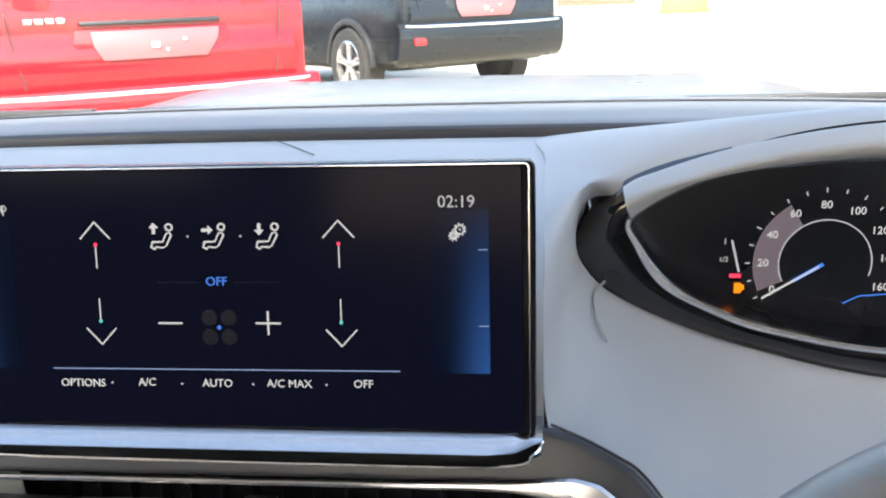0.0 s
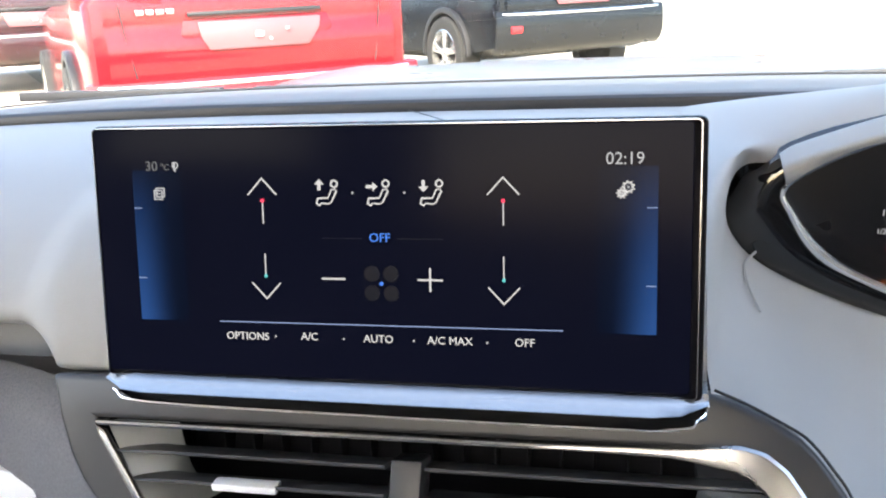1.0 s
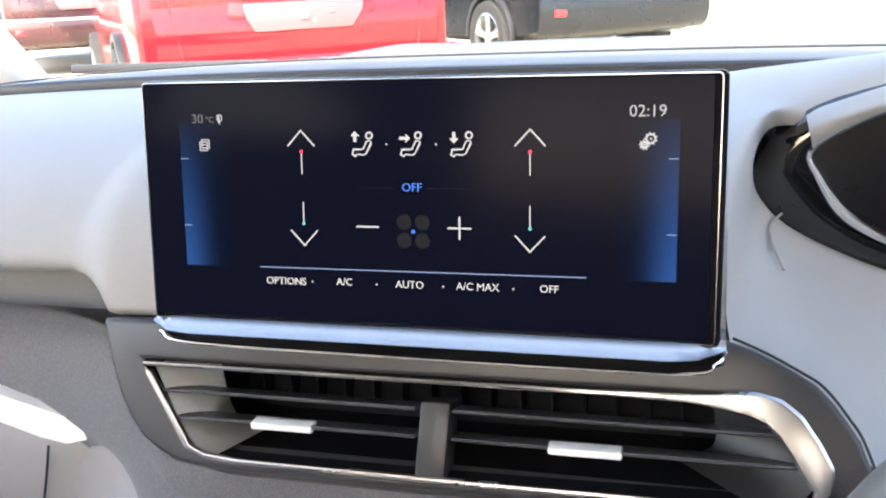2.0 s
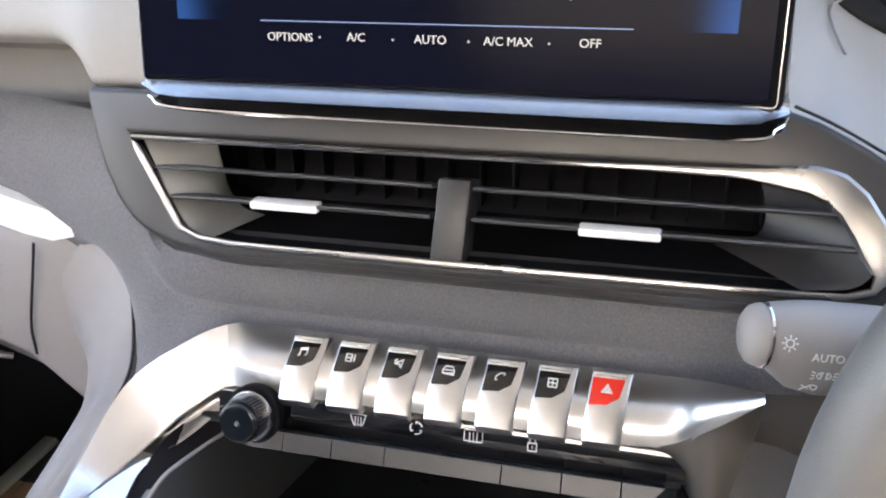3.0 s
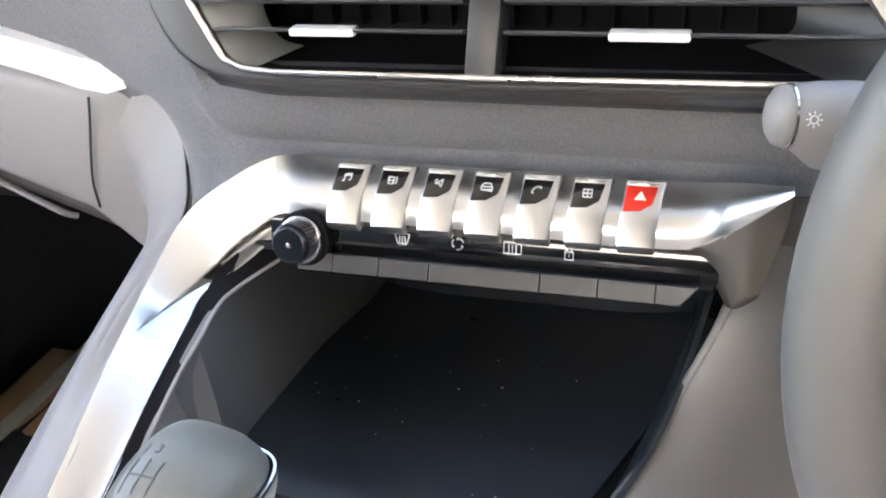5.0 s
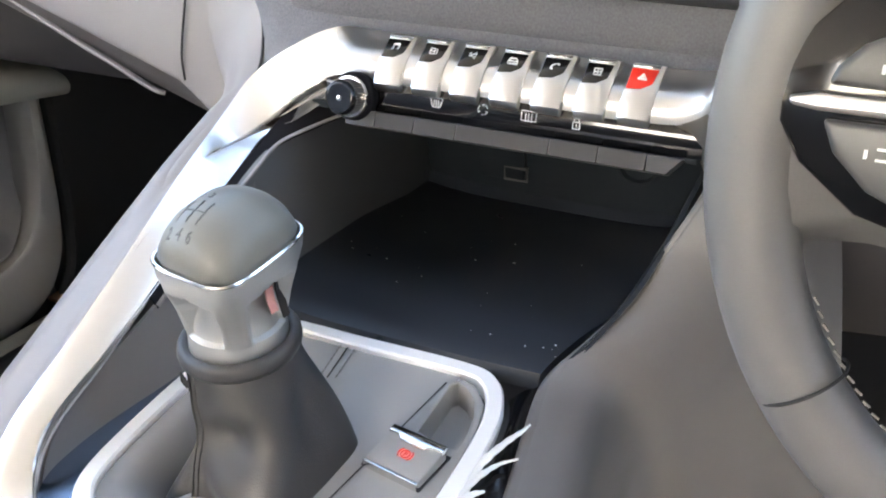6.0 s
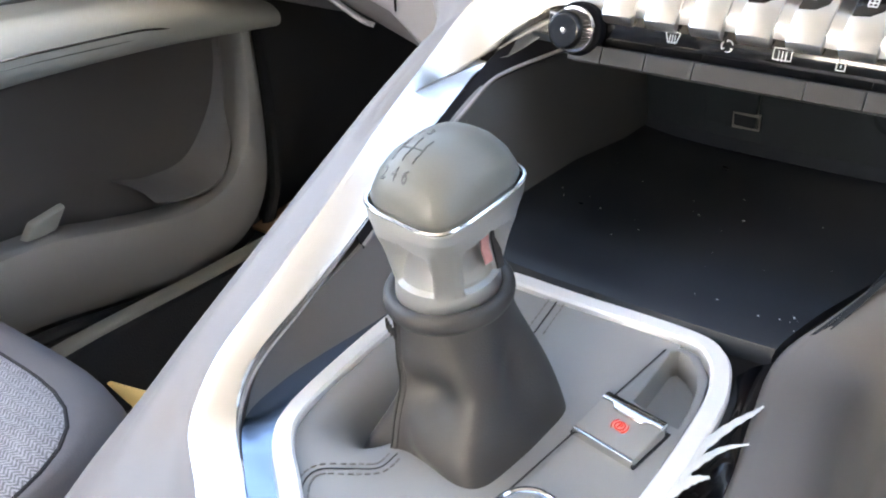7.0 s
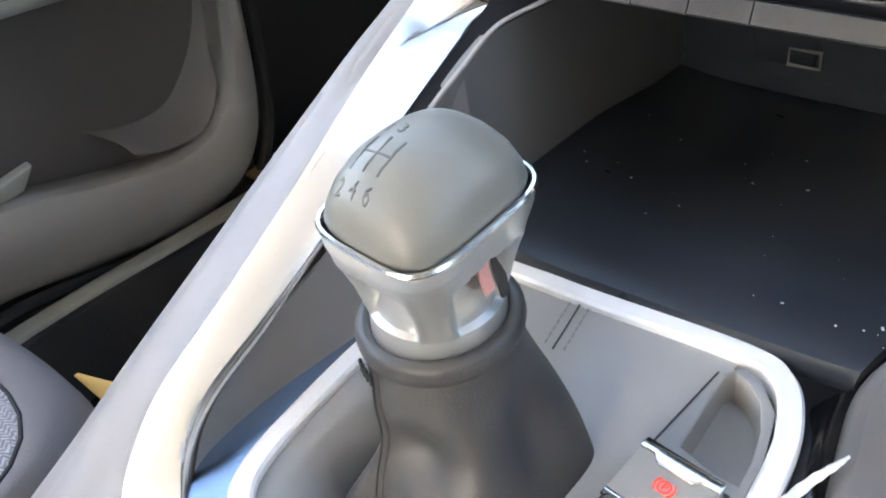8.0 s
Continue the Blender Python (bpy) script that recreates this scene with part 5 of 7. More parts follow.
    # flank to the driver's side: rounded edge, then down to the footwell
    top = [(0.128, 0.372, 0.845), (0.117, 0.347, 0.815), (0.1005, 0.329, 0.781), (0.0895, 0.309, 0.760), (0.0735, 0.285, 0.744), (0.0575, 0.262, 0.729), (0.0605, 0.22, 0.7235), (0.0660, 0.17, 0.718), (0.064, 0.10, 0.714), (0.057, 0.03, 0.712), (0.05, -0.12, 0.71)]
    dk = []
    for dx, dz in ((-0.002, -0.008), (0.0, 0.0), (0.004, 0.0026), (0.011, 0.0036), (0.019, 0.0026), (0.0265, -0.0015), (0.0335, -0.0105), (0.0420, -0.036), (0.053, -0.085), (0.086, -0.33)):
        dk.append([(x + dx * (1.0 + 0.25 * (1 - i / 10)), y + 0.016 * (1 - i / 10) * max(0, dx) / 0.075, z + dz) for i, (x, y, z) in enumerate(top)])
    part("driver_flank", sheet(loft(dk, 6, 5), 0.004, (-1, 0, -0.3)), M_FLANK, con, "grey flank facing the driver")
    part("scuff", sweep([Vector((0.1065, 0.175, 0.655)), Vector((0.1070, 0.187, 0.663)), Vector((0.1080, 0.199, 0.669))], ring_section(0.0022, 0.0016, 8)), M_BINSIDE, con, "pale scuff mark")
    part("body", block(-0.16, 0.045, -0.14, 0.26, 0.30, 0.655, 0.01), M_DARK, con)
    return con


build_console()


def build_film():
    """Thin whitish strip along the surround, with three curled tongues."""
    film = thing("whitish_tongues", (0.045, 0.17, 0.722), "thin whitish strip with three raised tongues beside the gear surround", "plastic film")
    edge = curve_pts([(0.0395, 0.198, 0.7235), (0.0405, 0.165, 0.7230), (0.0370, 0.125, 0.7228), (0.0300, 0.085, 0.7228), (0.0200, 0.03, 0.7226)], 6)
    rows = [[p + Vector((0.0030, 0, 0.0004)), p + Vector((0.0058 + 0.0016 * math.sin(9.0 * i), 0, 0.0010 + 0.0006 * math.sin(5.0 * i)))] for i, p in enumerate(edge)]
    part("strip", sheet(rows, 0.0004, (0, 0, 1)), M_WHITISH, film, "", 60)
    for way, width, lift in ((((0.0425, 0.170), (0.0455, 0.190), (0.0510, 0.207), (0.0565, 0.218), (0.0595, 0.2235)), 0.0026, 0.004), (((0.0430, 0.166), (0.0480, 0.182), (0.0540, 0.193), (0.0620, 0.1995)), 0.0022, 0.002), (((0.0400, 0.148), (0.0455, 0.163), (0.0500, 0.170), (0.0545, 0.1735)), 0.0034, 0.001)):
        line = curve_pts([(x, y, 0.7236) for x, y in way], 6)
        n = len(line) - 1
        rows = []
        for i, p in enumerate(line):
            d = (line[min(i + 1, n)] - line[max(i - 1, 0)]).normalized()
            side = Vector((d.y, -d.x, 0))
            w = 1.7 * width * (1.15 - 0.85 * (i / n) ** 2) * (1 + 0.12 * math.sin(1.9 * i))
            up = Vector((0, 0, lift * (i / n) ** 1.5))
            rows.append([p + up - side * w * 0.5, p + up + Vector((0, 0, 0.0009)), p + up + side * w * 0.5 + Vector((0, 0, 0.0005))])
        part("tongue", sheet(rows, 0.0004, (0, 0, 1)), M_WHITISH, film, "", 60)


build_film()


def build_buttons():
    zc = 0.7245
    st = thing("start_button", (0, 0.1135, zc), "round grey start button with a chrome ring", "start button")
    part("ring", lathe([(0.0138, 0), (0.0162, 0.0002), (0.0164, 0.0012), (0.0158, 0.0022), (0.0146, 0.0024), (0.0138, 0.0016)], 44, (0, 0.1135, zc)), M_CHROME, st, "chrome ring")
    part("cap", lathe([(0.0137, -0.001), (0.0136, 0.0014), (0.012, 0.0019), (0.0002, 0.0021)], 40, (0, 0.1135, zc)), M_CONSOLE, st, "grey cap")
    bars = []
    m = Matrix.Translation((0, 0.1135, zc + 0.0021)) @ Matrix.Rotation(radians(-3), 4, "Z")
    for y, w in ((0.0045, 0.010), (0.0, 0.012), (-0.0045, 0.009)):
        for k in range(5):
            x0 = -w / 2 + w * k / 5
            bars.append(stroke([(x0 + 0.0003, y), (x0 + w / 5 - 0.0004, y)], 0.0024, m, 0.0003))
    part("print", join(*bars), M_WHITEPAINT, st, "pale printed lines", 0)
    pk = thing("parking_brake_switch", (0.011, 0.18, zc), "grey parking brake switch with a red sign", "brake switch")
    tilt = Matrix.Translation((0.0105, 0.1775, zc)) @ Matrix.Rotation(radians(-10), 4, "Z")
    b = block(-0.0165, 0.0165, -0.0125, 0.0125, -0.004, 0.004, 0.0015)
    for v in b.verts:
        v.co.z += 0.10 * (v.co.y + 0.0125) if v.co.z > 0 else 0
    b.transform(tilt)
    part("rocker", b, M_CONSOLE, pk, "grey rocker")
    b = prism([(-0.0165, 0.0085), (-0.010, 0.0085), (-0.0075, 0.0055), (0.0075, 0.0055), (0.010, 0.0085), (0.0165, 0.0085), (0.0165, 0.0135), (-0.0165, 0.0135)], 0.004, (0, 0, 0.0075), (1, 0, 0), (0, 1, 0), 0.0008)
    b.transform(tilt)
    part("lip", b, M_CHROME, pk, "bright raised lip")
    b = block(-0.0162, 0.0162, -0.0138, -0.0120, -0.001, 0.0040, 0.0005)
    b.transform(tilt)
    part("edge", b, M_CHROME, pk, "bright front edge")
    T = tilt @ Matrix.Translation((0.0005, -0.0005, 0.0054)) @ Matrix.Rotation(radians(5.5), 4, "X")
    part("sign", join(stroke([(0.0024 * math.cos(a * 0.4488), 0.0024 * math.sin(a * 0.4488)) for a in range(14)], 0.0005, T, 0.0003, True), stroke([(0.0039 * math.cos(2.3 + a * 0.33), 0.0039 * math.sin(2.3 + a * 0.33)) for a in range(6)], 0.0005, T, 0.0003), stroke([(0.0039 * math.cos(-0.85 + a * 0.33), 0.0039 * math.sin(-0.85 + a * 0.33)) for a in range(6)], 0.0005, T, 0.0003), letters("P", 0.0042, T)), glow("red_sign", (1.0, 0.06, 0.035), 0.09), pk, "lit red sign", 0)
    part("gap", prism([(-0.0175, -0.0135), (0.0175, -0.0135), (0.0175, 0.0145), (-0.0175, 0.0145)], 0.0012, tilt @ Vector((0, 0, 0.0004)), tilt.to_3x3() @ Vector((1, 0, 0)), tilt.to_3x3() @ Vector((0, 1, 0))), M_DARK, pk, "dark gap round the switch")


build_buttons()


# ---- gear lever ----
def superring(cx, cy, z, rx, ry, n=48, p=4.0):
    out = []
    for i in range(n):
        a = 2 * math.pi * i / n
        c, s = math.cos(a), math.sin(a)
        r = (abs(c / rx) ** p + abs(s / ry) ** p) ** (-1 / p)
        out.append(Vector((cx + r * c, cy + r * s, z)))
    return out


def build_lever():
    lev = thing("gear_lever", (-0.069, 0.150, 0.715), "manual gear lever with grey capped silver knob and leather gaiter", "gear lever")
    cx, cy, cz = -0.0580, 0.1525, 0.8472
    fx, fy = -0.0690, 0.1630
    turn = radians(-6.9)
    lean = Vector((0.47, -0.88, 0))

    def knob_ring(z, a, b, p, droop=0.0, n=64, shift=0.0):
        """A rounded square of the knob, turned and tipped a little towards the driver; shift moves it from the cap's axis to the foot's."""
        mx, my = cx + (fx - cx) * shift, cy + (fy - cy) * shift
        out = []
        for q in superring(0, 0, z, a, b, n, p):
            w = math.atan2(q.y / b, q.x / a)
            r = Vector((q.x * math.cos(turn) - q.y * math.sin(turn), q.x * math.sin(turn) + q.y * math.cos(turn), 0))
            tip = 0.0005 - 0.078 * r.dot(lean)
            out.append(Vector((mx + r.x, my + r.y, z + droop * math.cos(4 * w) + tip * (1 - shift))))
        return out
    # domed cap
    dome_rows = ((0.0205, 0.0256, -0.0040, 3.6, 0.0), (0.0221, 0.0273, -0.0012, 4.2, 0.0), (0.0226, 0.0279, 0.0012, 4.2, 0.0), (0.0222, 0.0274, 0.0050, 3.8, 0.0), (0.0206, 0.0254, 0.0105, 3.2, 0.0), (0.0175, 0.0216, 0.0155, 2.8, 0.0), (0.0130, 0.0160, 0.0192, 2.4, 0.0), (0.0074, 0.0090, 0.0215, 2.1, 0.0), (0.0022, 0.0027, 0.0222, 2.0, 0.0))
    rows = [knob_ring(cz + z, a, b, p, d) for a, b, z, p, d in dome_rows]
    bm = bmesh.new()
    vs = skin(bm, rows, closed_u=True)
    bm.faces.new(vs[-1])
    bm.faces.new(list(reversed(vs[0])))
    cap = part("cap", bm, M_CAP, lev, "grey leather cap with an embossed shift pattern", 60)
    # silver collar: skirt under the cap, four corner ribs with sunken windows between, round foot
    levels = [(cz - 0.0002, 0.0236, 0.0288, 4.4, 0.0, 0.0), (cz - 0.0022, 0.0243, 0.0295, 4.4, 0.0, 0.02), (cz - 0.008, 0.0245, 0.0295, 4.0, 0.0, 0.12), (cz - 0.015, 0.0241, 0.0286, 3.4, 0.0, 0.26), (cz - 0.023, 0.0234, 0.0268, 3.0, 0.0, 0.44), (cz - 0.032, 0.0228, 0.0252, 2.6, 0.0, 0.64), (cz - 0.042, 0.0226, 0.0242, 2.2, 0.0, 0.82), (cz - 0.050, 0.0231, 0.0239, 2.0, 0.0, 0.94), (cz - 0.060, 0.0240, 0.0244, 2.0, 0.0, 1.0)]
    fine_levels = []
    for la, lb in zip(levels, levels[1:]):
        for k in range(6):
            fine_levels.append(tuple(p + (q - p) * k / 6 for p, q in zip(la, lb)))
    fine_levels.append(levels[-1])
    rows = []
    for z, a, b, p, droop, shift in fine_levels:
        ring = knob_ring(z, a, b, p, droop, 160, shift)
        mid = Vector((cx + (fx - cx) * shift, cy + (fy - cy) * shift, 0))
        for j, q in enumerate(ring):
            ang = 2 * math.pi * j / 160
            u, v = math.cos(ang) / a, math.sin(ang) / b
            along = abs(v / u) if abs(u) > abs(v) else abs(u / v)
            drop = cz - z
            open_top = 0.0145 + 0.006 * along
            inside = smooth01(0.58, 0.50, along) * smooth01(open_top, open_top + 0.0012, drop) * smooth01(0.0490, 0.0472, drop)
            d = Vector((mid.x - q.x, mid.y - q.y, 0)).normalized()
            sunk = 0.0100 - 0.0070 * smooth01(0.026, 0.046, drop)
            q += d * (sunk * inside)
            ridge = math.exp(-((along - 0.66) / 0.07) ** 2) * smooth01(0.012, 0.018, drop) * smooth01(0.050, 0.042, drop)
            q -= d * (0.0007 * ridge)
        rows.append(ring)
    bm = bmesh.new()
    skin(bm, rows, closed_u=True)
    bmesh.ops.recalc_face_normals(bm, faces=bm.faces)
    part("collar", bm, M_COLLAR, lev, "satin silver collar with sunken windows", 50)
    part("edge_line", sweep(knob_ring(cz - 0.0004, 0.0240, 0.0292, 4.4, 0.0, 96), ring_section(0.0010, 0.0010, 6), closed=True), M_CHROME, lev, "bright edge line")

    def on_side(s, drop, out=0.0):
        """A place on the driver's side of the collar: s along it from -1 to 1, drop below the cap's edge."""
        f = drop / 0.058
        hx, hy = 0.0240 - 0.0085 + 0.0050 * smooth01(0.026, 0.046, drop) + out, 0.0292 - 0.006 * f
        x, y = hx, hy * s
        return Vector((cx + (fx - cx) * f + x * math.cos(turn) - y * math.sin(turn), cy + (fy - cy) * f + x * math.sin(turn) + y * math.cos(turn), cz - drop))
    slot = [[on_side(s, d, 0.0012) for s in (0.36, 0.44, 0.52)] for d in (0.021, 0.028, 0.036, 0.044)]
    part("slot", sheet(slot, 0.001, (-1, 0, 0)), M_DARK, lev, "dark slot beside the window", 50)
    # small pinkish mark on the floor of the driver's side window
    mark = [[on_side(s, d, 0.0012) for s in (0.10, 0.20, 0.28)] for d in (0.024, 0.031, 0.038)]
    part("reflector", sheet(mark, 0.0008, (-1, 0, 0)), pbr("pinkish_mark", (0.62, 0.30, 0.28), 0.25, var=0.25, var_scale=40), lev, "small pinkish mark")
    # gaiter ring and boot
    part("gaiter_ring", sweep([Vector((fx + 0.0268 * math.cos(2 * math.pi * i / 48), fy + 0.0268 * math.sin(2 * math.pi * i / 48), 0.7862 + 0.0015 * math.cos(2 * math.pi * i / 48 - 0.75))) for i in range(48)], ring_section(0.0034, 0.0050, 12, 2.3), closed=True), M_LEATHER, lev, "rolled leather ring")
    rows = []
    base, skew = (-0.0535, 0.1560), radians(-8.0)
    for k in range(33):
        t = k / 32
        z = 0.786 - 0.088 * t
        e = 0.75 * t + 0.25 * smooth01(0.0, 1.0, t)
        bx, by = fx + (base[0] - fx) * e, fy + (base[1] - fy) * e
        rx = 0.0275 + 0.0090 * e
        ry = 0.0275 + 0.0135 * e
        ring = superring(0, 0, z, rx, ry, 128, 2.0 + 3.6 * smooth01(0.10, 0.75, t))
        cs, sn = math.cos(skew * e), math.sin(skew * e)
        for j, q in enumerate(ring):
            a = 2 * math.pi * j / 128
            belly = math.sin(math.pi * min(1, t * 1.05))

            def near(at, w):
                return math.exp(-((((a - at + math.pi) % (2 * math.pi)) - math.pi) / w) ** 2)
            push = 0.0006 * math.sin(5 * a - 6 * t) * belly
            push -= 0.0125 * belly * near(3.55, 0.70)
            push -= 0.0100 * math.exp(-((t - 0.36 - 0.05 * math.cos(a - 4.9)) / 0.13) ** 2) * near(4.95, 0.55)
            push += 0.0020 * math.exp(-((t - 0.66) / 0.16) ** 2) * near(4.85, 0.35)
            push -= 0.0055 * math.exp(-((t - 0.86 - 0.14 * (a - 5.0)) / 0.10) ** 2) * near(5.0, 0.45)
            push -= 0.0050 * math.exp(-((t - 0.42) / 0.17) ** 2) * near(0.10, 0.45)
            push += 0.0100 * smooth01(0.50, 0.95, t) * near(3.93, 0.20)
            push -= 0.0040 * smooth01(0.30, 0.70, t) * near(4.14, 0.09)
            push += 0.0030 * t * near(4.32, 0.10)
            d = Vector((q.x, q.y, 0)).normalized()
            q += d * push
            q.x, q.y = bx + q.x * cs - q.y * sn, by + q.x * sn + q.y * cs
            q.z += 0.0015 * math.cos(a - 0.75) * (1 - smooth01(0.0, 0.75, t))
        rows.append(ring)
    for drop in (0.012, 0.035):
        rows.append([q - Vector((0, 0, drop)) for q in rows[32]])
    bm = bmesh.new()
    skin(bm, rows, closed_u=True)
    boot = part("gaiter", bm, M_LEATHER, lev, "soft grey leather gaiter with folds", 80)

    # piped seam down the corner towards the rear passenger side, and stitches
    def on_boot(t, a):
        k = t * 32
        i = min(31, int(k))
        j = int(a / (2 * math.pi) * 128) % 128
        return rows[i][j].lerp(rows[i + 1][j], k - i)
    seam = [on_boot(0.02 + 0.94 * s / 20, 4.32) for s in range(21)]
    part("seam", sweep(seam, ring_section(0.0017, 0.0012, 8), up=(0, -1, 0.2)), M_LEATHER, boot, "piped seam")
    part("seam", sweep([p + Vector((-0.0012, -0.0012, 0)) for p in seam], ring_section(0.0005, 0.0006, 6), up=(0, -1, 0.2)), M_DARKTHREAD, boot, "dark stitched line")
    tie = []
    for s in range(4):
        p = Vector((fx, fy, 0.7775)) + Vector((math.cos(4.10 + 0.09 * s), math.sin(4.10 + 0.09 * s), 0)) * 0.0305
        b = block(-0.0004, 0.0004, -0.0005, 0.0005, -0.0045, 0.0015, 0)
        b.transform(Matrix.Translation(p))
        tie.append(b)
    part("ring_stitches", join(*tie), M_DARKTHREAD, boot, "dark stitches", 0)
    # dashes sewn on the tray in front
    st = []
    for k, off in ((0, -0.0055), (1, 0.0055)):
        for s in range(7):
            p0 = Vector((-0.0622 + off * 0.85 - s * 0.0005, 0.2265 + s * 0.0042, 0.7216 + 0.0006))
            b = block(-0.0003, 0.0003, -0.0014, 0.0014, -0.0003, 0.0003, 0)
            b.transform(Matrix.Translation(p0) @ Matrix.Rotation(radians(7), 4, "Z"))
            st.append(b)
    front_row, st = st, []
    run = curve_pts([(-0.0863, 0.0683, 0.7214), (-0.0956, 0.0803, 0.7214), (-0.0952, 0.0901, 0.7214), (-0.0826, 0.0984, 0.7214), (-0.0724, 0.1056, 0.7214), (-0.0707, 0.1168, 0.7214)], 7)
    for i in range(1, len(run) - 1, 2):
        w = (run[i + 1] - run[i - 1]).normalized()
        side = Vector((-w.y, w.x, 0))
        for off in (-0.003, 0.003):
            b = block(-0.0013, 0.0013, -0.0003, 0.0003, -0.0003, 0.0003, 0)
            b.transform(Matrix.Translation(run[i] + side * off) @ Matrix.Rotation(math.atan2(w.y, w.x), 4, "Z"))
            st.append(b)
    part("sewn_seam", sweep(run, ring_section(0.0004, 0.0003, 6)), M_DARKTHREAD, lev, "dark seam in the leather", 40)
    grey_thread = pbr("grey_thread", (0.22, 0.21, 0.20), 0.8)
    part("stitches", join(*front_row), grey_thread, lev, "grey double stitching", 0)
    part("stitches", join(*st), grey_thread, lev, "grey double stitching", 0)
    part("sewn_seam", stroke([(-0.0620, 0.2235), (-0.0637, 0.239), (-0.0656, 0.2545)], 0.0008, Matrix.Translation((0, 0, 0.7218)), 0.0004), M_DARKTHREAD, lev, "", 0)
    # shift pattern pressed into the cap; the grooves' shade is a darker colour
    def dome(x, y):
        dx, dy = x - cx, y - cy
        u, v = dx * math.cos(turn) + dy * math.sin(turn), -dx * math.sin(turn) + dy * math.cos(turn)
        prev = None
        for a, b, z, p, _ in reversed(dome_rows[2:]):
            s = (abs(u / a) ** p + abs(v / b) ** p) ** (1 / p) - 1
            if prev is not None and prev[0] >= 0 > s:
                z = prev[1] + (z - prev[1]) * prev[0] / (prev[0] - s)
                break
            prev = (s, z)
        return cz + z + 0.0005 - 0.078 * Vector((dx, dy, 0)).dot(lean)

    def press(bm):
        for v in bm.verts:
            v.co.z = dome(v.co.x, v.co.y) + (0.0005 if v.co.z > 0 else -0.0004)
        return bm
    groove_shade = pbr("shaded_leather", (0.102, 0.101, 0.092), 0.5, bump=0.05)
    ox, oy = cx - 0.0065, cy - 0.0105
    P = Matrix.Translation((ox, oy, 0)) @ Matrix.Rotation(turn, 4, "Z")
    for i in range(3):
        x = -0.0056 + 0.0056 * i
        part("groove", press(stroke([(x, -0.0062 + 0.0124 * q / 6) for q in range(7)], 0.0006, P @ Matrix.Translation((0, 0, -0.0001)), 0.0003)), groove_shade, cap, "", 0)
        for t, y in (("246"[i], -0.0108), ("135"[i], 0.0108)):
            part("numeral", press(letters(t, 0.0056, P @ Matrix.Translation((x, y, 0)))), groove_shade, cap, "", 0)
    part("groove", press(stroke([(-0.0056 + 0.0112 * q / 6, 0) for q in range(7)], 0.0006, P @ Matrix.Translation((0, 0, -0.0001)), 0.0003)), groove_shade, cap, "", 0)
    return lev


LEVER = build_lever()


# ---- instruments ----
def build_cluster():
    cl = thing("instrument_cluster", (0.33, 0.56, 0.97), "dark instrument cluster with a lit speed dial in a chrome-edged pod", "instrument cluster")
    rim = [(0.187, 1.064), (0.1905, 1.047), (0.207, 1.024), (0.236, 1.007), (0.270, 0.995), (0.337, 0.983), (0.42, 0.986), (0.47, 1.02), (0.485, 1.06), (0.45, 1.086), (0.40, 1.095), (0.326, 1.097), (0.26, 1.093), (0.222, 1.084)]
    pod = [(0.156, 1.052), (0.159, 1.036), (0.172, 1.018), (0.205, 0.999), (0.26, 0.981), (0.337, 0.963), (0.45, 0.957), (0.53, 1.0), (0.55, 1.05), (0.50, 1.09), (0.42, 1.113), (0.326, 1.1165), (0.25, 1.105), (0.180, 1.083)]
    R = curve_pts([(x, 0.522, z) for x, z in rim], 6, True)
    P = curve_pts([(x, 0.528, z) for x, z in pod], 6, True)
    bm = bmesh.new()
    skin(bm, [[q + Vector((0, 0.03, 0)) for q in P], P, [p.lerp(q, 0.5) + Vector((0, -0.004, 0)) for p, q in zip(P, R)], R], closed_u=True)
    part("pod_frame", bm, M_PIANO, cl, "gloss black pod frame", 60)
    hood = [[(0.1812, 0.512, 1.0835), (0.195, 0.512, 1.0905), (0.25, 0.505, 1.1085), (0.326, 0.502, 1.1195), (0.42, 0.504, 1.1165), (0.51, 0.510, 1.092)],
            [(0.1815, 0.500, 1.0785), (0.203, 0.498, 1.087), (0.254, 0.492, 1.1020), (0.326, 0.490, 1.1110), (0.41, 0.492, 1.1080), (0.49, 0.500, 1.088)],
            [(0.1840, 0.503, 1.0700), (0.213, 0.503, 1.0855), (0.258, 0.500, 1.0965), (0.326, 0.498, 1.1030), (0.40, 0.500, 1.1005), (0.47, 0.505, 1.085)],
            [(0.1870, 0.524, 1.0630), (0.2215, 0.524, 1.0850), (0.26, 0.524, 1.0940), (0.326, 0.524, 1.0985), (0.40, 0.524, 1.0965), (0.45, 0.524, 1.0870)]]
    part("hood", sheet(loft(hood, 8, 4), 0.003, (0, 1, 0)), M_DASH, cl, "soft grey hood over the dials", 60)
    sc = []
    for q in R:
        sc.append(1.0 + 1.0 * (1 - smooth01(0.2, 0.235, q.x)) * (1 - smooth01(1.02, 1.06, q.z)) + 0.5 * (1 - smooth01(1.0, 1.03, q.z)))
    part("rim", sweep([q + Vector((0, -0.001, 0)) for q in R], ring_section(0.0017, 0.0016, 8), up=(0, -1, 0), closed=True, scales=sc), M_CHROME, cl, "chrome rim")
    bm = bmesh.new()
    back = [Vector((0.33 + (q.x - 0.33) * 0.99, 0.558, 1.035 + (q.z - 1.035) * 0.98)) for q in R]
    vs = skin(bm, [R, [p.lerp(q, 0.6) for p, q in zip(R, back)], back], closed_u=True)
    bm.faces.new(vs[-1])
    part("dial_face", bm, pbr("dial_black", (0.006, 0.006, 0.008), 0.25, var=0.1, bump=0.0), cl, "black display face", 30)
    gx, gz, gy = 0.3075, 1.0255, 0.557
    M = basis((gx, gy, gz), (1, 0, 0), (0, 0, 1))

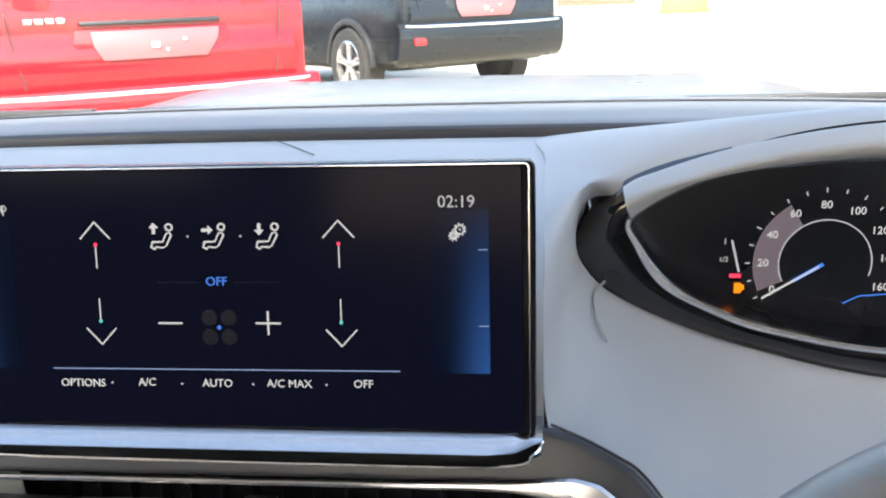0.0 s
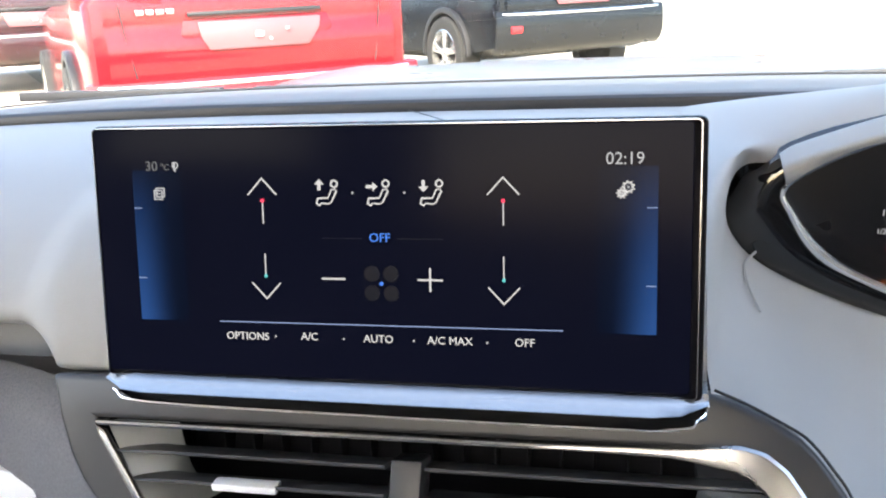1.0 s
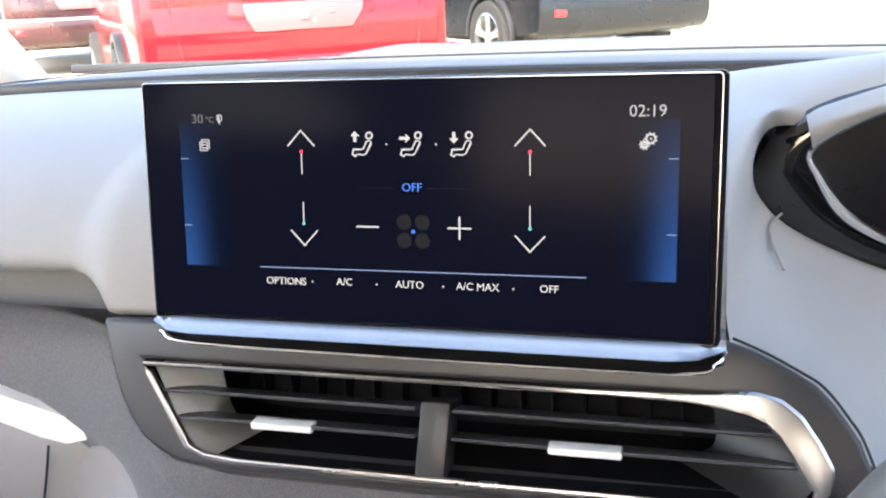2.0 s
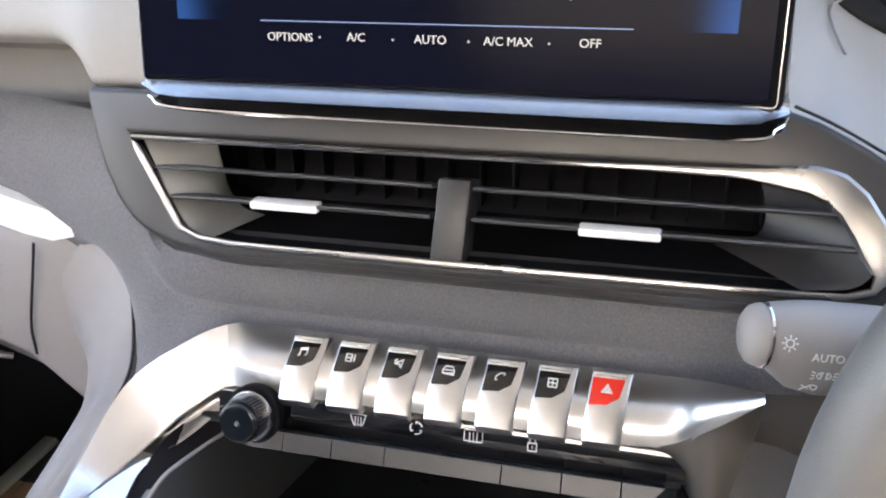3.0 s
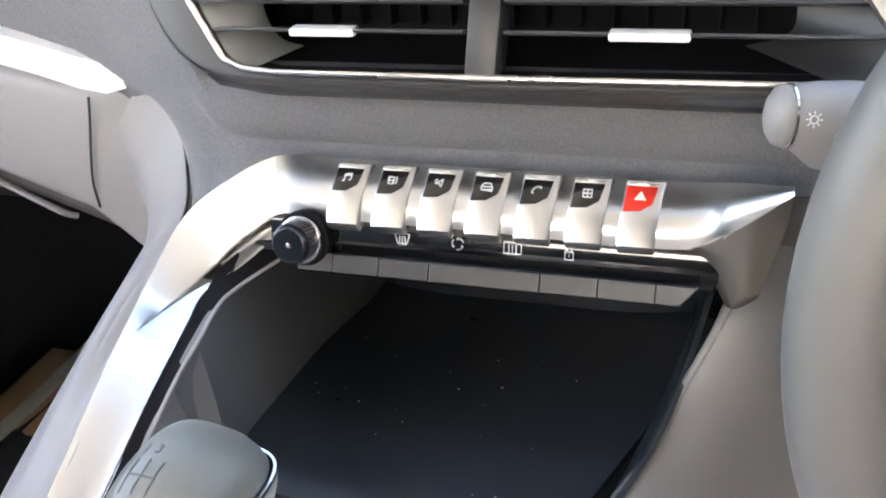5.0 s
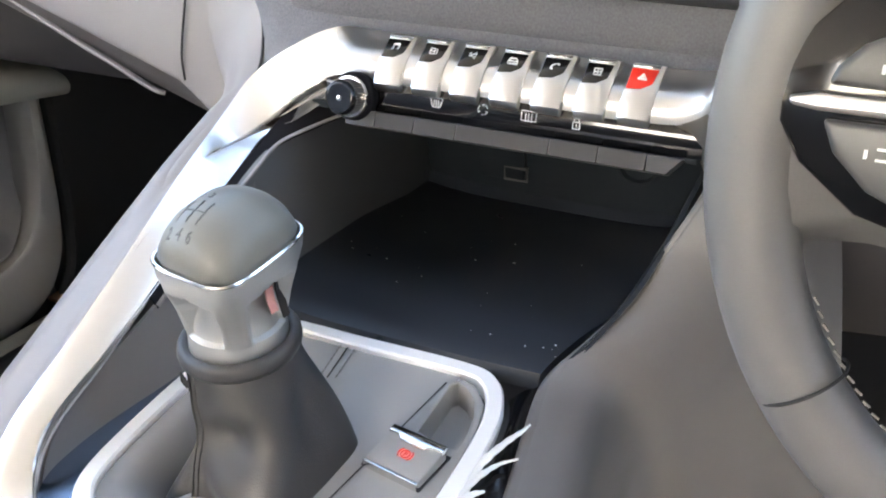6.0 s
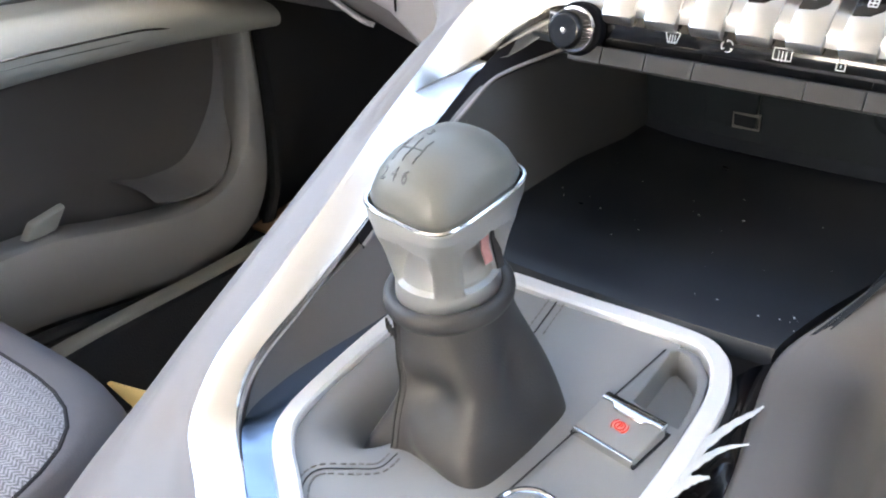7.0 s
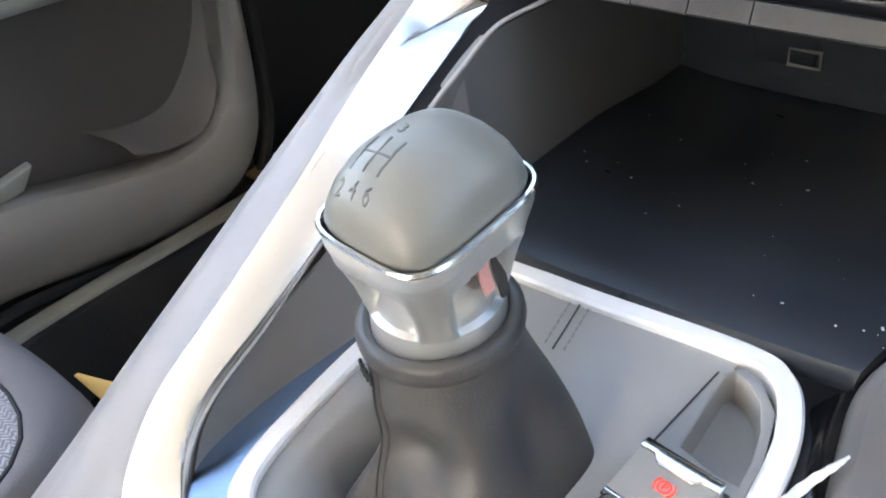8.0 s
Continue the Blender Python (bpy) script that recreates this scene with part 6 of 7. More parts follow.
    def pol(r, a):
        return (r * math.cos(radians(a)), r * math.sin(radians(a)))
    part("dial_ring", stroke([pol(0.0275, 205 - 6 * i) for i in range(38)], 0.0008, M, 0.0003), M_LITDIM, cl, "thin pale scale ring", 0)
    glowm, nt, b = node_mat("dial_glow")
    b.inputs["Base Color"].default_value = (0.01, 0.01, 0.012, 1)
    b.inputs["Emission Color"].default_value = (0.35, 0.28, 0.34, 1)
    b.inputs["Emission Strength"].default_value = 0.045
    band = [pol(0.0275, 205 - 6 * i) for i in range(15)] + [pol(0.043, 205 - 6 * (14 - i)) for i in range(15)]
    part("dial_band", stroke_fill(band, M, 0.0001), glowm, cl, "faintly lit band", 0)
    for i, v in enumerate(range(0, 180, 20)):
        a = 209 - 29.2 * i
        x, y = pol(0.0368 if v else 0.0350, a)
        part("numeral", letters(str(v), 0.0068, M @ Matrix.Translation((x, y, 0.0003))), M_LIT, cl, "", 0)
    for i in range(17):
        a = 209 - 14.6 * i
        part("tick", stroke([pol(0.0445, a), pol(0.047 if i % 2 else 0.0475, a)], 0.0008, M, 0.0003), M_LITDIM, cl, "", 0)
    part("needle", join(stroke([pol(0.004, 212), pol(0.043, 212)], 0.0011, M, 0.0005)), M_LIT, cl, "lit white needle", 0)
    part("needle_glow", stroke([pol(0.001, 212), pol(0.022, 212)], 0.0022, M, 0.0004), M_LITBLUE, cl, "blue needle root", 0)
    part("caption", letters("mph", 0.004, M @ Matrix.Translation((0.0, -0.008, 0))), M_FANGREY, cl, "", 0)
    part("line", stroke([(0.012, -0.026), (0.022, -0.021), (0.05, -0.019)], 0.0007, M, 0.0003), M_LITBLUE, cl, "", 0)
    F = basis((0.250, gy, 1.026), (1, 0, 0), (0.0, 0, 1))
    part("fuel_bar", stroke([(0.0015, 0.0145), (0.0065, -0.006)], 0.0014, F, 0.0003), M_LITDIM, cl, "pale fuel bar", 0)
    part("fuel_bar", stroke([(0.0008, -0.0085), (0.0078, -0.0085)], 0.0026, F, 0.0003), M_LITRED, cl, "red low-fuel bar", 0)
    part("caption", letters("1", 0.0055, F @ Matrix.Translation((-0.0025, 0.0135, 0))), M_LITDIM, cl, "", 0)
    part("caption", letters("1/2", 0.0045, F @ Matrix.Translation((-0.003, 0.002, 0))), M_LITDIM, cl, "", 0)
    pump = [(0.004, -0.0198), (0.0082, -0.0198), (0.0082, -0.0185), (0.0100, -0.0175), (0.0100, -0.0145), (0.0082, -0.0140), (0.0082, -0.0132), (0.004, -0.0132)]
    part("fuel_sign", stroke_fill(pump, F, 0.0003), M_LITORANGE, cl, "orange low-fuel sign", 0)
    B = basis((0.181, 0.5238, 1.045), (1, 0, 0), (0, 0, 1))
    part("pod_sign", join(stroke([(-0.006, 0.006), (-0.001, 0.0075)], 0.0008, B, 0.0012), *[stroke([(-0.0022 * math.cos(a), -0.003 - 0.0022 * math.sin(a)), (0.0022 * math.cos(a), -0.003 + 0.0022 * math.sin(a))], 0.0006, B, 0.0012) for a in (0, 1.05, 2.1)]), M_WHITEPAINT, cl, "small white signs", 0)


build_cluster()


# ---- steering wheel ----
def build_wheel():
    C = Vector((0.312, 0.194, 0.92))
    t = radians(12.6)
    m = basis(C, (1, 0, 0), (0, math.sin(t), math.cos(t)))
    wh = thing("steering_wheel", C, "small dark leather steering wheel with satin spoke trims", "steering wheel")

    def at(u, v, w=0.0):
        return m @ Vector((u, v, w))
    n3 = m.to_3x3() @ Vector((0, 0, 1))
    rho = 0.1635
    path = []
    for i in range(96):
        a = 2 * math.pi * i / 96
        k = 1 - 0.05 * max(0, -math.sin(a)) ** 4 - 0.03 * max(0, math.sin(a)) ** 4
        path.append(at(rho * math.cos(a), rho * k * math.sin(a)))
    sc = []
    for i in range(96):
        a = math.degrees(2 * math.pi * i / 96)
        d = min(abs(a - 172), abs(a - 8), abs(a - 368))
        sc.append(1.0 + 0.10 * (1 - smooth01(0, 40, d)))
    part("rim", sweep(path, ring_section(0.0158, 0.0168, 20, 2.2), up=n3, closed=True, scales=sc), M_WHEEL, wh, "grip of grey leather")
    # leather web of the side spokes, with a hollow for the trim
    for s in (-1, 1):
        rows = []
        for u, v0, v1, w in ((0.160, -0.056, 0.072, 0.011), (0.149, -0.048, 0.066, 0.010), (0.139, -0.040, 0.060, 0.006), (0.12, -0.039, 0.055, 0.003), (0.09, -0.042, 0.054, 0.0), (0.055, -0.05, 0.05, -0.002)):
            c = []
            for k in range(9):
                q = k / 8
                c.append(at(s * u, v0 + (v1 - v0) * q, w + 0.003 * math.sin(math.pi * q) - 0.012 * (q in (0, 1))))
            rows.append(c)
        part("spoke", sheet(rows, 0.012, -n3), M_WHEEL, wh, "leather spoke")
        ins = [(0.1580, 0.012), (0.1572, 0.021), (0.151, 0.035), (0.142, 0.0455), (0.128, 0.054), (0.06, 0.057), (0.06, -0.027), (0.112, -0.028), (0.128, -0.024), (0.148, -0.009), (0.1565, 0.004)]
        part("spoke_insert", prism([(s * u, v) for u, v in (ins if s > 0 else ins[::-1])], 0.012, at(0, 0, 0.0172), m.to_3x3() @ Vector((1, 0, 0)), m.to_3x3() @ Vector((0, 1, 0)), 0.0015), M_PIANO, wh, "gloss black spoke insert")
        blade = [(0.1545, 0.0125), (0.145, 0.0150), (0.06, 0.0145), (0.06, 0.0090), (0.145, 0.0090), (0.1535, 0.0100)]
        part("blade", prism([(s * u, v) for u, v in (blade if s > 0 else blade[::-1])], 0.006, at(0, 0, 0.0220), m.to_3x3() @ Vector((1, 0, 0)), m.to_3x3() @ Vector((0, 1, 0)), 0.0012), M_SILVER, wh, "satin silver blade")
        blade2 = [(0.138, 0.049), (0.06, 0.054), (0.06, 0.049), (0.132, 0.045)]
        part("blade", prism([(s * u, v) for u, v in (blade2 if s > 0 else blade2[::-1])], 0.005, at(0, 0, 0.0210), m.to_3x3() @ Vector((1, 0, 0)), m.to_3x3() @ Vector((0, 1, 0)), 0.001), M_SILVER, wh, "satin silver blade")
        for v0, v1 in ((0.0175, 0.041), (-0.020, 0.0065)):
            key = [(0.1435, 0.0175), (0.1415, 0.0235), (0.135, 0.031), (0.124, 0.0365), (0.07, 0.0405), (0.07, 0.0170)] if v0 > 0 else [(0.1430, 0.0065), (0.07, 0.0070), (0.07, -0.0205), (0.112, -0.0205), (0.126, -0.0150), (0.138, -0.0040)]
            kp = part("key_pad", prism([(s * u, v) for u, v in (key if s > 0 else key[::-1])], 0.006, at(0, 0, 0.0220), m.to_3x3() @ Vector((1, 0, 0)), m.to_3x3() @ Vector((0, 1, 0)), 0.002, 3), M_PAD, wh, "grey button pad")
            K = m @ Matrix.Translation((s * 0.1235, 0.0240 if v0 > 0 else -0.0025, 0.0222))
            part("sign", join(stroke([(-0.005, -0.0015), (-0.005, 0.0015)], 0.0012, K, 0.0003), stroke([(-0.002, 0.002), (0.003, 0.002)], 0.0009, K, 0.0003), stroke([(-0.002, -0.0015), (0.003, -0.0015)], 0.0009, K, 0.0003)), M_WHITEPAINT, kp, "pale signs", 0)
        # stitches along the lower opening
        st = []
        for i in range(26):
            a0 = radians((205 if s < 0 else 335) + (1 if s < 0 else -1) * 2.1 * i)
            r = rho - 0.0168
            b = block(-0.0016, 0.0016, -0.0004, 0.0004, -0.0005, 0.0005, 0)
            b.transform(m @ Matrix.Translation((r * math.cos(a0), r * math.sin(a0) * 0.97, 0.002)) @ Matrix.Rotation(a0 + math.pi / 2 + 0.25, 4, "Z"))
            st.append(b)
        part("stitching", join(*st), M_STITCH, wh, "pale stitching", 0)
        a0 = radians(215 if s < 0 else 325)
        seam = [at(rho * 0.985 * math.cos(a0) + 0.0172 * math.cos(q) * math.cos(a0), rho * 0.985 * math.sin(a0) + 0.0172 * math.cos(q) * math.sin(a0), 0.0182 * math.sin(q)) for q in [radians(-30 + 240 * i / 20) for i in range(21)]]
        part("grip_seam", sweep(seam, ring_section(0.0007, 0.0007, 6)), M_DARKTHREAD, wh, "dark seam across the grip")
    hub = []
    for r, w in ((0.068, -0.03), (0.072, -0.006), (0.070, 0.008), (0.060, 0.016), (0.035, 0.021), (0.002, 0.022)):
        hub.append([at(r * math.cos(2 * math.pi * i / 40), 0.005 + r * 0.92 * math.sin(2 * math.pi * i / 40), w) for i in range(40)])
    bm = bmesh.new()
    vs = skin(bm, hub, closed_u=True)
    bm.faces.new(vs[-1])
    part("hub", bm, M_DASHLOW, wh, "grey hub cover", 60)
    part("lower_spoke", sheet([[at(u, v, 0.0 - 0.006 * (abs(u) / 0.03) ** 2) for u in (-0.03, -0.02, 0, 0.02, 0.03)] for v in (-0.045, -0.09, -0.13, -0.15)], 0.01, -n3), M_PIANO, wh, "black lower spoke")
    part("column", sweep([at(0, 0, -0.01), at(0, 0, -0.08), at(0, -0.01, -0.2)], ring_section(0.05, 0.045, 24, 2.5), up=(0, 0, 1)), M_DARK, wh, "dark column shroud")


build_wheel()


def build_stalk():
    st = thing("indicator_stalk", (0.15, 0.30, 0.92), "grey light switch stalk with white signs", "stalk")
    a, b = Vector((0.1285, 0.300, 0.9390)), Vector((0.30, 0.345, 0.920))
    ax = (b - a).normalized()
    part("cap", lathe([(0.0116, 0.0024), (0.0115, 0.0008), (0.0106, -0.0014), (0.0082, -0.0032), (0.0045, -0.0045), (0.0005, -0.0050)], 32, a, ax), M_GLOVE, st, "domed grey end cap")
    part("cap_ring", lathe([(0.0115, 0.0025), (0.0122, 0.0028), (0.0122, 0.0037), (0.0114, 0.0039)], 32, a, ax), M_CHROME, st, "thin bright ring")
    prof = [(0.0114, 0.0040), (0.0122, 0.0055), (0.0134, 0.014), (0.0140, 0.024), (0.0138, 0.042), (0.0130, 0.06), (0.0115, 0.09), (0.010, 0.16)]
    outw = (Vector((0, -1, 0)) * 0.97 + Vector((0, 0, 0.22))).normalized()
    outw = (outw - ax * outw.dot(ax)).normalized()
    upv = outw.cross(ax).normalized()
    if upv.z < 0:
        upv = -upv
    # the body is deeper below than above
    bm = lathe(prof, 32, a, ax)
    for v in bm.verts:
        low = (v.co - a).dot(upv)
        if low < 0:
            v.co += upv * (low * 0.5 * smooth01(0.004, 0.018, (v.co - a).dot(ax)))
    bod = part("body", bm, M_GLOVE, st, "grey stalk")

    def at(along, degrees, r):
        """The plane of a sign printed round the stalk."""
        c, n = math.cos(radians(degrees)), math.sin(radians(degrees))
        k = 1.5 if n > 0 else 1.0
        face = (outw * c * k - upv * n).normalized()
        return basis(a + ax * along + (outw * c - upv * n * k) * r, ax, ax.cross(face) if ax.cross(face).dot(upv) > 0 else face.cross(ax))
    S = at(0.0085, -6, 0.0130)
    part("sign", join(stroke([(0.0015 * math.cos(i * 0.785), 0.0015 * math.sin(i * 0.785)) for i in range(8)], 0.00045, S, 0.0004, True), *[stroke([(0.0021 * math.cos(i * 0.785), 0.0021 * math.sin(i * 0.785)), (0.0030 * math.cos(i * 0.785), 0.0030 * math.sin(i * 0.785))], 0.00045, S, 0.0004) for i in range(8)]), M_WHITEPAINT, bod, "white sign", 0)
    part("caption", letters("AUTO", 0.0042, at(0.0225, 8, 0.0142)), M_WHITEPAINT, bod, "white word", 0)
    S = at(0.0225, 27, 0.0142)
    lamps = [stroke([(k * 0.0009 + k * 0.0016 * math.cos(i * 0.5), 0.0015 * math.sin(i * 0.5)) for i in range(-3, 4)], 0.0004, S, 0.0004, True) for k in (-1, 1)]
    rays = [stroke([(k * 0.0033, 0.0011 * j), (k * 0.0046, 0.0016 * j)], 0.0004, S, 0.0004) for k in (-1, 1) for j in (-1, 0, 1)]
    part("sign", join(*lamps, *rays), M_WHITEPAINT, bod, "white side light sign", 0)
    S = at(0.0190, 46, 0.0141)
    part("sign", join(stroke([(-0.0030, -0.0016), (0.0004, 0.0016)], 0.0004, S, 0.0004), stroke([(-0.0030, 0.0012), (0.0002, -0.0010)], 0.0004, S, 0.0004), stroke([(0.0012 + 0.0018 * math.cos(i * 0.6), 0.0016 * math.sin(i * 0.6)) for i in range(-2, 5)], 0.0004, S, 0.0004, True)), M_WHITEPAINT, bod, "white sign", 0)


build_stalk()


# ---- passenger side ----
def build_glovebox():
    gb = thing("glovebox", (-0.48, 0.44, 0.75), "grey glovebox with a satin silver trim strip above", "glovebox")
    xs = [-0.74, -0.6, -0.45, -0.40, -0.34, -0.315, -0.30, -0.285, -0.275, -0.262, -0.252]

    def low(x):
        """Height of the lid's lower edge."""
        return 0.797 + 0.342 * max(0.0, -0.3125 - x) - 0.9 * max(0.0, x + 0.3125)

    def shape(front):
        rows = []
        for y, z, dz in front:
            row = []
            for x in xs:
                k = smooth01(-0.275, -0.226, x)
                top = 0.890 + 0.2 * max(0.0, -0.30 - x)
                row.append((x, y + 0.025 * k * k, low(x) + (top - low(x)) * z + dz - 0.014 * k * k * (1 if z > 0.8 else 0)))
            rows.append(row)
        return [list(r) for r in zip(*[curve_pts(c, 4) for c in zip(*rows)])]
    part("lid", sheet(shape(((0.440, 1.0, 0.002), (0.428, 1.0, -0.004), (0.424, 0.75, 0), (0.424, 0.35, 0), (0.426, 0.12, 0), (0.430, 0.0, 0.0), (0.438, 0.0, -0.003), (0.450, 0.0, 0.0))), 0.005, (0, 1, 0)), M_GLOVE, gb, "smooth grey lid")
    # the darker plastic here paints the shade below the lid
    part("underside", sheet(shape(((0.444, 0, -0.002), (0.450, 0, -0.016), (0.462, 0, -0.034), (0.480, 0, -0.050), (0.56, 0, -0.056))), 0.004, (0, 1, 0)), M_KNEE, gb, "rounded underside, darkened for the shade below the lid")
    part("lid_seam", sweep(curve_pts([(-0.284, 0.4215, 0.884), (-0.289, 0.4215, 0.865), (-0.300, 0.4215, 0.825), (-0.305, 0.426, 0.800)], 6), ring_section(0.0009, 0.0009, 6)), M_DARK, gb, "thin dark seam")
    strip = []
    for x, zt, zb in ((-0.74, 1.000, 0.975), (-0.6, 0.985, 0.955), (-0.45, 0.951, 0.927), (-0.32, 0.919, 0.897), (-0.29, 0.9115, 0.8885), (-0.27, 0.9065, 0.8855), (-0.255, 0.9025, 0.8895), (-0.243, 0.8995, 0.8980)):
        strip.append([(x, 0.430, zb), (x, 0.4225, zb + 0.0008), (x, 0.4215, (zt + zb) / 2), (x, 0.4235, zt - 0.0008), (x, 0.430, zt)])
    part("trim_strip", sheet(strip, 0.006, (0, 1, 0)), M_SATIN, gb, "satin silver trim strip")
    part("handle_lip", sweep(curve_pts([(-0.54, 0.462, 0.846), (-0.4478, 0.459, 0.8067), (-0.4092, 0.459, 0.7902), (-0.3717, 0.459, 0.7733), (-0.362, 0.464, 0.768)], 6), ring_section(0.003, 0.0025, 8)), M_DASHLOW, gb, "handle lip")
    part("box", block(-0.74, -0.235, 0.50, 1.0, 0.755, 0.86, 0.01), M_DARK, gb, "dark box body")
    return gb


build_glovebox()


def build_door():
    d = thing("door_1", (-0.72, 0.1, 0.42), "dark grey passenger door card with an armrest and pocket", "car door", "", "structure")
    lip = curve_pts([(-0.40, 0.575), (-0.1, 0.568), (0.10, 0.562), (0.278, 0.545), (0.38, 0.512), (0.465, 0.488), (0.525, 0.492), (0.560, 0.520), (0.580, 0.57), (0.590, 0.624), (0.597, 0.70)], 6)
    lip = [(p.x, p.y) for p in (Vector((a[0], a[1], 0)) for a in lip)]
    base = curve_pts([(-0.40, 0.44, 0), (-0.1, 0.445, 0), (0.10, 0.452, 0), (0.24, 0.446, 0), (0.36, 0.415, 0), (0.47, 0.388, 0), (0.555, 0.398, 0), (0.596, 0.44, 0), (0.611, 0.50, 0), (0.618, 0.58, 0), (0.623, 0.70, 0)], 6)
    rows = []
    for k, x in ((0.0, -0.728), (0.0, -0.705), (0.02, -0.694), (0.08, -0.690), (0.4, -0.688), (0.8, -0.696), (1.0, -0.715)):
        rows.append([(x, a[0] + (b.x - a[0]) * k, a[1] + (b.y - a[1]) * k) for a, b in zip(lip, base)])
    part("pocket_front", sheet(rows, 0.004, (-1, 0, 0)), M_DOOR, d, "rounded pocket front")
    part("card", block(-0.78, -0.742, -0.42, 0.612, 0.28, 0.97, 0.01), M_FLANK, d, "dark door card")
    part("front_post", block(-0.80, -0.745, 0.60, 1.12, 0.28, 1.04, 0.01), M_DARK, d, "dark side of the footwell")
    shelf = [[(-0.742, 0.405, 0.548), (-0.742, 0.45, 0.530), (-0.742, 0.51, 0.528), (-0.742, 0.560, 0.570), (-0.742, 0.585, 0.62), (-0.742, 0.592, 0.66)],
             [(-0.722, 0.425, 0.530), (-0.718, 0.465, 0.512), (-0.716, 0.525, 0.508), (-0.730, 0.572, 0.556), (-0.739, 0.592, 0.62), (-0.741, 0.598, 0.66)],
             [(-0.712, 0.435, 0.512), (-0.706, 0.472, 0.500), (-0.704, 0.530, 0.500), (-0.720, 0.578, 0.550), (-0.736, 0.597, 0.62), (-0.740, 0.602, 0.66)]]
    part("pocket_shelf", sheet(loft(shelf, 5, 3), 0.003, (0, 0.5, -1)), M_DASHLOW, d, "curved end of the pocket")
    finish("pocket_tray", prism([(-0.028, 0.0), (0.012, 0.0), (0.028, 0.024), (-0.014, 0.020)], 0.012, (-0.712, 0.300, 0.540), (0, 1, 0), (0.25, 0, 1), 0.003, 2), M_ARMREST, None, "small pale plastic box in the door pocket", 40, "plastic box")
    arm = []
    for x, dz in ((-0.742, 0.062), (-0.700, 0.060), (-0.668, 0.050), (-0.655, 0.030), (-0.660, 0.006), (-0.685, -0.004), (-0.742, 0.0)):
        arm.append([(x, y, z + dz * s) for y, z, s in ((-0.42, 0.735, 1), (-0.1, 0.735, 1), (0.2, 0.728, 0.95), (0.42, 0.706, 0.85), (0.55, 0.684, 0.7), (0.63, 0.668, 0.55))])
    part("armrest", sheet(loft(arm, 5, 4), 0.003, (-1, 0, 0)), M_ARMREST, d, "armrest ledge, lightened for the window light on it")
    for line in (((-0.6545, -0.1, 0.760), (-0.6545, 0.2, 0.757), (-0.6545, 0.409, 0.7331), (-0.6560, 0.475, 0.7186), (-0.6600, 0.550, 0.7025)), ((-0.6560, -0.1, 0.750), (-0.6560, 0.2, 0.748), (-0.6560, 0.406, 0.7248), (-0.6575, 0.458, 0.7132), (-0.6610, 0.520, 0.7010))):
        part("trim_line", sweep(curve_pts(line, 6), ring_section(0.0013, 0.0013, 6)), M_CHROME, d, "thin bright line")
    part("pull", sweep(curve_pts([(-0.71, -0.2, 0.80), (-0.70, 0.15, 0.80), (-0.70, 0.36, 0.786), (-0.705, 0.43, 0.772), (-0.718, 0.45, 0.762)], 6), ring_section(0.006, 0.004, 10)), M_CHROME, d, "bright pull handle")
    part("seal", sweep([Vector((-0.706, b.x + 0.012, b.y - 0.012)) for b in base], ring_section(0.008, 0.008, 8), up=(1, 0, 0)), M_TYRE, d, "black rubber seal")
    sill = thing("sill_plate", (-0.66, 0.2, 0.40), "pale grey plastic door sill", "door sill")
    run = ((-0.5, 0.43), (0, 0.43), (0.24, 0.43), (0.45, 0.415), (0.6, 0.41), (0.8, 0.41))

    def along(dx, dz):
        return [(dx + 0.02 * smooth01(0.3, 0.6, y), y, z + dz) for y, z in run]
    part("plate", sheet(loft([along(-0.700, -0.010), along(-0.692, 0.0), along(-0.676, 0.0), along(-0.672, -0.004)], 4, 3), 0.004, (0, 0, -1)), M_SILL, sill, "pale sill plate")
    part("side", sheet(loft([along(-0.673, -0.006), along(-0.655, -0.012), along(-0.640, -0.09)], 4, 3), 0.004, (-1, 0, -0.3)), M_CARPET, sill, "dark carpeted side")
    finish("card_sheet", prism([(-0.715, 0.57), (-0.60, 0.57), (-0.60, 0.72), (-0.715, 0.72)], 0.006, (0, 0, 0.405), (1, 0, 0), (0, 1, 0), 0.001), M_CARD, None, "brown card lying in the passenger footwell", 30, "card")


build_door()


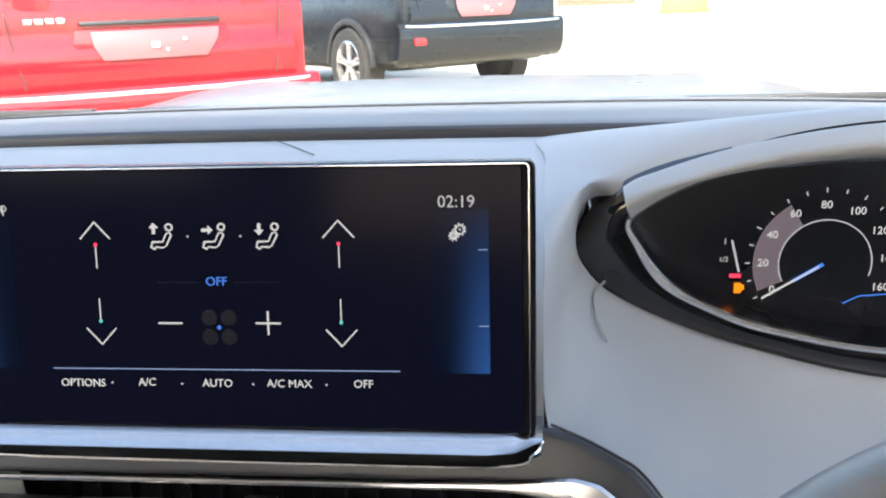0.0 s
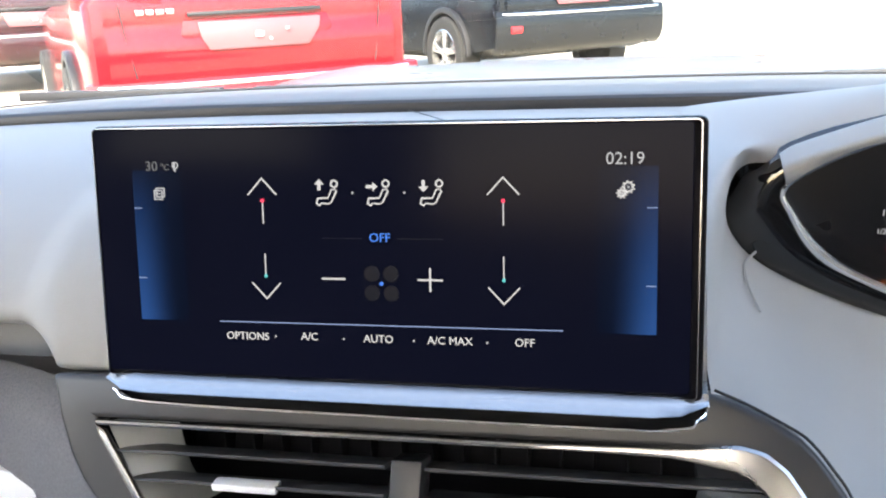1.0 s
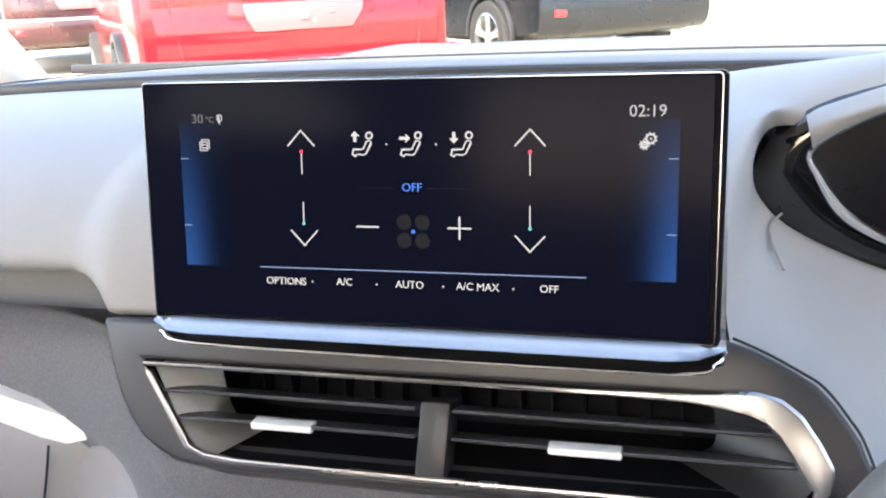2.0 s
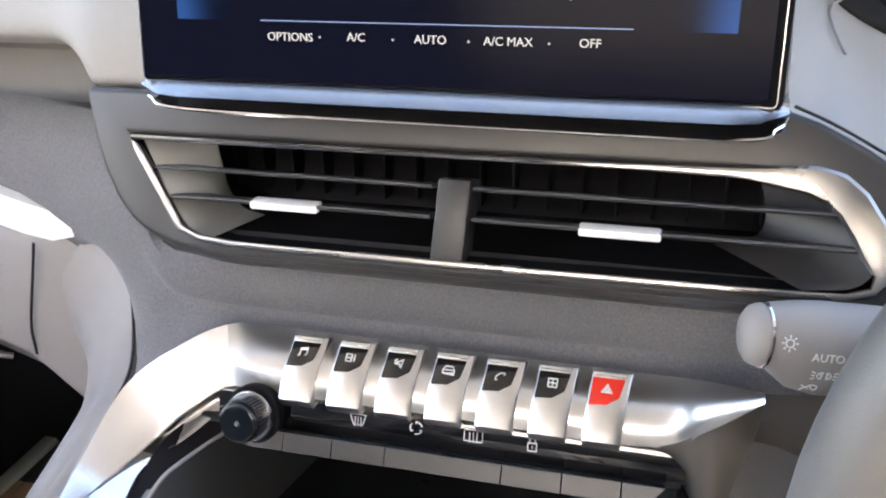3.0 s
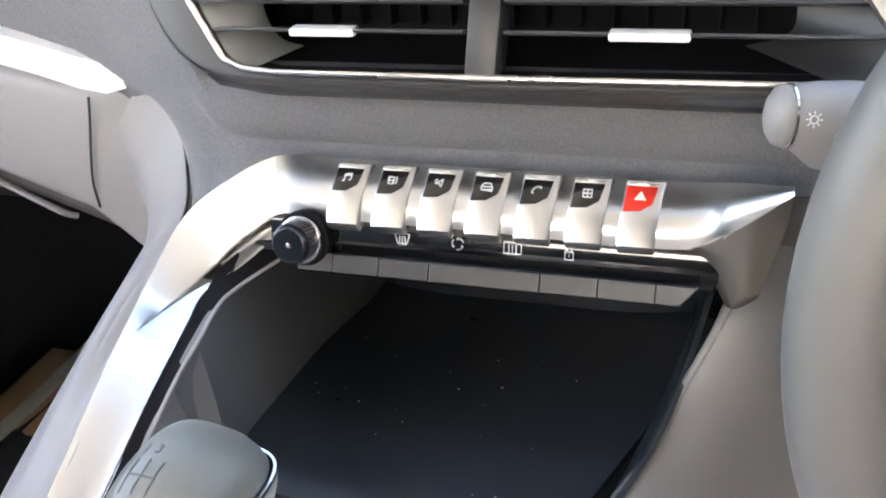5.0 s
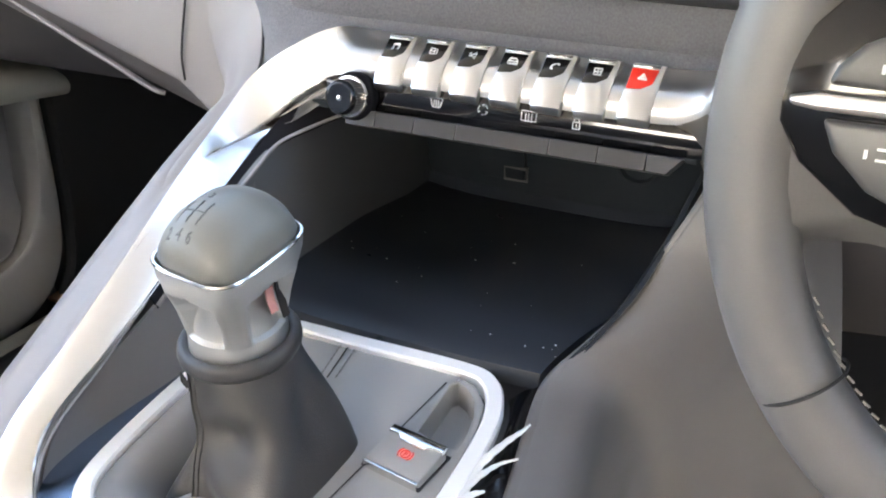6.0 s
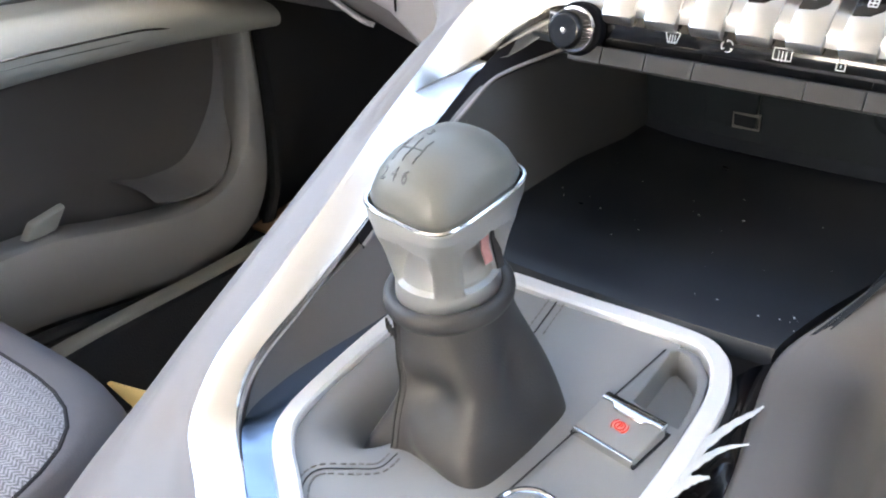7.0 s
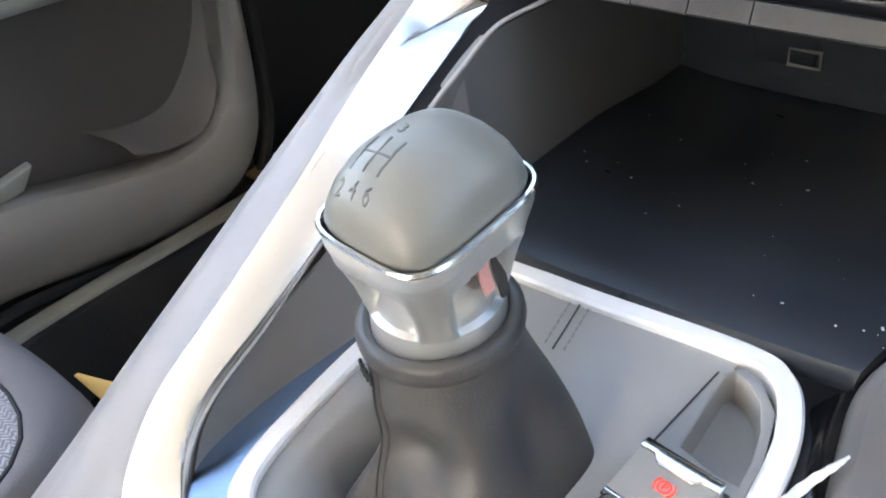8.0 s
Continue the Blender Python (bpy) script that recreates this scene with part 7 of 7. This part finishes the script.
def build_seat():
    seat = thing("passenger_seat", (-0.50, -0.05, 0.30), "grey herringbone cloth passenger seat with plain edges", "car seat")
    cx, cy = -0.535, -0.10
    hx, hy = 0.215, 0.275
    rows = []
    prof = ((1.0, 0.44), (1.0, 0.52), (0.99, 0.555), (0.965, 0.580), (0.93, 0.592), (0.90, 0.595), (0.885, 0.594))
    for k, z in prof:
        r = superring(cx, cy, z, hx * k, hy * k, 72, 4.5)
        for q in r:
            q.y -= 0.014 * smooth01(cy, cy + hy, q.y) * smooth01(0.97, 0.885, k)
            q.x += 0.05 * (q.x - cx) * smooth01(0.97, 0.885, k)
        for q in r:
            q.z += 0.012 * smooth01(cy, cy + hy, q.y) - 0.02 * smooth01(0, 1, (q.y - cy) / hy) ** 3
        rows.append(r)
    bm = bmesh.new()
    skin(bm, rows, closed_u=True)
    part("bolster", bm, M_SEATPLAIN, seat, "plain grey edge of the cushion", 80)
    rows2 = [[q.copy() for q in rows[-1]]]
    for k, dz in ((0.87, 0.003), (0.8, 0.005), (0.4, 0.002), (0.02, 0.0)):
        r = superring(cx, cy, 0.594 + dz, hx * k, hy * k, 72, 4.5)
        for q in r:
            q.y -= 0.014 * smooth01(cy, cy + hy, q.y)
            q.x += 0.05 * (q.x - cx)
        for q in r:
            q.z += 0.012 * smooth01(cy, cy + hy, q.y) - 0.02 * smooth01(0, 1, (q.y - cy) / hy) ** 3
        rows2.append(r)
    bm = bmesh.new()
    vs = skin(bm, rows2, closed_u=True)
    bm.faces.new(vs[-1])
    part("cushion", bm, M_SEAT, seat, "pale herringbone cloth cushion", 80)
    part("piping", sweep([q + Vector((0, 0, 0.0005)) for q in rows[-1]], ring_section(0.0016, 0.0016, 8), closed=True), M_DARKTHREAD, seat, "dark piping")
    back = []
    for z, y, w, th in ((0.56, -0.36, 0.20, 0.05), (0.7, -0.40, 0.215, 0.06), (0.9, -0.45, 0.22, 0.06), (1.1, -0.50, 0.205, 0.05), (1.18, -0.52, 0.17, 0.03)):
        back.append([Vector((cx + w * math.copysign(abs(c) ** 0.6, c), y + th * math.copysign(abs(s) ** 0.6, s), z)) for c, s in ((math.cos(2 * math.pi * i / 40), math.sin(2 * math.pi * i / 40)) for i in range(40))])
    bm = bmesh.new()
    vs = skin(bm, back, closed_u=True)
    bm.faces.new(list(reversed(vs[0])))
    bm.faces.new(vs[-1])
    part("backrest", bm, M_SEATPLAIN, seat, "plain backrest", 60)
    part("base", block(cx - 0.18, cx + 0.18, cy - 0.22, cy + 0.2, 0.30, 0.47, 0.01), M_DARK, seat, "dark seat base")
    tag = []
    for k in range(9):
        t = k / 8
        p = Vector((-0.438 + 0.080 * t, 0.176 + 0.014 * t, 0.552 - 0.016 * math.sin(2.2 * t)))
        w = 0.003 + 0.040 * t
        d = Vector((0.3, 0.6, 0.25)).normalized()
        tag.append([p - d * (w * 0.35), p + d * (w * 0.75)])
    finish("paper_tag", sheet(tag, 0.0008, (0, 0, -1)), M_TAG, None, "yellow paper tag hanging beside the seat", 60, "tag")


build_seat()


# ---- outside ----
def build_ground():
    finish("ground", sheet([[(x, y, 0.15 + 0.09 * smooth01(4.0, 8.0, y)) for x in (-600, -60, -12, 0, 12, 60, 600)] for y in (-600, -60, -12, 0, 4, 4.8, 5.6, 6.4, 7.2, 8, 12, 60, 600)], 0.3, (0, 0, -1)), M_GROUND, None, "pale dusty concrete yard in bright sun", 0, "ground", "structure")


build_ground()


def build_bonnet():
    rows = []
    for y, z in ((1.16, 1.02), (1.30, 1.038), (1.6, 1.046), (1.85, 1.034), (2.05, 0.99), (2.18, 0.90), (2.24, 0.74)):
        rows.append([(x * (1 - 0.10 * smooth01(1.5, 2.2, y)), y - 0.10 * (x / 0.8) ** 2, z - 0.10 * (abs(x) / 0.85) ** 3.5 + 0.012 * math.exp(-((abs(x) - 0.45) / 0.08) ** 2)) for x in [-0.88 + 1.76 * i / 40 for i in range(41)]])
    finish("bonnet", sheet([list(r) for r in zip(*[curve_pts(c, 4) for c in zip(*rows)])], 0.01, (0, 0, -1)), M_OWNPAINT, None, "glossy beige bonnet of the car", 60, "bonnet", "structure")


build_bonnet()


def build_suv(name, m, paint, label, strip=0.60, reflectors=(-1, 1)):
    """The rear and flanks of a parked SUV; x across, y forward from its tail, z up."""
    car = thing(name, m.translation, label, "car")

    def add(nm, bm, mat_, lab="", sm=50, parent=None):
        bm.transform(m)
        return part(nm, bm, mat_, parent or car, lab, sm)
    # body: stations from tail to nose
    W = 0.91
    def station(y, zb, zw, zr, wb, wr, bulge=0.0):
        return [Vector((x, y, z)) for x, z in ((0.0, zb), (wb * 0.8, zb), (wb, zb + 0.08), (wb + bulge, (zb + zw) / 2), (wb, zw), (wr, zr - 0.05), (wr * 0.75, zr), (0.0, zr + 0.015))]
    sts = [(0.10, 0.45, 0.98, 1.50, 0.80, 0.56), (0.03, 0.40, 1.00, 1.28, 0.84, 0.66), (0.0, 0.36, 1.02, 1.10, 0.86, 0.80), (0.06, 0.34, 1.02, 1.50, 0.89, 0.60), (0.35, 0.30, 1.02, 1.61, 0.915, 0.60), (1.0, 0.28, 1.0, 1.63, 0.92, 0.60), (2.2, 0.28, 0.98, 1.60, 0.92, 0.59), (2.9, 0.28, 0.97, 1.25, 0.92, 0.66), (3.3, 0.28, 0.96, 1.03, 0.91, 0.78), (4.1, 0.30, 0.88, 0.94, 0.88, 0.72), (4.40, 0.34, 0.72, 0.76, 0.74, 0.58)]
    sts = sts[2:]
    rows = []
    for s in sts:
        half = station(*s)
        full = half + [Vector((-q.x, q.y, q.z)) for q in reversed(half[1:-1])]
        rows.append(full)
    rows = [[Vector(p) for p in r] for r in zip(*[curve_pts(c, 3) for c in zip(*rows)])]
    bm = bmesh.new()
    vs = skin(bm, [list(r) for r in rows], closed_u=True)
    bm.faces.new(vs[0])
    bm.faces.new(list(reversed(vs[-1])))
    add("body", bm, paint, "painted body shell", 35)
    tg = [[(x, y - 0.012 - 0.02 * (1 - (abs(x) / 0.8) ** 2), z) for x in [-0.80 + 1.6 * i / 16 for i in range(17)]] for y, z in ((0.01, 0.62), (-0.012, 0.70), (-0.02, 0.80), (0.0, 0.86), (0.012, 0.92), (0.0, 1.0), (0.02, 1.07))]
    add("tailgate", sheet(tg, 0.03, (0, 1, 0)), paint, "smooth painted tailgate")
    bp = [[(x, y - 0.03 - 0.05 * (1 - (abs(x) / 0.93) ** 3), z) for x in [-0.93 + 1.86 * i / 20 for i in range(21)]] for y, z in ((0.06, strip + 0.03), (-0.01, strip + 0.025), (-0.03, strip - 0.02), (-0.03, 0.50), (0.0, 0.42), (0.06, 0.36))]
    add("bumper", sheet(bp, 0.03, (0, 1, 0)), paint, "painted rear bumper")
    add("bumper_strip", sweep(curve_pts([(-0.90, 0.03, strip + 0.01), (-0.80, -0.055, strip), (0, -0.105, strip - 0.005), (0.80, -0.055, strip), (0.90, 0.03, strip + 0.01)], 8), ring_section(0.02, 0.014, 8, 3)), M_CHROME, "chrome bumper strip")
    add("plate_recess", prism([(-0.36, 0.0), (0.36, 0.0), (0.42, 0.10), (0.40, 0.175), (-0.40, 0.175), (-0.42, 0.10)], 0.02, (0, -0.045, 0.755), (1, 0, 0), (0, 0.1, 1), 0.006), paint, "recess for the number plate")
    pl = add("plate_mount", prism([(-0.28, 0.0), (0.27, 0.0), (0.34, 0.09), (0.35, 0.150), (-0.33, 0.150), (-0.32, 0.07)], 0.008, (0, -0.066, 0.765), (1, 0, 0), (0, 0.1, 1), 0.003), M_MOUNT, "empty plate mount, paled for the sky it mirrors")
    add("plate_shade", block(-0.38, 0.36, -0.055, -0.02, 0.945, 0.968, 0.008), M_DARK, "dark grip above the plate")
    add("bracket", join(block(-0.03, 0.015, -0.078, -0.066, 0.82, 0.85, 0.004), block(0.045, 0.06, -0.078, -0.066, 0.80, 0.815, 0.004), block(0.14, 0.16, -0.078, -0.066, 0.85, 0.865, 0.004)), M_PLATE, "small mounting marks", 30, None)
    add("badge", join(*[block(-0.64 + 0.052 * i, -0.60 + 0.052 * i, -0.045, -0.02, 0.962, 0.99, 0.003) for i in range(4)]), M_CHROME, "chrome badge bars")
    for s in (-1, 1):
        add("panel_gap", sweep([Vector((s * 0.72, -0.018, 1.02)), Vector((s * 0.71, -0.022, 0.9)), Vector((s * 0.68, -0.032, 0.7)), Vector((s * 0.67, -0.036, 0.64))], ring_section(0.004, 0.004, 6), up=(0, 1, 0)), M_DARK, "dark gap beside the tailgate")
        lamp = sheet([[(s * x, y, z) for x, y in ((0.50, -0.02), (0.65, -0.01), (0.80, 0.02), (0.90, 0.10), (0.93, 0.22))] for z in (1.00, 1.04, 1.09)], 0.02, (0, 1, 0))
        add("tail_lamp", lamp, M_TAILLAMP, "red tail lamp")
        if s in reflectors:
            add("reflector", block(s * 0.74 - 0.06, s * 0.74 + 0.06, -0.09, -0.05, strip - 0.16, strip - 0.10, 0.005), M_TAILLAMP, "red reflector")
        win = sheet([[(s * (0.922 - 0.30 * (z - 1.0)), y, z) for y in (0.5, 1.2, 2.0, 2.7)] for z in (1.04, 1.2, 1.42)], 0.01, (-s, 0, 0))
        add("side_window", win, M_PIANO, "dark side window")
        add("arch", sweep([Vector((s * 0.935, 0.85 + 0.41 * math.cos(a), 0.34 + 0.41 * math.sin(a))) for a in [math.pi * i / 16 for i in range(17)]], ring_section(0.03, 0.03, 8, 3), up=(1, 0, 0)), M_DARK, "black wheel arch")
        for y in (0.85, 3.5):
            c = Vector((s * 0.865, y, 0.345))
            ty = lathe([(0.235, -0.10), (0.30, -0.108), (0.335, -0.10), (0.345, -0.06), (0.345, 0.06), (0.335, 0.10), (0.30, 0.108), (0.235, 0.10)], 40, c, (s, 0, 0), True)
            w = add("wheel", ty, M_TYRE, "black tyre on a silver alloy wheel")
            rb = [lathe([(0.225, 0.02), (0.235, 0.095), (0.222, 0.1), (0.215, 0.03)], 40, c, (s, 0, 0), True), lathe([(0.06, 0.02), (0.06, 0.085), (0.045, 0.095), (0.002, 0.095)], 24, c, (s, 0, 0))]
            q = Matrix.Translation(c) @ Vector((0, 0, 1)).rotation_difference(Vector((s, 0, 0))).to_matrix().to_4x4()
            for i in range(5):
                for off in (-0.13, 0.13):
                    b = block(0.04, 0.225, -0.016, 0.016, 0.06, 0.088, 0.004)
                    b.transform(q @ Matrix.Rotation(2 * math.pi * i / 5 + off, 4, "Z"))
                    rb.append(b)
            add("rim", join(*rb), M_RIM, "silver spoked rim", 40, w)
            add("brake", lathe([(0.21, -0.02), (0.21, 0.01), (0.002, 0.012)], 30, c, (s, 0, 0)), M_DARK, "dark wheel well", 40, w)
    return car


build_suv("red_car", pose(-1.98, 4.83, 0.16, 0, 0, 38), M_REDCAR, "glossy red SUV parked nose away with an empty plate mount")
build_suv("dark_car", pose(-0.47, 8.6, 0.24, 0, 0, 41), M_DARKCAR, "dark blue-black SUV parked at an angle", 0.70, (-1,))
build_suv("maroon_car", pose(-6.75, 9.6, 0.24, 0, 0, 38), M_MAROON, "dark maroon SUV parked beyond the red one", 0.66)


def build_far():
    b = thing("yellow_barrier", (5.15, 35.9, 0.15), "yellow plastic barrier far across the yard", "barrier")
    part("block", prism([(-1.0, 0.0), (1.0, 0.0), (0.85, 0.25), (0.7, 1.0), (-0.7, 1.0), (-0.85, 0.25)], 0.6, (5.15, 35.9, 0.15), (1, 0, 0), (0, 0, 1), 0.06), M_CONE, b, "hollow yellow block")
    finish("boundary_wall", join(block(0.6, 5.6, 62, 62.4, 0.15, 1.0, 0.02), block(0.6, 5.6, 61.9, 62.5, 1.0, 1.1, 0.03)), M_BRICK, None, "brown boundary wall far across the yard", 30, "wall", "structure")

    # building added out of view, so the bonnet mirrors brown instead of sky
    hall = thing("reflected_building", (0, 150, 0.15), "long beige and brown building, added unseen for the bonnet to mirror", "building")
    part("wall", block(-130, 100, 150, 160, 0.15, 24, 0.1), M_BRICK, hall, "brown rendered wall")
    for k in range(12):
        part("window", block(-120 + 18 * k, -110 + 18 * k, 149.7, 150.1, 4, 8 + 6 * (k % 3), 0.1), M_PIANO if k % 2 else M_PLATE, hall, "dark window bay" if k % 2 else "pale panel")
    part("roof", block(-132, 102, 149, 161, 24, 25, 0.1), M_PLATE, hall, "pale roof edge")


build_far()
